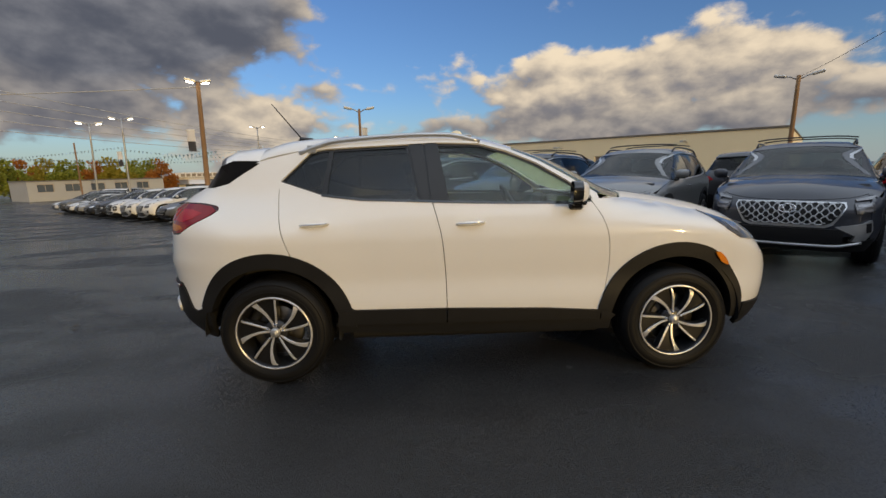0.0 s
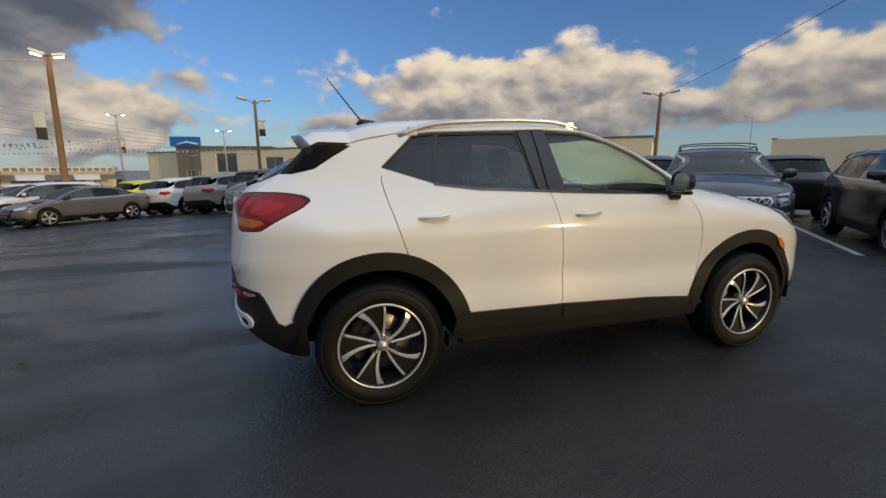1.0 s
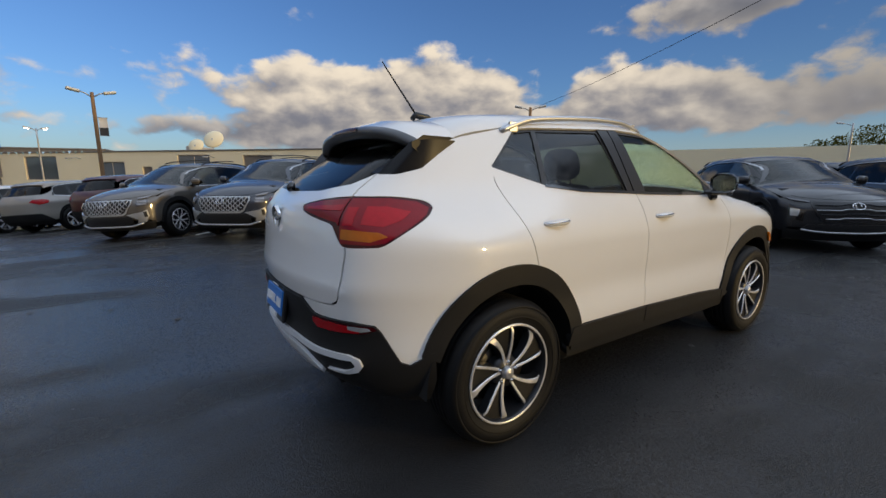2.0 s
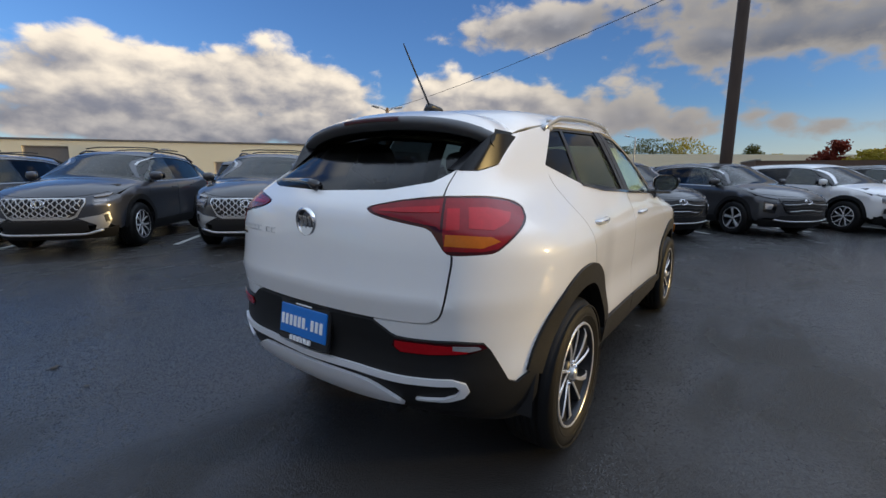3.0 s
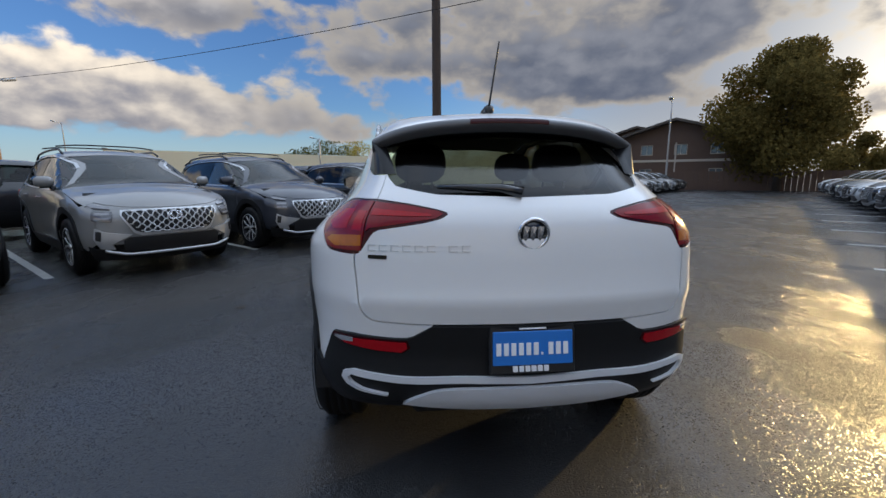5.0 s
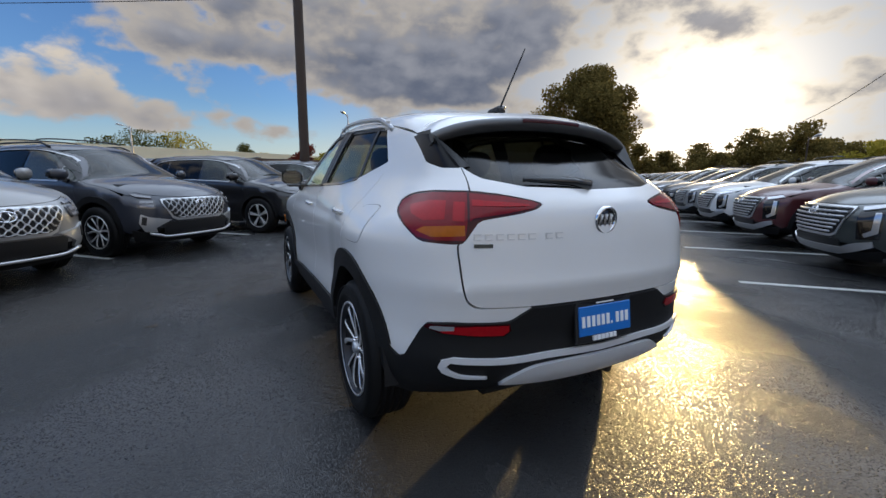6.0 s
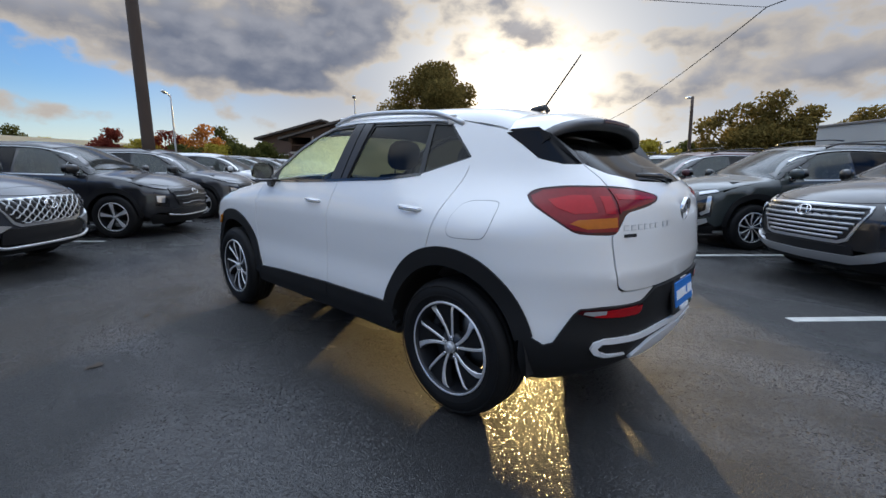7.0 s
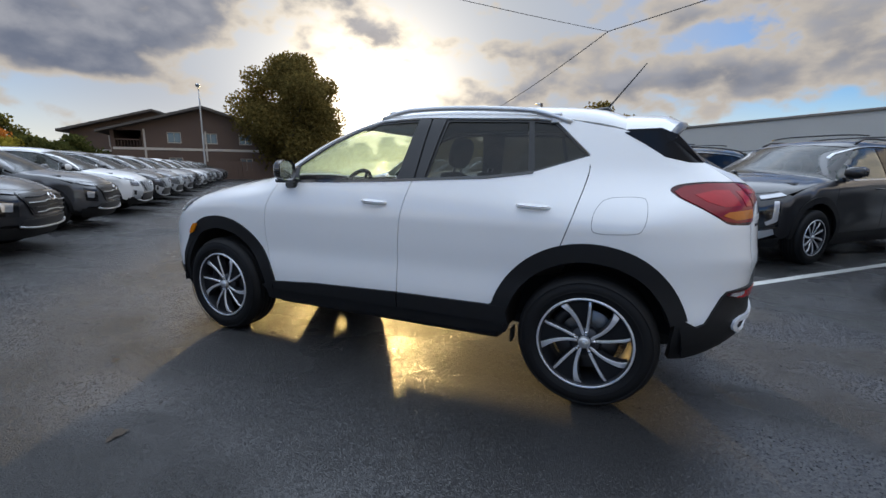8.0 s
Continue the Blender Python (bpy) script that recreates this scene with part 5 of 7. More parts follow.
# badge, script, plate
lp = BD.belt(np.array([BD.aC]), np.array([1.056]))[0]
part("badge_ring", Build().lathe([(.059, -.004), (.059, .010), (.053, .014), (.047, .009), (.047, -.004)], 32), "chrome", car, "", Matrix.Translation(lp) @ Matrix.Rotation(math.pi / 2, 4, "Z") @ Matrix.Rotation(radians(-6), 4, "X"))
pl = Build().lathe([(.0004, .005), (.048, .005), (.05, -.004)], 28)
badge = part("badge", pl, "gloss_black", car, "round dark badge with three bright slanted strokes", Matrix.Translation(lp) @ Matrix.Rotation(math.pi / 2, 4, "Z") @ Matrix.Rotation(radians(-6), 4, "X"))
for k in range(3):
    stroke = Build()
    x = -.026 + .026 * k
    stroke.add([(x - .010, .0065, .024), (x + .010, .0065, .028), (x + .012, .0065, -.012), (x + .002, .0065, -.030), (x - .008, .0065, -.010)] + [(x, .010, .0)], [(0, 1, 5), (1, 2, 5), (2, 3, 5), (3, 4, 5), (4, 0, 5)], flat=True)
    part("badge_stroke", stroke, "chrome", badge)


def on_tail(y, z, out=.0):
    p = BD.belt(np.array([BD.aC + abs(y)]), np.array([z]), 1 if y >= 0 else -1)
    q = p + BD.normal(p) * out
    return q[0]


def tail_bar(name, y0, y1, z0, z1, mat, out=.003, parent=car):
    """A small raised bar on the tail between two places across and two heights."""
    b = Build()
    q = [on_tail(y, z, out) for y, z in ((y0, z0), (y1, z0), (y1, z1), (y0, z1))]
    r = [on_tail(y, z, -.002) for y, z in ((y0, z0), (y1, z0), (y1, z1), (y0, z1))]
    b.add(q + r, [(0, 1, 2, 3), (4, 5, 1, 0), (5, 6, 2, 1), (6, 7, 3, 2), (7, 4, 0, 3)], flat=True)
    b.f = [f[::-1] for f in b.f]
    return part(name, b, mat, parent)


for k in range(8):      # model script as plain bright bars
    y = .615 - .047 * k - (.03 if k > 5 else 0)
    tail_bar("script_bar", y, y - .032, .992, .9955, "satin", .002)
    tail_bar("script_bar", y, y - .032, 1.0115, 1.015, "satin", .002)
    tail_bar("script_bar", y, y - .005, .992, 1.015, "satin", .002)
tail_bar("script_bar", .612, .535, .964, .978, "gloss_black")
pc = (on_tail(0, .71) + on_tail(0, .56)) / 2
pm = Matrix.Translation(pc + (-.012, 0, 0)) @ Matrix.Rotation(radians(-90), 4, "Z") @ Matrix.Rotation(radians(-8), 4, "X")
fr = Build().box((-.16, -.016, -.088), (.16, .004, .088), .006)
plate = part("licence_plate", fr, "trim_black", car, "blue advertising plate in a black frame", pm)
part("plate_face", Build().box((-.148, -.022, -.055), (.148, -.012, .068), .003), "plate", plate)
for k in range(10):
    x0 = -.136 + .0275 * k
    h = .045 if k != 6 else .010
    part("lettering_bar", Build().box((x0, -.025, -.018), (x0 + (.018 if k != 6 else .008), -.0215, -.018 + h), .001), "ink_white", plate)
for k in range(6):
    part("lettering_bar", Build().box((-.075 + .023 * k, -.025, -.078), (-.058 + .023 * k, -.015, -.058), .001), "ink_white", plate)
part("lettering_bar", Build().box((-.05, -.021, .0745), (.05, -.0155, .080), .001), "ink_white", plate)
# aerial
ap = BD.over(np.array([-1.235]), np.array([0.0]))[0]
ant = part("aerial_base", Build().tube([ap + (.10, 0, -.006), ap + (.04, 0, .012), ap + (-.04, 0, .024), ap + (-.06, 0, .0)], [.012, .03, .026, .02], 10, squash=.7), "trim_black", car)
part("aerial_mast", Build().tube([ap + (-.03, 0, .02), ap + (-.21, 0, .245), ap + (-.245, 0, .29)], [.006, .004, .003], 6), "trim_black", ant)
# inner shell behind the panels, floor, cabin
sh = Build()
an = np.linspace(BD.aC, BD.aF, 120)
zs = np.array([.32, .42, .55, .72, .9, 1.05, 1.13])
for s in (1, -1):
    aa, zz = np.meshgrid(an, zs, indexing="ij")
    p = BD.belt(aa.ravel(), zz.ravel(), s)
    p = p - BD.normal(p) * .03
    f = []
    for i in range(len(an) - 1):
        for k in range(len(zs) - 1):
            c = (an[i] + an[i + 1]) / 2, (zs[k] + zs[k + 1]) / 2
            if min(math.hypot(c[0] - WB, c[1] - WZ), math.hypot(c[0] + WB, c[1] - WZ)) > ARCH_O + .02:
                q = (i * len(zs) + k, i * len(zs) + k + 1, (i + 1) * len(zs) + k + 1, (i + 1) * len(zs) + k)
                f.append(q if s > 0 else q[::-1])
    sh.add(p, f)
part("inner_shell", sh, "door_card", car)
under = Build().box((-1.85, -.44, .24), (1.95, .44, .34), .03).box((-.84, -.80, .26), (.84, .80, .34), .03)
under.tube([(-1.9, -.3, .27), (-1.3, -.25, .25), (.6, -.15, .24)], .03, 8)
under.tube([(-1.3, -.75, .34), (-1.3, .75, .34)], .045, 8).tube([(1.3, -.75, .34), (1.3, .75, .34)], .04, 8)
under.box((-1.75, -.35, .2), (-1.4, .35, .3), .04).box((.75, -.4, .17), (1.9, .4, .26), .04)
part("underbody", under, "dark", car)
add_cabin(car, .05, .92, .72, .36, 1.12)
# ---------------------------------------------------------------- parked cars
SUV = dict(
    prof=[(.22, .85), (.4, .92), (.55, .94), (.75, .932), (.95, .945), (1.05, .93), (1.15, .89), (1.3, .825), (1.5, .725), (1.7, .61)],
    taper_lo=[(-2.5, .16), (-2.2, .07), (-1.8, .02), (-1, .0), (1.2, .0), (1.7, .02), (2.0, .06), (2.35, .16)],
    taper_hi=[(-2.5, .2), (-2.0, .1), (-1.4, .04), (-.5, .0), (.4, .01), (1.0, .05), (1.5, .07), (2.3, .2)],
    tail=[(.22, -2.2), (.4, -2.4), (.6, -2.46), (.9, -2.47), (1.1, -2.42), (1.25, -2.3), (1.5, -2.08), (1.65, -1.85)],
    nose=[(.2, 2.15), (.35, 2.27), (.5, 2.31), (.7, 2.312), (.82, 2.29), (.92, 2.22), (1.0, 2.14), (1.08, 2.08), (1.3, 2.04), (1.8, 2.0)],
    top=[(-2.3, 1.55), (-1.9, 1.63), (-1.2, 1.68), (-.4, 1.685), (.0, 1.672), (.2, 1.645), (.4, 1.572), (.7, 1.432), (1.0, 1.29), (1.18, 1.205), (1.32, 1.165), (1.6, 1.125), (1.9, 1.06), (2.1, .98), (2.3, .84)],
    bow_r=(.05, .14), bow_f=(.06, .12), sweep=.10, crown=.04, k_tail=.2, k_nose=.2, k_top=.08, xr=1.7, xf=1.7, py=.45, wide=1.08,
    wb=1.383, wz=.365, rt=.37, rr=.243, arch=.47, sill=.36, belt=[(-1.95, 1.19), (-1.2, 1.14), (-.3, 1.115), (.5, 1.10), (1.05, 1.09)],
    dlo=[(-1.85, 1.36), (-1.55, 1.50), (-1.0, 1.555), (-.3, 1.57), (.15, 1.545), (.45, 1.475), (.75, 1.33), (1.0, 1.16)], pillars=(-1.25, -.22), doors=(1.02, -.17, -1.12),
    cowl=1.27, scr_top=.32, roof_back=-1.95, glass_back=(1.20, 1.52), hood_z=[(1.02, 1.10), (1.35, 1.085), (1.7, 1.035), (1.93, .975)], lamp_z=(.93, 1.03))
SEDAN = dict(
    prof=[(.2, .80), (.35, .875), (.55, .90), (.75, .90), (.88, .895), (.98, .86), (1.15, .765), (1.4, .60)],
    taper_lo=[(-2.4, .2), (-2.1, .09), (-1.7, .03), (-1, .0), (1.2, .0), (1.7, .03), (2.0, .09), (2.35, .22)],
    taper_hi=[(-2.4, .2), (-1.8, .09), (-1.2, .03), (-.5, .0), (.4, .01), (1.0, .05), (1.5, .07), (2.3, .2)],
    tail=[(.2, -2.1), (.4, -2.29), (.6, -2.34), (.9, -2.35), (1.0, -2.30), (1.1, -2.25), (1.5, -2.2)],
    nose=[(.2, 2.1), (.35, 2.27), (.5, 2.32), (.62, 2.31), (.75, 2.22), (.85, 2.08), (.95, 2.02), (1.5, 2.0)],
    top=[(-2.35, .99), (-2.1, 1.04), (-1.8, 1.075), (-1.5, 1.165), (-1.1, 1.31), (-.7, 1.40), (-.3, 1.425), (.05, 1.415), (.35, 1.355), (.7, 1.215), (1.0, 1.07), (1.15, 1.0), (1.35, .965), (1.7, .90), (2.0, .82), (2.25, .68)],
    bow_r=(.06, .14), bow_f=(.08, .14), sweep=.10, crown=.035, k_tail=.2, k_nose=.2, k_top=.07, xr=1.6, xf=1.6, py=.42, wide=1.03,
    wb=1.36, wz=.325, rt=.325, rr=.218, arch=.41, sill=.30, belt=[(-1.6, 1.03), (-1.2, .985), (-.3, .955), (.5, .94), (1.0, .93)],
    dlo=[(-1.55, 1.06), (-1.25, 1.185), (-.9, 1.275), (-.4, 1.33), (.0, 1.325), (.3, 1.265), (.65, 1.125), (.95, .97)], pillars=(-1.05, -.12), doors=(.95, -.08, -.98),
    cowl=1.17, scr_top=.25, roof_back=-.95, glass_back=None, hood_z=[(.95, .95), (1.3, .925), (1.7, .86), (1.93, .80)], lamp_z=(.80, .86))


def parked_car(cfg, name, label, face, scale=(1, 1, 1), style="five", rails=False, paint="paint_black"):
    """One parked car; face picks the kind of grille and lamps."""
    ob = thing(name, label, "car", "parked cars")
    bd = Body(cfg)
    S = np.array(scale, float)
    wb, wz, arch, aF, aC = cfg["wb"], cfg["wz"], cfg["arch"], bd.aF, bd.aC
    A, zl = bd.A, cfg["sill"]
    H = curve1(cfg["belt"])
    T = curve1(cfg["dlo"])
    res = .11

    def put(nm, b, mat, parent=ob, lab=""):
        b.v = [tuple(np.array(q) * S) for q in b.v]
        return part(nm, b, mat, parent, lab)

    def both(nm, outline, mat, off=0.0, thick=.012, r=res, lab="", parent=None):
        return [put(nm, bd.skin(outline, "belt", s, r, off, thick), mat, parent or ob, lab) for s in (1, -1)]

    def wide(nm, half, mat, off=0.0, thick=.012, r=res, lab="", at="nose", parent=None):
        """A panel over the middle of the nose or tail from its half outline, listed from the middle out and back."""
        c = aF if at == "nose" else aC
        m = [(2 * c - a, z) for a, z in half if abs(a - c) > 1e-6][::-1]
        return put(nm, bd.skin(half + m, "belt", 1, r, off, thick), mat, parent or ob, lab)
    d0, d1, d2 = cfg["doors"]
    xe = cfg["dlo"][-1][0]

    def shoulder(x, drop):
        """Where the top turns down into the side, as (y, z)."""
        lo, hi = .4, 1.0
        for _ in range(20):
            y = (lo + hi) / 2
            p = bd.over(np.array([x]), np.array([y]))
            lo, hi = (y, hi) if p[0][2] > .72 and bd.normal(p)[0][1] < drop else (lo, y)
        return lo, float(bd.over(np.array([x]), np.array([lo]))[0][2])
    hood_edge = [(x, *shoulder(x, .55)) for x in np.linspace(xe + .07, cfg["hood_z"][-1][0], 7)]
    hz = [(x, z - .003) for x, y, z in hood_edge]
    seam = .003
    low_f = ring(wb, wz, arch, 8, 172, 16)
    lz0, lz1 = cfg["lamp_z"]
    nose_a = [(A(2.0, .85), lz1 - .08), (A(2.1, .8), lz0 - .1), (A(2.12, .80), zl + .1), (A(1.95, .9), zl)]
    both("front_wing", [(d0 + seam, float(H(d0)))] + hz + nose_a + [q for q in low_f if q[1] > zl][::1] + [(d0 - .1 + seam, zl), (d0 + seam, zl + .3)], paint)
    fb = [(x, float(H(x))) for x in np.linspace(d1 + seam, d0 - seam, 6)]
    both("front_door", fb + [(d0 - seam, zl + .3), (d0 - .1 - seam, zl), (d1 + .02, zl)], paint)
    rb = [(x, float(H(x))) for x in np.linspace(d2 + seam, d1 - seam, 6)]
    both("rear_door", rb + [(d1 + .02 - 2 * seam, zl), (-wb + arch * math.cos(radians(8)) + .02, zl)] + ring(-wb, wz, arch, 10, 62, 8) + [(d2 + .06, wz + arch + .12)], paint)
    hb = [(x, float(H(x))) for x in np.linspace(d2 - seam, cfg["belt"][0][0], 5)]
    back_top = [(aC, cfg["glass_back"][0])] if cfg["glass_back"] else [(aC, cfg["tail"][-2][0])]
    dl = cfg["dlo"]
    quarter = [(d2 + .06 - seam, wz + arch + .12)] + hb + ([dl[0]] if cfg["glass_back"] else []) + [(A(-2.1, .75), back_top[0][1] + .02), (aC + .3, back_top[0][1])] + back_top + [(aC, .62), (A(-2.3, .8), .62), (A(-2.0, .9), zl + .05), (-wb - arch - .05, zl + .05)] + ring(-wb, wz, arch, 172, 64, 14)
    both("rear_quarter", quarter, paint)
    wide("rear_bumper", [(aC, .61), (A(-2.3, .8), .61), (A(-2.0, .92), zl + .04), (A(-2.0, .92), .26), (aC, .28)], "cladding", .01, at="tail")
    both("sill_cladding", [(wb - arch + .03, zl + .05), (-wb + arch - .03, zl + .05), (-wb + arch - .02, .24), (wb - arch + .02, .24)], "cladding", .014)
    for cx in (wb, -wb):
        both("arch_cladding", ring(cx, wz, arch + .055, 0, 180, 16) + ring(cx, wz, arch - .03, 180, 0, 16), "cladding" if cfg is SUV else paint, .012, .03)
    # glass
    p0, p1 = cfg["pillars"]
    tops = [(x, float(T(x))) for x in np.linspace(dl[-1][0] - .02, dl[0][0], 22)]
    bots = [(x, float(H(x))) for x in np.linspace(dl[0][0], dl[-1][0] - .02, 12)]
    both("window_surround", bots + [(dl[-1][0], float(H(dl[-1][0])) + .02)] + tops, "gloss_black", -.015, .004)

    def pane(x0, x1):
        b_ = [(x, float(H(x)) + .015) for x in np.linspace(x0, x1, 5)]
        t_ = [(x, max(float(T(x)) - .02, float(H(x)) + .025)) for x in np.linspace(x1, x0, 7)]
        both("side_window", b_ + t_, "privacy" if x1 < p1 + .01 else "dark_glass", -.008, 0)
    pane(p1 + .03, dl[-1][0] - .10)
    pane(p0 + .03, p1 - .03)
    if cfg is SUV:
        pane(dl[0][0] + .06, p0 - .03)
    x_lo, x_hi = dl[0][0], dl[-1][0]
    x_hi -= .36
    outer = [(x, float(H(x)) - .010) for x in np.linspace(x_lo, x_hi, 12)] + [(x, float(T(x)) + .006) for x in np.linspace(x_hi, x_lo, 22)]
    inner = [(x, float(H(x)) + .008) for x in np.linspace(x_lo + .012, x_hi - .004, 12)] + [(x, max(float(T(x)) - .004, float(H(x)) + .012)) for x in np.linspace(x_hi - .004, x_lo + .012, 22)]
    for sg in (1, -1):
        put("window_trim", bd.skin(outer, "belt", sg, .09, .004, .006, [inner]), "satin", ob, "bright window trim")
    roof_e = [(x, z + .02) for x, z in dl[1:-1]]
    e = bd.belt(np.array([x for x, z in roof_e]), np.array([z for x, z in roof_e]), 1)
    ey = curve1([(q[0], q[1]) for q in e])
    rx = np.linspace(cfg["roof_back"], cfg["scr_top"] - .05, 14)
    rl = [(x, float(ey(x))) for x in rx]
    side_line = [(x, float(T(x)) + .022) for x in np.linspace(dl[0][0] + .05, dl[-1][0], 20)] + [(dl[-1][0] + .05, float(H(1.0)) + .01)] + [(x, float(T(x)) - .002) for x in np.linspace(dl[-1][0] - .005, dl[0][0] + .05, 20)]
    st = cfg["scr_top"]
    put("roof", bd.skin(rl + [(st, .4), (st + .03, 0), (st, -.4)] + [(x, -y) for x, y in rl[::-1]], "over", 1, .16, 0, .02), paint)
    cw = cfg["cowl"]
    px = np.linspace(st - .02, xe + .03, 10)
    pil = bd.belt(px, np.array([max(float(T(min(x, xe))) + .024, float(H(1.0)) + .012) for x in px]), 1)
    brow = [shoulder(x, .62) for x in np.linspace(st, xe + .055, 10)]
    sx = [(x, y) for x, (y, z) in zip(np.linspace(st, xe + .055, 10), brow)]
    edge3 = np.array([(x, y, z) for (x, y), (_, z) in zip(sx, brow)])
    strip = np.concatenate([pil + (edge3 - pil) * t for t in np.linspace(0, 1, 5)])
    for _ in range(4):
        strip = strip - bd.normal(strip) * bd.F(*strip.T)[:, None]
    quads = [(10 * k + i, 10 * k + i + 1, 10 * k + i + 11, 10 * k + i + 10) for k in range(4) for i in range(9)]
    q0 = np.cross(strip[1] - strip[0], strip[10] - strip[0])
    if (q0 * bd.normal(strip[:1])[0]).sum() < 0:
        quads = [q[::-1] for q in quads]
    wrap = []
    for sg in (1, -1):
        fl = np.array([1, sg, 1.0])
        put("roof_side", bd.skin(side_line, "belt", sg, res), paint)
        wrap.append((strip * fl - bd.normal(strip) * fl * .003, quads if sg > 0 else [q[::-1] for q in quads], bd.normal(strip) * fl))
    rear = [(cw - (cw - xe - .055) * (y / sx[-1][1]) ** 2, y) for y in np.linspace(sx[-1][1] - .03, 0, 9)]
    half = [(st + .03 - .05 * (y / sx[0][1]) ** 2, y) for y in np.linspace(0, sx[0][1], 6)[:-1]] + sx + rear[:-1]
    screen = bd.skin(half + [(cw, 0)] + [(x, -y) for x, y in half[1:][::-1]], "over", 1, .08, -.003, .0)
    for w_v, w_f, w_n in wrap:
        put("screen_pillar", Build().add(w_v, w_f, 0, False, w_n), "trim_black")
    put("windscreen", screen, "screen")
    fz, zc = lz1 - .08, {"slim": .70, "bars": .90, "dark": .89, "mesh": .875}[face]
    edge_a = np.linspace(A(2.0, .85), aF, 9)
    edge_u = np.linspace(0, 1, 9)
    edge_z = fz + (zc - fz) * (1 - (1 - edge_u) ** 2)
    lip = [(q[0], q[1]) for q in bd.belt(edge_a, edge_z + .003, 1)]
    bon = [(x + .012, y) for x, y in rear[::-1]] + [(x, y) for x, y, z in hood_edge] + lip[:-1]
    put("bonnet", bd.skin(bon + [(lip[-1][0], 0)] + [(x, -y) for x, y in bon[1:][::-1]], "over", 1, .08, 0, .012), paint)
    if cfg["glass_back"]:
        g0, g1 = cfg["glass_back"]
        wide("rear_glass", [(aC, g0 + .005), (A(-2.1, .68), g0 + .03), (A(-1.95, .60), g1 - .02), (aC, g1)], "privacy", -.006, .004, at="tail")
        wide("roof_spoiler", [(aC, g1 + .005), (A(-1.95, .62), g1 - .02), (A(-1.9, .6), g1 + .06), (aC, g1 + .075)], paint, .03, .04, at="tail")
        tl = [(A(-2.05, .9), 1.03), (A(-2.2, .85), 1.07), (A(-2.38, .66), 1.06), (A(-2.42, .56), .98), (A(-2.3, .8), .90), (A(-2.1, .89), .94)]
    else:
        put("rear_glass", bd.skin([(-1.0, 0), (-.97, .5), (-1.35, .60), (-1.62, .56), (-1.68, 0), (-1.62, -.56), (-1.35, -.60), (-.97, -.5)], "over", 1, .12, .004, .004), "dark_glass")
        put("boot_lid", bd.skin([(-1.70, 0), (-1.64, .57), (-1.9, .68), (-2.15, .6), (-2.24, 0), (-2.15, -.6), (-1.9, -.68), (-1.64, -.57)], "over", 1, .12, 0, .02), paint)
        tl = [(A(-1.95, .86), .86), (A(-2.2, .75), .90), (A(-2.3, .5), .90), (A(-2.3, .5), .82), (A(-2.2, .76), .78), (A(-2.0, .86), .80)]
    both("tail_lamp", tl, "lens_red", .008, .02, .06, "red tail lamp")
    # nose
    gz = {"mesh": (.575, .84, .56), "bars": (.53, .87, .60), "dark": (.56, .86, .60), "slim": (.42, .66, .55)}[face]
    z0, z1, hw = gz
    ge = [(aF, z1), (aF - hw * .97, z1 - .01), (aF - hw, z1 - .05), (aF - hw * .78, z0 + .03), (aF - hw * .66, z0), (aF, z0)]
    frame_o = [(aF, z1 + .02), (aF - hw * 1.02, z1 + .01), (aF - hw * 1.03, z1 - .05), (aF - hw * .81, z0 + .0), (aF - hw * .67, z0 - .035), (aF, z0 - .035)]
    wide("front_bumper", [(float(a), float(z)) for a, z in zip(edge_a[::-1], edge_z[::-1])] + [(A(2.1, .82), .70), (A(2.1, .84), zl + .08), (aF, zl + .08)], paint, -.004)
    wide("grille_surround", frame_o, "satin" if face in ("mesh", "bars") else "gloss_black", .012, .03)
    gr = wide("grille", ge, "trim_black", .016, .02, .09, "dark grille with bright mesh" if face == "mesh" else "dark grille")

    def rib(points, r, mat="satin", out=.028, squash=1.0, nm="grille_rib"):
        p = bd.belt(np.array([q[0] for q in points]), np.array([q[1] for q in points]), 1)
        p = p + bd.normal(p) * out
        return put(nm, Build().tube(p, r, 5, squash=squash), mat, gr)

    def half_width(z):
        t = (z - z0) / (z1 - z0)
        return hw * (.66 + .32 * min(1, t * 1.5))
    if face == "mesh":
        rows, cell = 6, .105
        dz = (z1 - z0) / rows
        for k in range(rows + 1):
            zc = z0 + dz * k
            w_ = half_width(zc) - .01
            pts, x, i = [], -w_, 0
            xs = np.arange(-14, 15) * cell / 2
            for j, xx in enumerate(xs):
                up = ((j + k) % 2) * 2 - 1
                for e_ in (-.014, .014):
                    if abs(xx + e_) < w_:
                        pts.append((aF + xx + e_, float(np.clip(zc + up * dz * .42, z0 + .004, z1 - .004))))
            rib(pts, .0085)
    elif face == "bars":
        for k in range(7):
            zc = z0 + .03 + (z1 - z0 - .05) * k / 6
            w_ = half_width(zc) - .015
            rib([(aF + x, zc) for x in np.linspace(-w_, w_, 15)], .011, squash=1.4)
        for x in np.linspace(-.5, .5, 11):
            t0 = z0 + .02 + max(0, abs(x) - .36) * 1.0
            rib([(aF + x, z) for z in np.linspace(t0, z1 - .02, 4)], .006, "trim_black", .022)
    else:
        for k in range(4 if face == "dark" else 3):
            zc = z0 + .05 + (z1 - z0 - .08) * k / 3.2
            w_ = half_width(zc) - .03
            rib([(aF + x, zc - .02 * (abs(x) > .2)) for x in np.linspace(-w_, w_, 15)], .009, "alloy_dark" if k % 2 else "satin")
    ez = z1 - .075 if face != "slim" else .72
    put("badge", bd_ring(bd, aF, ez, .085, .045), "chrome", gr)
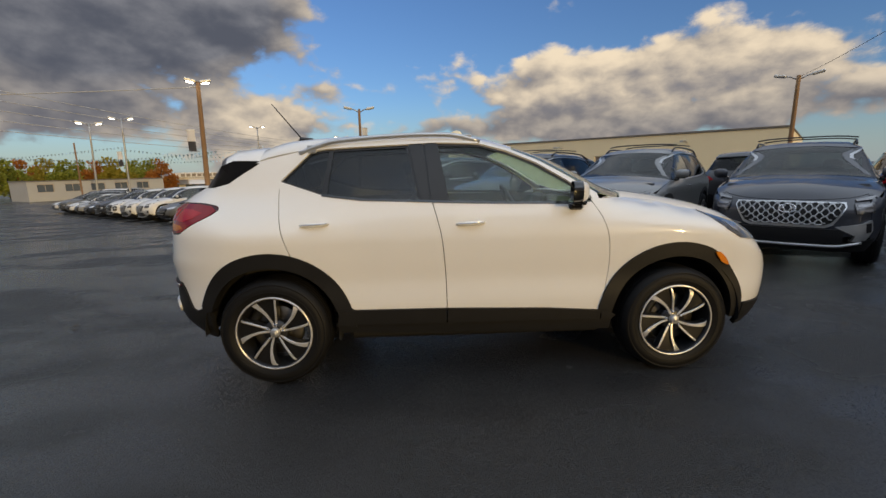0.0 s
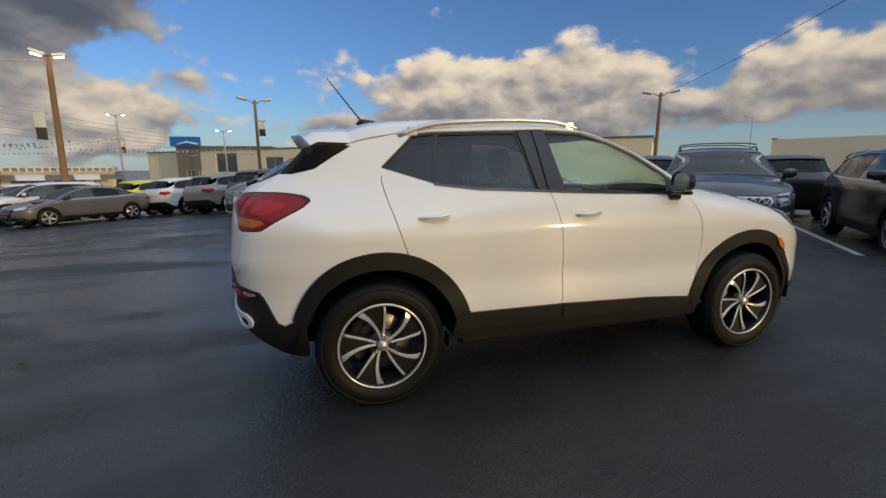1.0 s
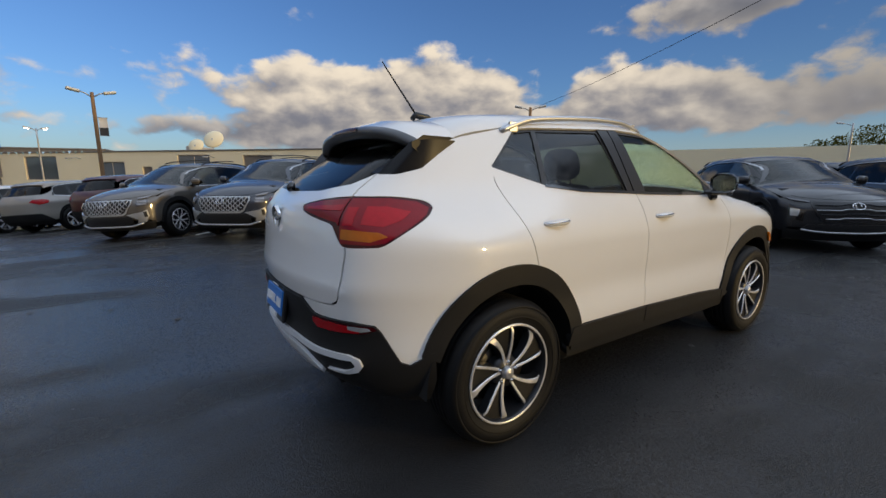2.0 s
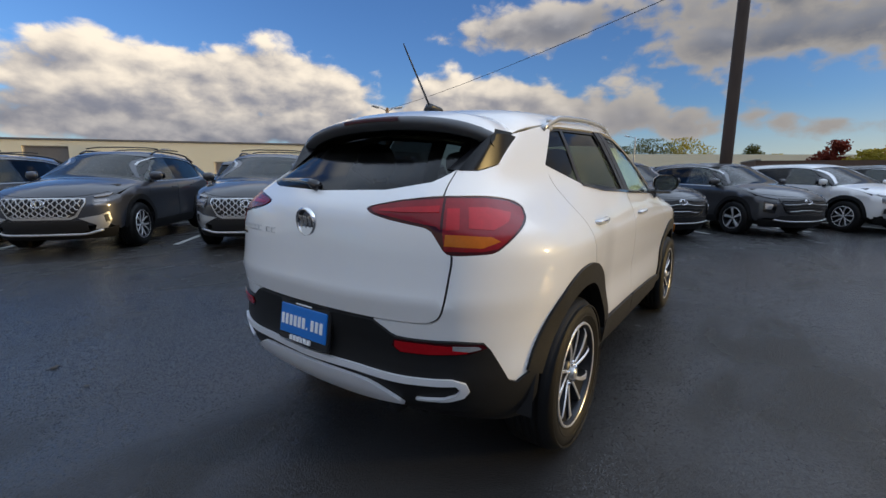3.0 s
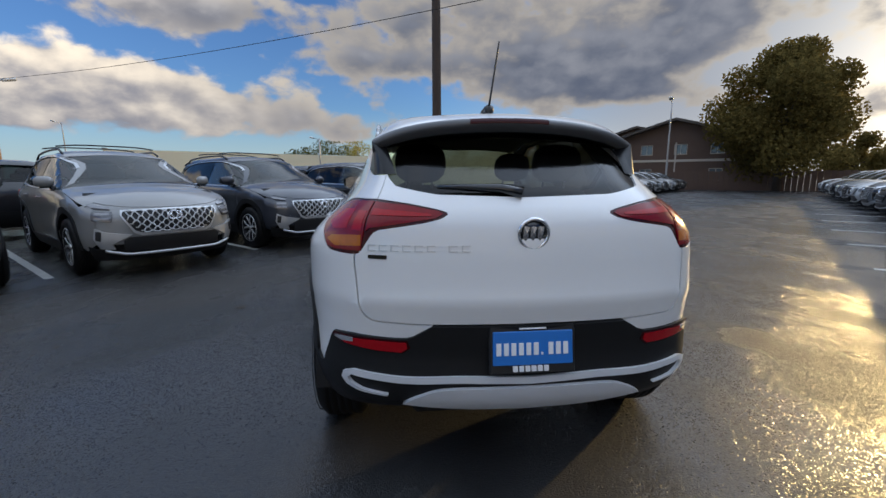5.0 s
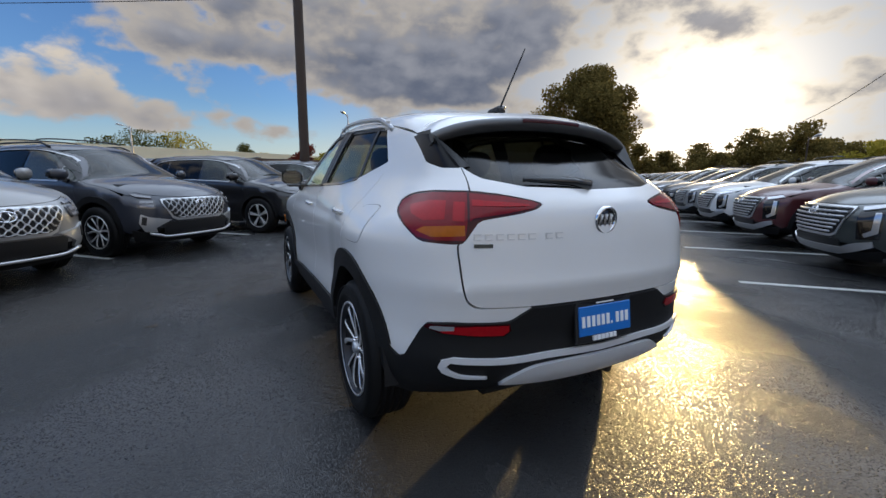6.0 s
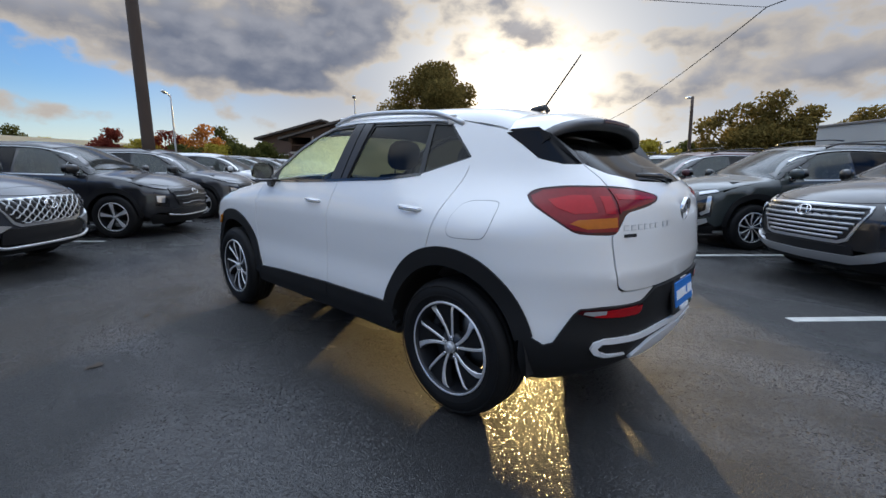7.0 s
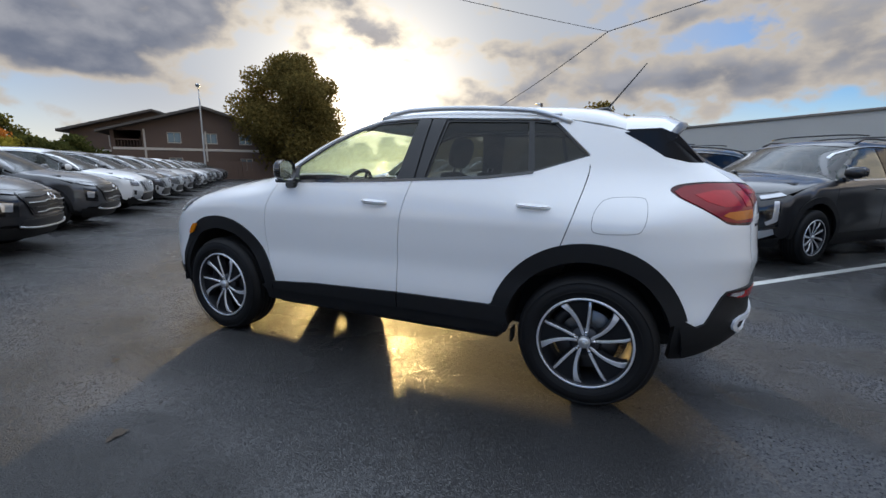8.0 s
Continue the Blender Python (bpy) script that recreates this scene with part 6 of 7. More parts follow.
    if face == "mesh":
        both("day_lamp", [(A(2.16, .66), .885), (A(2.05, .82), .915), (A(1.96, .875), .925), (A(2.04, .825), .885), (A(2.17, .66), .862)], "lens_mid", .012, .02, .05)
        both("head_lamp", [(A(2.20, .64), .835), (A(2.07, .83), .845), (A(2.08, .83), .735), (A(2.19, .65), .715)], "lens_smoke", .010, .02, .05, "stacked head lamp behind clear cover")
        for za, zb in ((.822, .792), (.765, .74)):
            both("lamp_unit", [(A(2.18, .66), za), (A(2.10, .80), za + .006), (A(2.10, .80), zb + .004), (A(2.18, .66), zb)], "lens_mid", .016, .02, .05)
        both("corner_wing", [(A(2.27, .47), .555), (A(2.16, .72), .60), (A(2.10, .80), .645), (A(2.08, .82), .52), (A(2.13, .78), .40), (A(2.2, .64), .385), (A(2.19, .66), .45)], "satin", .020, .03, .06)
        both("fog_lamp_well", [(A(2.15, .745), .60), (A(2.11, .79), .61), (A(2.10, .80), .50), (A(2.14, .76), .49)], "trim_black", .026, .01, .05)
        wide("lower_intake", [(aF, .525), (aF - .50, .525), (A(2.24, .56), .49), (A(2.24, .56), .36), (aF, .34)], "trim_black", .014, .02)
        rib([(aF + x, .325 + .10 * max(0, abs(x) - .54) * 2.2) for x in np.linspace(-.78, .78, 23)], .020, "satin", .03, nm="skid_bar")
        wide("lower_valance", [(aF, .32), (A(2.2, .70), .36), (A(2.0, .9), .42), (A(2.0, .9), .24), (aF, .225)], "cladding", .006)
    elif face == "bars":
        both("head_lamp", [(A(2.19, .66), .885), (A(2.0, .86), .93), (A(1.95, .88), .90), (A(2.17, .69), .845)], "lens_clear", .012, .02, .05, "clear upper lamp")
        both("lamp_panel", [(A(2.19, .68), .825), (A(2.03, .865), .845), (A(2.04, .865), .52), (A(2.18, .71), .50)], "gloss_black", .010, .02, .06)
        both("day_lamp", [(A(2.09, .81), .825), (A(2.05, .85), .83), (A(2.055, .85), .59), (A(2.13, .77), .53), (A(2.145, .75), .57), (A(2.095, .805), .62)], "lens_clear", .02, .02, .05, "upright bright lamp")
        wide("lower_intake", [(aF, .48), (aF - .52, .48), (aF - .55, .39), (aF, .37)], "trim_black", .014, .02)
        wide("skid_plate", [(aF, .38), (aF - .55, .39), (A(2.2, .70), .45), (A(2.1, .84), .49), (A(2.08, .85), .43), (A(2.2, .70), .35), (aF - .5, .30), (aF, .29)], "satin", .024, .03)
        wide("lower_valance", [(aF, .29), (A(2.2, .70), .34), (A(2.0, .9), .38), (A(2.0, .9), .24), (aF, .225)], "cladding", .006)
    elif face == "dark":
        both("day_lamp", [(A(2.20, .62), .87), (A(2.02, .85), .91), (A(1.95, .88), .915), (A(2.04, .84), .88), (A(2.21, .62), .845)], "lens_dark_clear", .012, .02, .05)
        both("head_lamp", [(A(2.16, .71), .735), (A(2.08, .82), .75), (A(2.09, .82), .63), (A(2.15, .73), .62)], "lens_clear", .014, .02, .05, "low clear head lamp")
        both("lamp_panel", [(A(2.20, .65), .79), (A(2.06, .85), .81), (A(2.07, .85), .57), (A(2.19, .67), .54)], "gloss_black", .008, .02, .06)
        wide("lower_intake", [(aF, .50), (aF - .62, .50), (A(2.2, .70), .41), (aF, .39)], "trim_black", .014, .02)
        rib([(aF + x, .375 + .04 * (abs(x) / .7) ** 3) for x in np.linspace(-.72, .72, 17)], .016, "satin", .028, nm="skid_bar")
        wide("lower_valance", [(aF, .37), (A(2.2, .70), .39), (A(2.0, .9), .42), (A(2.0, .9), .24), (aF, .225)], "cladding", .006)
    else:
        both("head_lamp", [(A(2.2, .56), .70), (A(2.0, .82), .74), (A(1.9, .86), .75), (A(2.0, .83), .66), (A(2.2, .6), .63)], "lens_clear", .012, .02, .05, "clear head lamp")
        wide("lower_intake", [(aF, .38), (aF - .6, .40), (aF - .55, .28), (aF, .27)], "trim_black", .014, .02)
    # inside, under, wheels, mirrors
    sh = Build()
    sh.box((-cfg["wb"] - .85, -.62, .26), (cfg["wb"] + .75, .62, float(H(0)) - .25), .05)
    sh.box((-cfg["wb"] + arch + .03, -.84, .27), (cfg["wb"] - arch - .03, .84, float(H(0)) - .04), .03)
    sh.box((-cfg["wb"] - .85, -.78, wz + arch + .04), (cfg["wb"] + .3, .78, float(H(0)) - .05), .03)
    put("inner_body", sh, "cabin")
    zt = float(H(0))
    for y in (-.38, .38):
        lean = Matrix.Translation((-.25, y, zt - .2)) @ Matrix.Rotation(radians(-15), 4, "Y")
        put("seat_back", Build().pillow((-.07, -.24, -.03), (.07, .24, .35), 4, turn=lean, nu=10, nv=6).pillow((-.05, -.13, .31), (.05, .13, .50), turn=lean, nu=10, nv=6), "seat")
    lean = Matrix.Translation((-1.2, 0, zt - .2)) @ Matrix.Rotation(radians(-15), 4, "Y")
    put("rear_bench", Build().pillow((-.07, -.62, -.03), (.07, .62, .35), 5, turn=lean, nu=10, nv=6), "seat")
    for s in (1, -1):
        for cx in (wb, -wb):
            add_wheel(ob, cx * S[0], s * (cfg["prof"][2][1] - .015) * S[1], cfg["rt"], s, style, cfg["rt"], cfg["rr"], .22, spin=13 * s + 20 * (cx > 0), detail=False)
        add_mirror(ob, (cfg["doors"][0] - .22) * S[0], s * (cfg["prof"][2][1] - .03) * S[1], float(H(.8)) * S[2] + .03, s, paint, 1.0)
    for x in (d0 - .98, d2 + .22):
        for s in (1, -1):
            p = bd.belt(np.array([x]), np.array([float(H(x)) - .13]), s)[0]
            b = Build().tube([(p[0] + u, p[1] + s * (.03 * (1 - abs(u / .1) ** 3)), p[2]) for u in np.linspace(-.1, .1, 7)], .011, 6)
            put("door_handle", b, paint)
    if rails:
        for s in (1, -1):
            xs = np.linspace(-1.75, .1, 20)
            base = bd.over(xs, np.full(20, s * .62))
            u = (xs - xs[0]) / (xs[-1] - xs[0])
            put("roof_rail", Build().tube([(q[0], q[1], q[2] + .045 * min(1, min(t, 1 - t) * 10)) for q, t in zip(base, u)], .016, 6), "trim_black")
        for x in (-.15, -1.1):
            z = float(bd.over(np.array([x]), np.array([0.0]))[0][2])
            path = [(x, y, z + .075 - .03 * abs(y / .62) ** 4) for y in np.linspace(-.64, .64, 11)]
            put("cross_bar", Build().tube(path, .02, 6, squash=.6), "trim_black")
    return ob


def bd_ring(bd, a0, z0, ra, rz):
    """A bright oval emblem lying on the nose, with a slanted bar in it."""
    n = 24
    pa = np.array([a0 + ra * math.cos(2 * math.pi * k / n) for k in range(n + 1)])
    pz = np.array([z0 + rz * math.sin(2 * math.pi * k / n) for k in range(n + 1)])
    p = bd.belt(pa, pz, 1)
    b = Build().tube(p + bd.normal(p) * .036, .008, 6, cap=False)
    for t in (-.45, .45):
        q = bd.belt(np.array([a0 + ra * (t - .15), a0 + ra * (t + .15)]), np.array([z0 - rz * .8, z0 + rz * .8]), 1)
        b.tube(q + bd.normal(q) * .036, .007, 6)
    return b


M["dark_glass"] = glass_material("shaded_car_glass", (0.30, 0.36, 0.34), 0.06, wet=0.16, veiled=0.55)
M["screen"] = glass_material("wet_grey_windscreen", (0.15, 0.25, 0.23), 0.06, wet=0.07, veiled=0.9, shine_gain=0.9)
M["lens_mid"] = material("shaded_lamp_reflector", (0.24, 0.24, 0.25), 0.2, 0.4, var=0.3, scale=30, coat=0.6)
M["lens_smoke"] = material("shaded_lamp_cover", (0.10, 0.10, 0.105), 0.12, 0.4, var=0.3, scale=30, coat=1.0)
M["lens_dark_clear"] = material("smoked_clear_lens", (0.10, 0.10, 0.11), 0.12, 0.3, var=0.2, scale=30, coat=1.0)
BASE = M["paint_black"]
proto = {
    "mesh": parked_car(SUV, "suv", "dark sport utility car with a bright mesh grille", "mesh", (1, 1, 1), "five", True),
    "bare": parked_car(SUV, "suv", "sport utility car with a bright mesh grille", "mesh", (.99, .99, .985), "five", False),
    "dark": parked_car(SUV, "suv", "small sport utility car with a dark grille", "dark", (.97, .98, .975), "plain", False),
    "bars": parked_car(SUV, "suv", "large sport utility car with a chrome bar grille", "bars", (1.045, 1.03, 1.03), "multi", True),
    "sedan": parked_car(SEDAN, "sedan_car", "low sedan car", "slim", (1, 1, 1), "plain", False),
}
NOSE = {"mesh": 2.31, "bare": 2.29, "dark": 2.245, "bars": 2.415, "sedan": 2.31}
TINT = {"slate": "dark blue-grey", "graphite": "dark graphite", "silver": "silver", "black": "black", "pearl": "white", "grey": "mid-grey", "green": "dark green-grey", "maroon": "dark maroon",
        "yellow": "bright yellow-green", "sand": "pale sand-grey", "navy": "dark navy", "bronze": "bronze-grey", "steel": "light steel-grey"}
WORD = {"mesh": "sport utility car, mesh grille and roof bars,", "bare": "sport utility car with mesh grille", "dark": "compact utility car with dark grille",
        "bars": "large utility car with chrome barred grille", "sedan": "low sedan"}


def park(kind, paint, s, d, away=False, row="row"):
    """Parks a copy with its nose at d across the aisle, facing the aisle or, away, turned from it."""
    sign = 1 if d > 0 or row == "left" else -1
    facing = -sign if not away else sign
    yaw = math.degrees(ROW) + 90 * facing
    nose = NOSE[kind]
    at = lot(s, d - facing * nose)
    z = ground_z(at.x, at.y)
    tilt = math.degrees(math.atan((float(fall(s + .8)) - float(fall(s - .8))) / 1.6)) * (1 if facing < 0 else -1) if -199 < s < 30 else 0
    c = copy_thing(proto[kind], pose(at.x, at.y, z, tilt, 0, yaw + random.uniform(-.7, .7)))
    tagged(c, f"{TINT[paint]} {WORD[kind]} on asphalt", "car", "parked cars")
    for o in c.children_recursive:
        for slot in o.material_slots:
            if slot.material == BASE:
                slot.link = "OBJECT"
                slot.material = M["paint_" + paint]
    return c


random.seed(4)
M["paint_bronze"] = material("bronze_grey_car_paint", (0.10, 0.088, 0.075), 0.42, 0.25, var=0.03, coat=0.9, coat_rough=0.06, spec=0.4)
M["paint_steel"] = material("steel_grey_car_paint", (0.24, 0.24, 0.235), 0.42, 0.25, var=0.03, coat=0.9, coat_rough=0.06, spec=0.4)
front_row = (("mesh", "bronze", -8.6), ("mesh", "slate", -5.95), ("mesh", "graphite", -3.1), ("mesh", "steel", -.62), ("mesh", "slate", 2.05), ("dark", "black", 4.9), ("dark", "graphite", 7.85),
             ("bare", "pearl", 11.0), ("bare", "black", 13.6), ("bare", "grey", 16.2), ("bare", "silver", 18.9), ("dark", "graphite", 21.6), ("bare", "pearl", 24.3), ("dark", "silver", 27.0),
             ("bare", "green", 29.7), ("dark", "grey", 32.4), ("bare", "silver", 35.1), ("dark", "black", 37.8), ("dark", "grey", 40.5))
for k, p, s in front_row:
    park(k, p, s if s != 2.05 else 1.9, 4.1 if s != 2.05 else 4.3)
for k, p, s in (("dark", "navy", -7.2), ("bare", "slate", -4.6), ("dark", "black", -1.4), ("bare", "graphite", .7), ("dark", "black", 3.9), ("bare", "black", 6.6), ("dark", "graphite", 9.3)):
    park(k, p, s, 14.4, True)
near_row = (("bars", "steel", -1.75), ("bars", "black", 1.05), ("bars", "green", 3.85), ("bars", "maroon", 6.6), ("bars", "pearl", 9.35), ("bars", "steel", 12.1), ("dark", "graphite", 14.9), ("bars", "grey", 17.6),
            ("bare", "pearl", 20.3), ("dark", "silver", 23.0), ("bare", "grey", 25.8), ("dark", "black", 28.5), ("bare", "silver", 31.2), ("dark", "grey", 34.0), ("bare", "pearl", 36.7))
for k, p, s in near_row:
    park(k, p, s, -4.55)
for k, p, s in (("bars", "graphite", 1.9), ("bars", "pearl", 4.7), ("bars", "slate", 7.4), ("dark", "pearl", 10.2), ("dark", "grey", 13.0)):
    park(k, p, s, -15.0, True)
left_row = (("sedan", "grey", -19.1), ("bare", "pearl", -21.9), ("bare", "pearl", -24.6), ("dark", "pearl", -27.4), ("dark", "slate", -30.1), ("sedan", "slate", -32.9), ("sedan", "silver", -35.6), ("sedan", "pearl", -38.4), ("dark", "grey", -41.1), ("sedan", "pearl", -43.9))
for k, p, s in left_row:
    park(k, p, s, 2.9 + (s + 19) * .03, row="left")
for k, p, s in (("dark", "pearl", -18.3), ("dark", "yellow", -20.95), ("dark", "sand", -15.5), ("bare", "maroon", -12.7)):
    park(k, p, s, 12.0, True, row="left")
park("bare", "pearl", -58, 6.0, row="left")
for k, p, s in (("dark", "sand", -61.5), ("sedan", "silver", -65.2)):
    park(k, p, s, 9.0 + (s + 60) * .4, row="left")
for p_ob in proto.values():
    for o in (*p_ob.children_recursive, p_ob):
        bpy.data.objects.remove(o)
# ---------------------------------------------------------------- lot markings
def stripe(s, d0, d1, w=.10):
    b = Build()
    q = [lot(s - w / 2, d0), lot(s + w / 2, d0), lot(s + w / 2, d1), lot(s - w / 2, d1)]
    z = ground_z(q[0].x, q[0].y)
    b.slab([(p.x, p.y) for p in (q if d1 > d0 else q[::-1])], z, z + (.004 if s > -7 else .02))
    return tagged(part("bay_line", b, "line"), "worn white painted parking bay line", "line", "bay lines", "structure")


for k in range(9):
    s = -7.3 + 2.75 * k
    stripe(s, 5.0, 9.4)
for k in range(8):
    stripe(-3.05 + 2.77 * k, -3.3, -8.9)
for k in range(4):
    stripe(-20.5 - 2.75 * k, 3.6, 7.6)
# leaves and scraps on the wet ground
rs = random.Random(21)
for k in range(22):
    a, dist = rs.uniform(0, 6.28), rs.uniform(2.4, 5.2)
    px_, py_ = (-.6 + dist * math.cos(a), dist * math.sin(a)) if k else (.62, 2.02)
    sz = rs.uniform(.016, .038) if k else .05
    turn = rs.uniform(0, 3.1)
    b = Build()
    rim = []
    for i in range(9):
        t = 2 * math.pi * i / 9
        rr = sz * (1 + .35 * math.sin(3 * t + turn))
        u, v = rr * math.cos(t), rr * .6 * math.sin(t)
        rim.append((px_ + u * math.cos(turn) - v * math.sin(turn), py_ + u * math.sin(turn) + v * math.cos(turn), .003 + .006 * abs(math.sin(2 * t))))
    b.add([(px_, py_, .012)] + rim, [(0, i + 1, (i + 1) % 9 + 1) for i in range(9)])
    tagged(part("leaf_scrap", b, "bark"), "small dark wet leaf lying on asphalt", "leaf", "fallen leaves")

# ---------------------------------------------------------------- buildings


def wall_cells(b, x0, x1, z0, z1, y0, y1, holes, slot=0):
    """A wall from x0 to x1 in one piece, with openings (x0, x1, z0, z1) that go through it."""
    xs = sorted({x0, x1, *(h[0] for h in holes), *(h[1] for h in holes)})
    zs = sorted({z0, z1, *(h[2] for h in holes), *(h[3] for h in holes)})
    nz = len(zs)
    v = [(x, y, z) for y in (y0, y1) for x in xs for z in zs]
    o = len(xs) * nz

    def solid(i, k):
        if not (0 <= i < len(xs) - 1 and 0 <= k < nz - 1):
            return False
        cx, cz = (xs[i] + xs[i + 1]) / 2, (zs[k] + zs[k + 1]) / 2
        return not any(h[0] <= cx <= h[1] and h[2] <= cz <= h[3] for h in holes)
    f = []
    for i in range(len(xs) - 1):
        for k in range(nz - 1):
            if not solid(i, k):
                continue
            a, c, d, e = i * nz + k, (i + 1) * nz + k, (i + 1) * nz + k + 1, i * nz + k + 1
            f += [(a, c, d, e), (a + o, e + o, d + o, c + o)]
            for di, dk, p, q in ((0, -1, a, c), (1, 0, c, d), (0, 1, d, e), (-1, 0, e, a)):
                if not solid(i + di, k + dk):
                    f.append((q, p, p + o, q + o))
    b.add(v, f, slot, True)


def opening(owner, h, y, door=False, frame="house_trim", deep=.12):
    """Frame and pane (or a closed door leaf) in an opening of a wall."""
    x0, x1, z0, z1 = h
    f = Build()
    w = .07
    for lo, hi in (((x0, y - .03, z0), (x0 + w, y + .06, z1)), ((x1 - w, y - .03, z0), (x1, y + .06, z1)), ((x0 + w, y - .03, z1 - w), (x1 - w, y + .06, z1)), ((x0 + w, y - .03, z0), (x1 - w, y + .06, z0 + w))):
        f.box(lo, hi, .008)
    win = part("door_frame" if door else "window", f, frame, owner)
    part("door_leaf" if door else "pane", Build().box((x0 + w, y + .02, z0 + w), (x1 - w, y + .045, z1 - w), 0), "coping" if door else "pane", win)
    if not door and x1 - x0 > .9:
        part("mullion", Build().box(((x0 + x1) / 2 - .025, y - .01, z0 + w), ((x0 + x1) / 2 + .025, y + .06, z1 - w), .005), frame, win)


def flat_building(name, label, at, yaw, length, depth, height, mat, holes=(), doors=(), parapet=.25):
    """A low flat-roofed building; its front runs along its own x axis and looks to -y."""
    ob = thing(name, label, "building", m=pose(at[0], at[1], 0, 0, 0, yaw))
    w = Build()
    wall_cells(w, 0, length, -1.9, height, 0, .3, list(holes) + list(doors))
    part("wall", w, mat, ob)
    for lo, hi in (((0, .3, -1.9), (.3, depth, height)), ((length - .3, .3, -1.9), (length, depth, height)), ((.3, depth - .3, -1.9), (length - .3, depth, height))):
        part("wall", Build().box(lo, hi), mat, ob)
    part("roof", Build().box((.3, .3, height - .5), (length - .3, depth - .3, height - .3)), "coping", ob)
    c = Build()
    c.box((-.08, -.08, height), (length + .08, .38, height + .14), .02).box((-.08, .38, height), (.38, depth + .08, height + .14), .02).box((length - .38, .38, height), (length + .08, depth + .08, height + .14), .02)
    part("coping", c, "coping", ob)
    for h in holes:
        opening(ob, h, .12)
    for h in doors:
        opening(ob, h, .12, True)
    return ob


# long tan building behind the front row: its near corner, then away to the left
corner = Vector((23.6, 24.4))
L1 = 66.0
dirn = Vector((math.cos(radians(136.5)), math.sin(radians(136.5))))
at = corner + dirn * L1
hs = [(8, 11, 1.0, 2.6), (15, 19, .9, 3.3), (24, 27, .9, 2.7), (33, 36.5, .0 + .9, 3.3), (45, 48, 1.0, 2.6)]
ds = [(29, 30.1, .05, 2.2), (40, 43, .05, 3.2), (53, 54.1, .05, 2.2)]
tanb = flat_building("tan_building", "long low tan stucco building with flat roof in sunlight", at, 136.5 + 180, L1, 22, 3.62, "stucco", hs, ds)
for k, x in enumerate((12, 22, 37, 50, 60)):
    lampb = Build().tube([(x, 0, 3.0), (x, -.5, 3.1), (x, -1.1, 3.05)], .04, 6).box((x - .14, -1.5, 2.96), (x + .14, -1.0, 3.08), .03)
    part("wall_lamp", lampb, "steel", tanb)
for x, y, w, d, h in ((6, 6, 2.6, 1.8, .9), (29, 6, 2.0, 1.8, .9), (57, 8, 1.0, 1.0, .55)):
    u = thing("roof_unit", "pale boxy air unit on a flat roof", "roof unit", m=Matrix.Translation((0, 0, 0)) @ pose(at.x, at.y, 0, 0, 0, 316.5))
    part("housing", Build().box((x, y, 3.315), (x + w, y + d, 3.55 + h), .05), "stucco_pale", u)
    part("grille_slats", Build().box((x + .1, y - .02, 3.8), (x + w - .1, y, 3.7 + h), .01), "steel", u)


def dish(x, y, z, r, yaw, lift):
    ob = thing("satellite_dish", "round pale satellite dish on a roof mount", "satellite dish", "roof dishes", m=pose(x, y, z, 0, 0, yaw))
    b = Build()
    n = 24
    rows = [(r * t, .28 * r * t * t) for t in np.linspace(0.02, 1, 7)]
    b.lathe([(a, -c) for a, c in rows] + [(rows[-1][0], -rows[-1][1] + .03)] + [(a, .05 - c) for a, c in rows[::-1]], n)
    part("reflector", b, "stucco", ob, "", Matrix.Translation((0, 0, lift)) @ Matrix.Rotation(radians(28), 4, "X"))
    part("mount", Build().tube([(0, 0, 0), (0, .1, lift - r * .05)], .07, 8).box((-.4, -.4, -.05), (.4, .4, .05), .02), "steel", ob)
    part("feed_arm", Build().tube([(0, -.1, lift - r * .75), (0, -r * .95, lift + r * .05)], .03, 6), "steel", ob)


dish(3.05, 48.7, 3.37, 1.0, 150, 1.8)
dish(1.45, 48.9, 3.37, .75, 150, 1.1)
flat_building("long_low_building", "distant long low tan building with flat roof", (92, -14), 118, 62, 18, 4.3, "stucco", [(10 + 9 * k, 12 + 9 * k, .9, 2.5) for k in range(5)])
flat_building("pale_building", "long pale painted block building with dark roof edge", (-24.5, -9.5), -45, 33.5, 14, 4.05, "stucco_pale", [], [(6, 7.1, .05, 2.15), (20, 23, .05, 3.0)]) \
    .matrix_basis = pose(-1.2, -33.6, 0, 0, 0, 135)
show = flat_building("showroom", "white showroom with striped awnings beyond the parked cars", (-51.9, 76.8), 26.4, 21, 14, 3.1, "flag_white", [(1.5 + 5 * k, 5.5 + 5 * k, .4, 2.0) for k in range(4)])
show.matrix_basis = pose(-51.9, 76.8, -2.3, 0, 0, 26.4)
for k in range(6):
    x = .3 + 3.45 * k
    part("awning", Build().add([(x, -.02, 2.8), (x + 3.3, -.02, 2.8), (x + 3.3, -1.5, 2.0), (x, -1.5, 2.0), (x, -.02, 2.75), (x + 3.3, -.02, 2.75), (x + 3.3, -1.5, 1.92), (x, -1.5, 1.92)],
                               [(0, 1, 2, 3)[::-1], (4, 5, 6, 7), (3, 2, 6, 7), (0, 3, 7, 4), (1, 5, 6, 2)], flat=True), "coping" if k % 2 else "flag_white", show)
part("sign_board", Build().box((1, -.35, 3.15), (20, -.1, 4.1), .03), "flag_white", show)
for k in range(15):
    part("lettering_bar", Build().box((6 + .9 * k, -.39, 3.35), (6.65 + .9 * k, -.34, 3.9), .01), "coping", show)
flat_building("pale_shed", "far low pale shed beyond the rows of parked cars", (-52.5, 54.5), 58.8, 17, 6, .85, "stucco_pale", [(1 + 3 * k, 2.8 + 3 * k, -.6, .5) for k in range(5)])
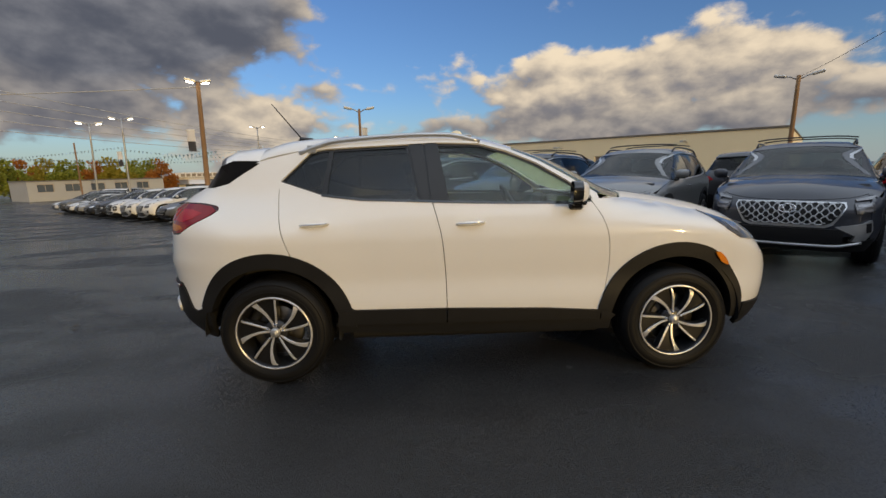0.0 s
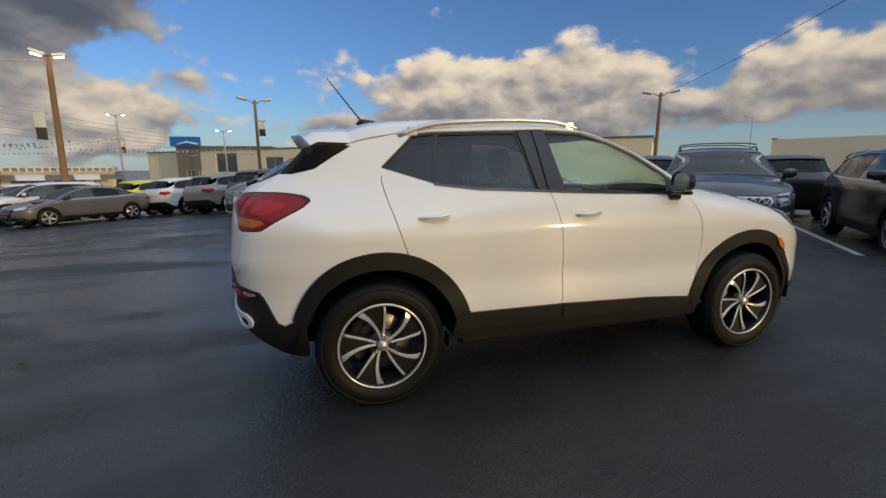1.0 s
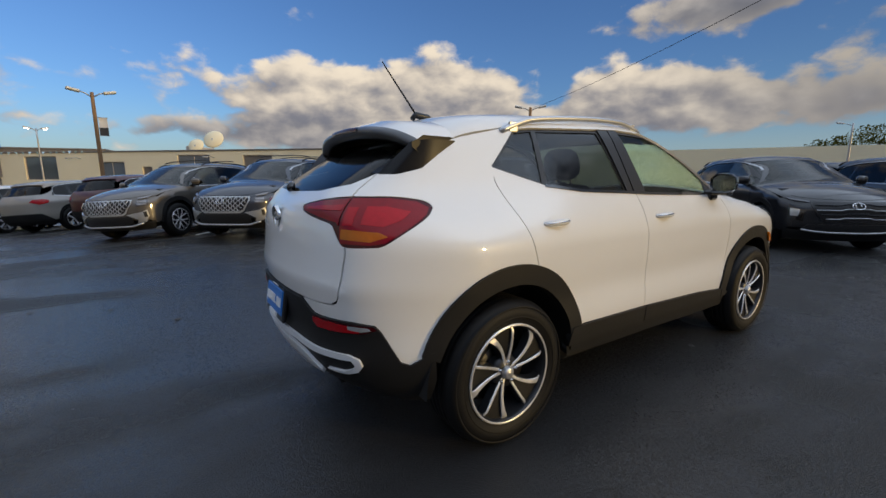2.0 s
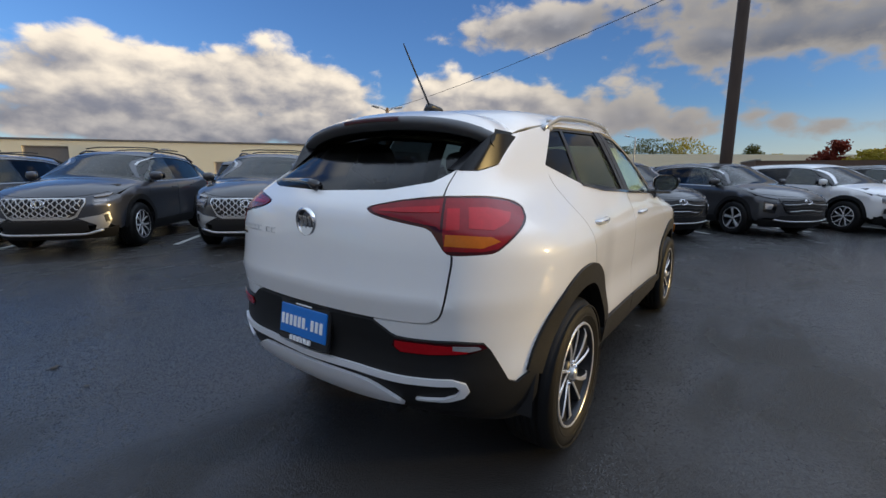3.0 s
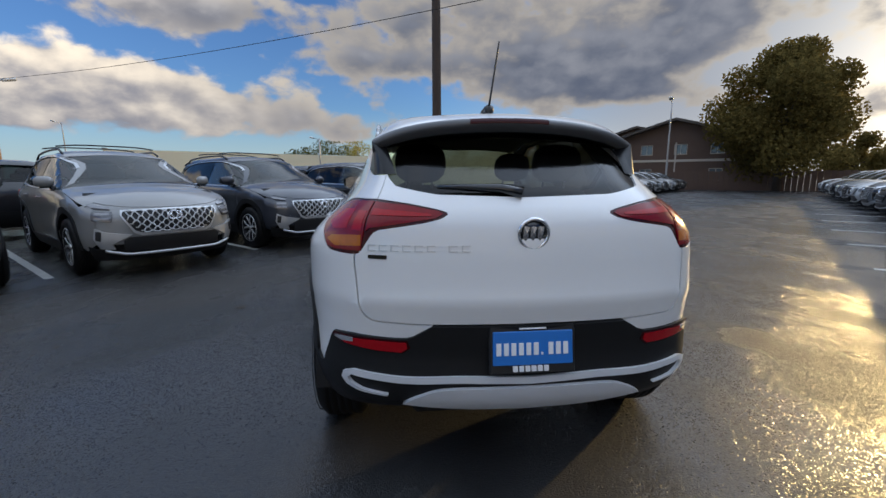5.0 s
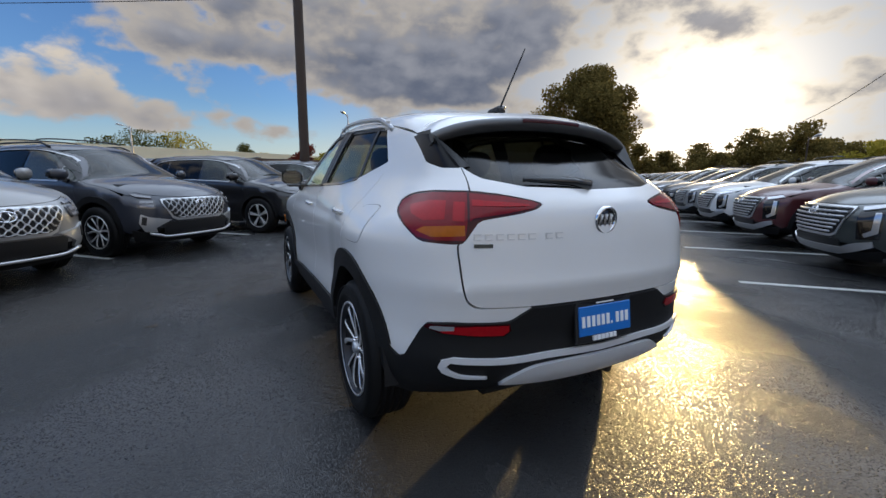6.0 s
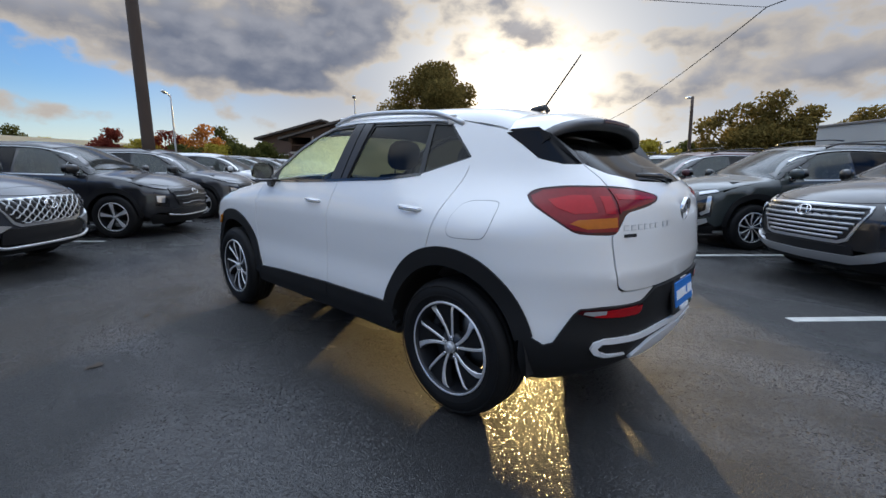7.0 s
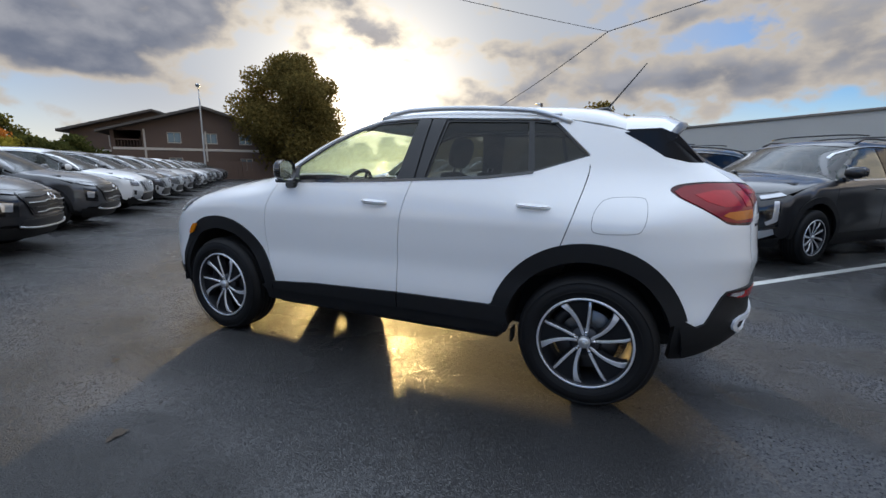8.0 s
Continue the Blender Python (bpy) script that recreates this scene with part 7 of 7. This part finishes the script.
flat_building("grey_box_building", "far grey box building with a blue roof sign", (-18.5, 62), -8, 12, 12, 4.2, "coping", [(1 + 1.5 * k, 2.1 + 1.5 * k, .3, 1.2) for k in range(7)])
sg = thing("roof_sign", "blue sign panel on the roof of a building", "sign", m=pose(-17.5, 61.5, 4.2, 0, 0, -8))
part("panel", Build().box((-1.5, -.1, 0), (2.2, .1, 1.3), .03), "plate", sg)
part("panel_mark", Build().tube([(-.6, -.14, .3), (.6, -.14, .6), (2.0, -.14, .3)], .12, 6), "ink_white", sg)
flat_building("cream_stepped_building", "far cream stepped building in sunlight", (-5, 63), -8, 16, 14, 3.2, "stucco", [(2 + 3 * k, 3.6 + 3 * k, .8, 2.0) for k in range(4)])
flat_building("garage_row", "distant low brown roofed garages", (60, -14), 100, 14, 8, 3.0, "siding", [(2, 4, .6, 2.2), (8, 10, .6, 2.2)])


def gable_house(at, yaw, w, depth, eave, ridge, label, holes, floor2=2.9, recess=(), posts=()):
    """A two-storey house; its gable looks to -y."""
    ob = thing("apartment_house", label, "house", "brown houses", m=pose(at[0], at[1], 0, 0, 0, yaw))
    wl = Build()
    wall_cells(wl, 0, w, 0, eave, 0, .25, list(holes) + list(recess))
    wl.add([(0, 0, eave), (w, 0, eave), (w / 2, 0, ridge - .1), (0, .25, eave), (w, .25, eave), (w / 2, .25, ridge - .1)], [(0, 1, 2), (5, 4, 3), (0, 2, 5, 3), (1, 4, 5, 2)], flat=True)
    part("wall", wl, "siding", ob)
    for x0 in (0, w - .25):
        part("wall", Build().box((x0, .25, 0), (x0 + .25, depth, eave)), "siding", ob)
    part("wall", Build().box((.25, depth - .25, 0), (w - .25, depth, eave)), "siding", ob)
    over = .9
    k = (ridge - eave) / (w / 2)
    for s in (-1, 1):
        xe = w / 2 + s * (w / 2 + over)
        ze = eave - over * k
        v = [(w / 2, -over, ridge), (xe, -over, ze), (xe, depth + over, ze), (w / 2, depth + over, ridge)]
        v += [(x, y, z - .22) for x, y, z in v]
        f = [(0, 1, 2, 3), (7, 6, 5, 4), (0, 4, 5, 1), (1, 5, 6, 2), (2, 6, 7, 3), (3, 7, 4, 0)]
        r = part("roof", Build().add(v, f if s < 0 else [q[::-1] for q in f], flat=True), "roofing", ob)
        for j in range(9):      # shingle courses, one lap over the next
            t0, t1 = j / 9, (j + 1) / 9
            P = lambda t, dz: [(w / 2 + (xe - w / 2) * t, yy, ridge + (ze - ridge) * t + dz) for yy in (-over, depth + over)]
            a, c = P(t0, .012), P(t1, .05)
            e = P(t1, .004)
            part("shingle_course", Build().add([a[0], c[0], c[1], a[1], e[0], e[1]], [(0, 1, 2, 3) if s < 0 else (3, 2, 1, 0), (1, 4, 5, 2) if s < 0 else (2, 5, 4, 1)], flat=True), "roofing", r)
    part("floor_band", Build().box((-.02, -.05, floor2 - .12), (w + .02, -.003, floor2 + .12), .01), "house_trim", ob)
    for h in holes:
        opening(ob, h, .08)
    for x in posts:
        part("corner_board", Build().box((x, -.07, 0), (x + .16, -.003, eave - .02), .01), "house_trim", ob)
    for x in (0.02, w * .5, w - .16):
        part("corner_board", Build().box((x, -.06, 0), (x + .14, -.003, eave - .02), .01), "house_trim" if x == w * .5 else "siding", ob)
    return ob


UA = math.degrees(ROW)


def facing(s, d):
    p = lot(s, d)
    return (p.x, p.y)


h1 = gable_house(facing(47, 14.2), UA - 90, 15.8, 16, 4.75, 7.1, "brown two-storey apartment house with shingle gable roof", [(4.6, 5.8, 3.5, 4.55), (7.8, 9.0, 3.5, 4.55), (11.0, 12.2, 3.5, 4.55), (4.6, 5.8, .9, 2.1), (11.0, 12.2, .9, 2.1)],
                 recess=[(.3, 2.5, 2.95, 4.6)], posts=(2.65,))
h2 = gable_house(facing(56.5, 20.2), UA - 90, 15.8, 14, 5.26, 7.57, "brown two-storey apartment house with wide shingle roof", [(3.4, 4.5, 3.4, 4.6), (8.4, 9.6, 3.6, 4.7), (11.6, 12.6, 3.6, 4.7)])
rail_b = Build()
for k in range(9):
    rail_b.box((.32 + .25 * k, -.05, 2.95), (.37 + .25 * k, .0, 3.75), 0)
part("balcony_rail", rail_b.box((.3, -.07, 3.7), (2.5, .01, 3.78), .01), "siding", h1)
bal = Build()
for k in range(14):
    bal.box((6.4 + .25 * k, -1.25, 2.9), (6.47 + .25 * k, -1.2, 3.75), 0)
bal.box((6.3, -1.3, 3.72), (9.9, -1.16, 3.82), .01).box((6.3, -1.3, 2.72), (9.9, -.01, 2.9), .01)
part("balcony", bal, "siding", h2)
fence = thing("board_fence", "brown board fence at the end of the lot", "fence")
for k in range(60):
    p = lot(46.0, -14 + .42 * k)
    part("fence_board", Build().box((-.2, -.02, 0), (.2, .02, 1.75 + .03 * (k % 3)), .01), "siding", fence, "", pose(p.x, p.y, 0, 0, 0, UA + 90))

# ---------------------------------------------------------------- poles, lamps, cables


def tapered(b, x, y, h, r0, r1, lean=(0, 0), n=10, slot=0):
    z0 = ground_z(x, y)
    pts = [(x + lean[0] * t, y + lean[1] * t, z0 + (h - z0) * t) for t in np.linspace(0, 1, 7)]
    b.tube(pts, [r0 + (r1 - r0) * t for t in np.linspace(0, 1, 7)], n, slot)
    return pts[-1]


def light_pole(name, label, x, y, h, r0, r1, mat, heads=2, yaw=0.0, lean=(0, 0), arm=.75, lit=False):
    ob = thing(name, label, "pole", "lot poles")
    b = Build()
    tapered(b, x, y, h, r0, r1, lean)
    part("pole", b, mat, ob)
    part("pole_base", Build().tube([(x, y, ground_z(x, y)), (x, y, ground_z(x, y) + .12)], r0 * 1.5, 10), "steel", ob)
    tx, ty = x + lean[0], y + lean[1]
    for k in range(heads):
        a = radians(yaw + (180 * k if heads == 2 else 0))
        ca, sa = math.cos(a), math.sin(a)
        arm_o = part("lamp_arm", Build().tube([(tx, ty, h - .25), (tx + ca * arm * .6, ty + sa * arm * .6, h - .05), (tx + ca * arm, ty + sa * arm, h)], .035, 6), "steel", ob)
        hd = Build().box((-.05, -.16, -.07), (.5, .16, .07), .04, turn=Matrix.Translation((tx + ca * arm, ty + sa * arm, h)) @ Matrix.Rotation(a, 4, "Z") @ Matrix.Rotation(radians(-12), 4, "Y"))
        head = part("lamp_head", hd, "lamp_head", arm_o)
        if lit:
            turn = Matrix.Translation((tx + ca * arm, ty + sa * arm, h)) @ Matrix.Rotation(a, 4, "Z") @ Matrix.Rotation(radians(-12), 4, "Y")
            part("lamp_glass", Build().box((.05, -.10, -.13), (.40, .10, -.075), .03, turn=turn), "lamp_lit", arm_o, "bright lit lamp glass")
    return ob


def banner(x, y, z, h, yaw, owner_mats=("flag_white", "flag")):
    ob = thing("pole_banner", "narrow hanging pole banner, white over dark", "banner", "pole banners", m=pose(x, y, z, 0, 0, yaw))
    for k, (mname, z0, z1) in enumerate(((owner_mats[0], h * .45, h), (owner_mats[1], 0, h * .45))):
        b = Build()
        nx, nz = 5, 6
        v = [(.12 + .36 * i / nx, .05 * math.sin(3 * i / nx + k), z0 + (z1 - z0) * j / nz) for j in range(nz + 1) for i in range(nx + 1)]
        v += [(px, py + .012, pz) for px, py, pz in v]
        o = (nx + 1) * (nz + 1)
        f = [(j * (nx + 1) + i, j * (nx + 1) + i + 1, (j + 1) * (nx + 1) + i + 1, (j + 1) * (nx + 1) + i) for j in range(nz) for i in range(nx)]
        b.add(v, f + [tuple(q + o for q in t[::-1]) for t in f])
        part("cloth", b, mname, ob)
    part("bracket", Build().tube([(0, 0, h), (.5, 0, h)], .015, 6).tube([(0, 0, 0), (.5, 0, 0)], .015, 6), "steel", ob)


light_pole("utility_pole", "tall weathered wooden pole with lamps and a banner", -11.95, 19.75, 6.0, .14, .10, "wood_pole", 2, 30, (.12, .05), .12, True)
banner(-12.1, 19.7, 2.55, 1.1, 200)
light_pole("light_pole", "slim steel light pole with two bright heads", -25.9, 34.4, 6.1, .09, .06, "steel", 2, 20, (.2, 0), .4, True)
banner(-25.9, 34.4, 2.2, 1.2, 200)
light_pole("light_pole", "slim steel light pole with two bright heads", -27.6, 33.0, 5.6, .09, .06, "steel", 2, 40, (.25, 0), .4, True)
light_pole("light_pole", "slim steel light pole with two bright heads", -20.5, 50.1, 6.85, .09, .06, "steel", 2, 10, (0, 0), .4, True)
banner(-20.5, 50.1, 3.0, 1.4, 10)
light_pole("light_pole", "slim steel light pole with two bright heads", -11.1, 53.1, 5.7, .09, .06, "steel", 2, 10, (0, 0), .4, True)
light_pole("utility_pole", "weathered wooden pole with two lamp heads", -4.65, 26.0, 5.4, .11, .08, "wood_pole", 2, 10, (0, 0), .5)
banner(-4.65, 26.0, 3.3, .9, 10)
light_pole("utility_pole", "sunlit wooden pole with two lamp heads", 20.05, 20.2, 6.0, .13, .10, "wood_pole", 2, -40, (.05, 0), .6)
light_pole("street_lamp", "thin grey lamp post with one head", 52.9, 10.4, 6.1, .12, .07, "steel", 1, 120)
light_pole("street_lamp", "thin grey lamp post with one head", 38.4, -9.15, 6.95, .09, .055, "steel", 1, 140)
light_pole("street_lamp", "thin grey lamp post with one head", 33.6, -23.85, 7.95, .09, .055, "steel", 1, 140)
light_pole("utility_pole", "grey wooden pole carrying cables beside the lot", 4.75, -29.3, 6.0, .13, .09, "dark_pole", 1, -60, (.25, 0), .5)
light_pole("street_lamp", "thin dark lamp post far across the lot", 16.5, -44.0, 5.0, .08, .05, "dark_pole", 1, 150)
light_pole("street_lamp", "thin dark lamp post far across the lot", 11.5, -46.0, 4.2, .08, .05, "dark_pole", 1, 150)
light_pole("utility_pole", "thin grey pole far behind the low building", 64, 48, 9.0, .10, .06, "steel", 1, 150)
light_pole("utility_pole", "grey pole far off between trees", -40.5, 48.0, 5.2, .10, .08, "wood_pole", 0)
big = thing("tall_brown_pole", "tall thick brown pole standing behind the parked cars", "pole", "lot poles")
bb = Build()
tapered(bb, 10.95, -.82, 12.6, .155, .125, (.0, .05), 14)
part("pole", bb, "dark_pole", big)
part("pole_base", Build().tube([(10.95, -.82, 0), (10.95, -.82, .5)], .22, 14), "stucco_pale", big)


def cable(name, a, b, sag, r=.018, label="thin dark overhead cable", mat="cable"):
    p = [(Vector(a).lerp(Vector(b), t) - Vector((0, 0, sag * 4 * t * (1 - t)))) for t in np.linspace(0, 1, 25)]
    return tagged(part(name, Build().tube([tuple(q) for q in p], r, 5), mat), label, "cable", "overhead cables")


cable("overhead_cable", (-11.85, 19.8, 5.75), (-48, 12, 4.9), .5, .022, "thin pale sunlit overhead cable", "cable_pale")
cable("overhead_cable", (-.15, -15.6, 6.5), (20.1, 20.2, 5.9), .7, .010)
cable("overhead_cable", (-.15, -15.6, 6.5), (-22, -10, 10.5), .3)
cable("overhead_cable", (-.15, -15.6, 6.5), (14.0, -37.0, 5.6), .4)
for k in range(5):
    cable("overhead_cable", (-37.0, 27.0 - k, 9.0 - .85 * k), (-18.4, 69.3, 5.9 - .4 * k), .5, .028, "thin pale sunlit overhead cable", "cable_pale")
pen = Build()
random.seed(11)
for a, b2 in (((-26, 34.4, 3.6), (-6, 36, 3.0)), ((-50, 30, 3.1), (-20, 50, 3.2)), ((-26, 34.4, 3.8), (-60, 36, 2.8)), ((-20, 50, 4.6), (-34, 38, 2.6)), ((-36, 32, 3.3), (-14, 26, 2.9))):
    A_, B_ = Vector(a), Vector(b2)
    n = int((B_ - A_).length / .32)
    for i in range(n):
        t = i / n
        q = A_.lerp(B_, t) - Vector((0, 0, 2.2 * t * (1 - t)))
        w = random.uniform(-.1, .1)
        pen.add([q + Vector((-.08, 0, 0)), q + Vector((.08, 0, 0)), q + Vector((w * .6, random.uniform(-.1, .1), -.19)), q + Vector((0, .01, -.02))], [(0, 1, 2), (0, 2, 3)], flat=True)
tagged(part("pennant_strings", pen, "foil"), "strings of small shiny blue foil pennants", "pennants", kind="stuff")

# ---------------------------------------------------------------- trees


def tree(x, y, h, r, leaf, label, seed=0, trunk=.35, n=3200, size=.32, low=.28, squash=1.0, full=0):
    """A tapered trunk with limbs, and a crown of many leaves in loose clumps."""
    rnd = random.Random(seed)
    gz = ground_z(x, y)
    ob = thing("tree", label, "tree", "trees", m=pose(x, y, gz))
    h = h - gz
    t = Build()
    tr = h * .022 + .06
    t.tube([(rnd.uniform(-.1, .1) * k, rnd.uniform(-.1, .1) * k, h * .75 * k / 5) for k in range(6)], [tr * (1 - k / 6.5) for k in range(6)], 8)
    tips = []
    for k in range(11):
        a = 2.4 * k + rnd.uniform(-.3, .3)
        z0 = h * (low + .42 * k / 11)
        zr = z0 + h * rnd.uniform(.08, .24)
        # the crown is widest a little above its middle
        e = (zr / h - low) / (1 - low)
        reach = r * (.35 + .75 * math.sin(min(1, max(.08, e)) * math.pi) ** .7) * rnd.uniform(.65, 1.05)
        tip = (math.cos(a) * reach * .8, math.sin(a) * reach * .8, min(zr, h * .93))
        t.tube([(0, 0, z0), (tip[0] * .5, tip[1] * .5, z0 + (tip[2] - z0) * .4), tip], [tr * .45, tr * .3, .03], 5)
        tips.append(tip)
    part("trunk", t, "bark", ob)
    cl = [(q, r * rnd.uniform(.30, .46)) for q in tips] + [((rnd.uniform(-.3, .3) * r, rnd.uniform(-.3, .3) * r, h * z), r * rnd.uniform(.32, .45)) for z in (.55, .7, .82, .9)]
    cl += [((math.cos(a) * r * rnd.uniform(.5, .9), math.sin(a) * r * rnd.uniform(.5, .9), h * rnd.uniform(low + .1, .8)), r * rnd.uniform(.2, .3)) for a in np.linspace(0, 6.1, 9)]
    for k in range(full):
        a, e = 2.39996 * k, (k + .5) / full
        wide = math.sin(math.pi * (.15 + .8 * e)) ** .6 * r * rnd.uniform(.35, .75)
        cl.append(((math.cos(a) * wide, math.sin(a) * wide, h * (low + .12 + (.80 - low) * e)), r * rnd.uniform(.24, .34)))
    c = Build()
    wsum = sum(q[1] ** 2 for q in cl)
    for p, cr in cl:
        for _ in range(int(n * cr * cr / wsum)):
            d = Vector((rnd.gauss(0, 1), rnd.gauss(0, 1), rnd.gauss(0, 1))).normalized() * cr * rnd.uniform(.35, 1.08)
            q = Vector(p) + Vector((d.x, d.y, d.z * .8 * squash))
            if q.z > h:
                q.z = h - rnd.uniform(0, .5)
            if q.z < .1:
                q.z = .15
            u = Vector((rnd.gauss(0, 1), rnd.gauss(0, 1), rnd.gauss(0, 1))).normalized()
            w = u.orthogonal().normalized()
            s = size * rnd.uniform(.6, 1.4)
            c.add([q + u * s, q + w * s * .55, q - u * s * .9, q - w * s * .55], [(0, 1, 2, 3)])
    part("crown", c, leaf, ob)
    return ob


def polar(az, dist, eye=(-2.0, 0.5)):
    return eye[0] + dist * math.cos(radians(az)), eye[1] + dist * math.sin(radians(az))


tree(31.4, -32.9, 12.5, 5.4, "leaf_olive", "large full olive-green tree against the low sun", 1, n=46000, size=.15, low=.10, full=26)
for az, dist, top, r, leaf, sd in ((-59.6, 66, 4.6, 2.4, "leaf_olive", 2), (-62.3, 72, 7.9, 3.2, "leaf_olive", 3), (-66.2, 70, 8.6, 3.6, "leaf_olive", 4), (-70, 64, 5.4, 3.2, "leaf_olive", 5), (-73, 60, 5.2, 3.2, "leaf_yellow", 6),
                                   (-54.5, 68, 5.0, 2.6, "leaf_olive", 7), (-76.5, 62, 5.0, 3, "leaf_green", 9),
                                   (-51.0, 66, 6.0, 3.4, "leaf_olive", 8), (-57.2, 74, 6.4, 3.8, "leaf_olive", 10), (-64.2, 76, 7.0, 3.8, "leaf_olive", 16), (-68.0, 74, 6.6, 3.6, "leaf_olive", 17)):
    tree(*polar(az, dist, (-2.8, 2.2)), top, r, leaf, "autumn tree standing behind the parked cars", sd, n=5000, size=.2, low=.08)
for az, dist, top, r, sd in ((-81.2, 42, 6.8, 2.8, 11), (-84.0, 42, 7.4, 3.0, 12), (-86.6, 43, 6.2, 2.3, 13), (-91, 48, 6.4, 2.6, 14), (-94.5, 50, 5.8, 2.3, 15)):
    tree(*polar(az, dist, (-2.5, 2.4)), top, r, "leaf_olive", "rounded olive-green tree behind a low building", sd, n=6000, size=.15, low=.15)
for az, dist, top, r, leaf, sd in ((9, 78, 7.6, 5.0, "leaf_green", 21), (5.5, 80, 7.8, 4.4, "leaf_yellow", 22), (12.5, 80, 6.6, 3.4, "leaf_green", 23), (-1, 76, 6.2, 2.6, "leaf_green", 24), (-4.0, 74, 4.6, 2.4, "leaf_yellow", 25),
                                   (-8.0, 62, 5.4, 2.3, "leaf_red", 26), (-10.4, 60, 4.2, 3.0, "leaf_yellow", 27), (-12.2, 66, 5.0, 2.2, "leaf_orange", 28), (-14.2, 64, 5.6, 2.6, "leaf_red", 29),
                                   (-16.8, 62, 6.4, 3.0, "leaf_orange", 30), (-19.3, 66, 6.6, 2.4, "leaf_green", 31), (-15.0, 56, 3.6, 2.6, "leaf_green", 32), (-18.0, 54, 3.7, 2.6, "leaf_yellow", 33), (-20.5, 54, 3.8, 2.6, "leaf_green", 34),
                                   (-22.8, 56, 4.2, 2.6, "leaf_green", 35), (16, 82, 4.4, 2.4, "leaf_green", 36)):
    tree(*polar(az, dist), top, r, leaf, "autumn tree or tall shrub beyond the parked cars", sd, n=4200, low=.06, size=.17)
random.seed(5)
for k in range(15):
    az = 121 + 1.35 * k
    tree(*polar(az, 92 + 6 * (k % 3), (-.5, -3.3)), 3.6 + 1.0 * random.random() + (.5 if k in (6, 7) else 0), 2.6, ("leaf_orange", "leaf_lime", "leaf_lime", "leaf_yellow")[k % 4], "far autumn tree behind the rows of cars", 50 + k, n=1500, size=.26, low=.05)
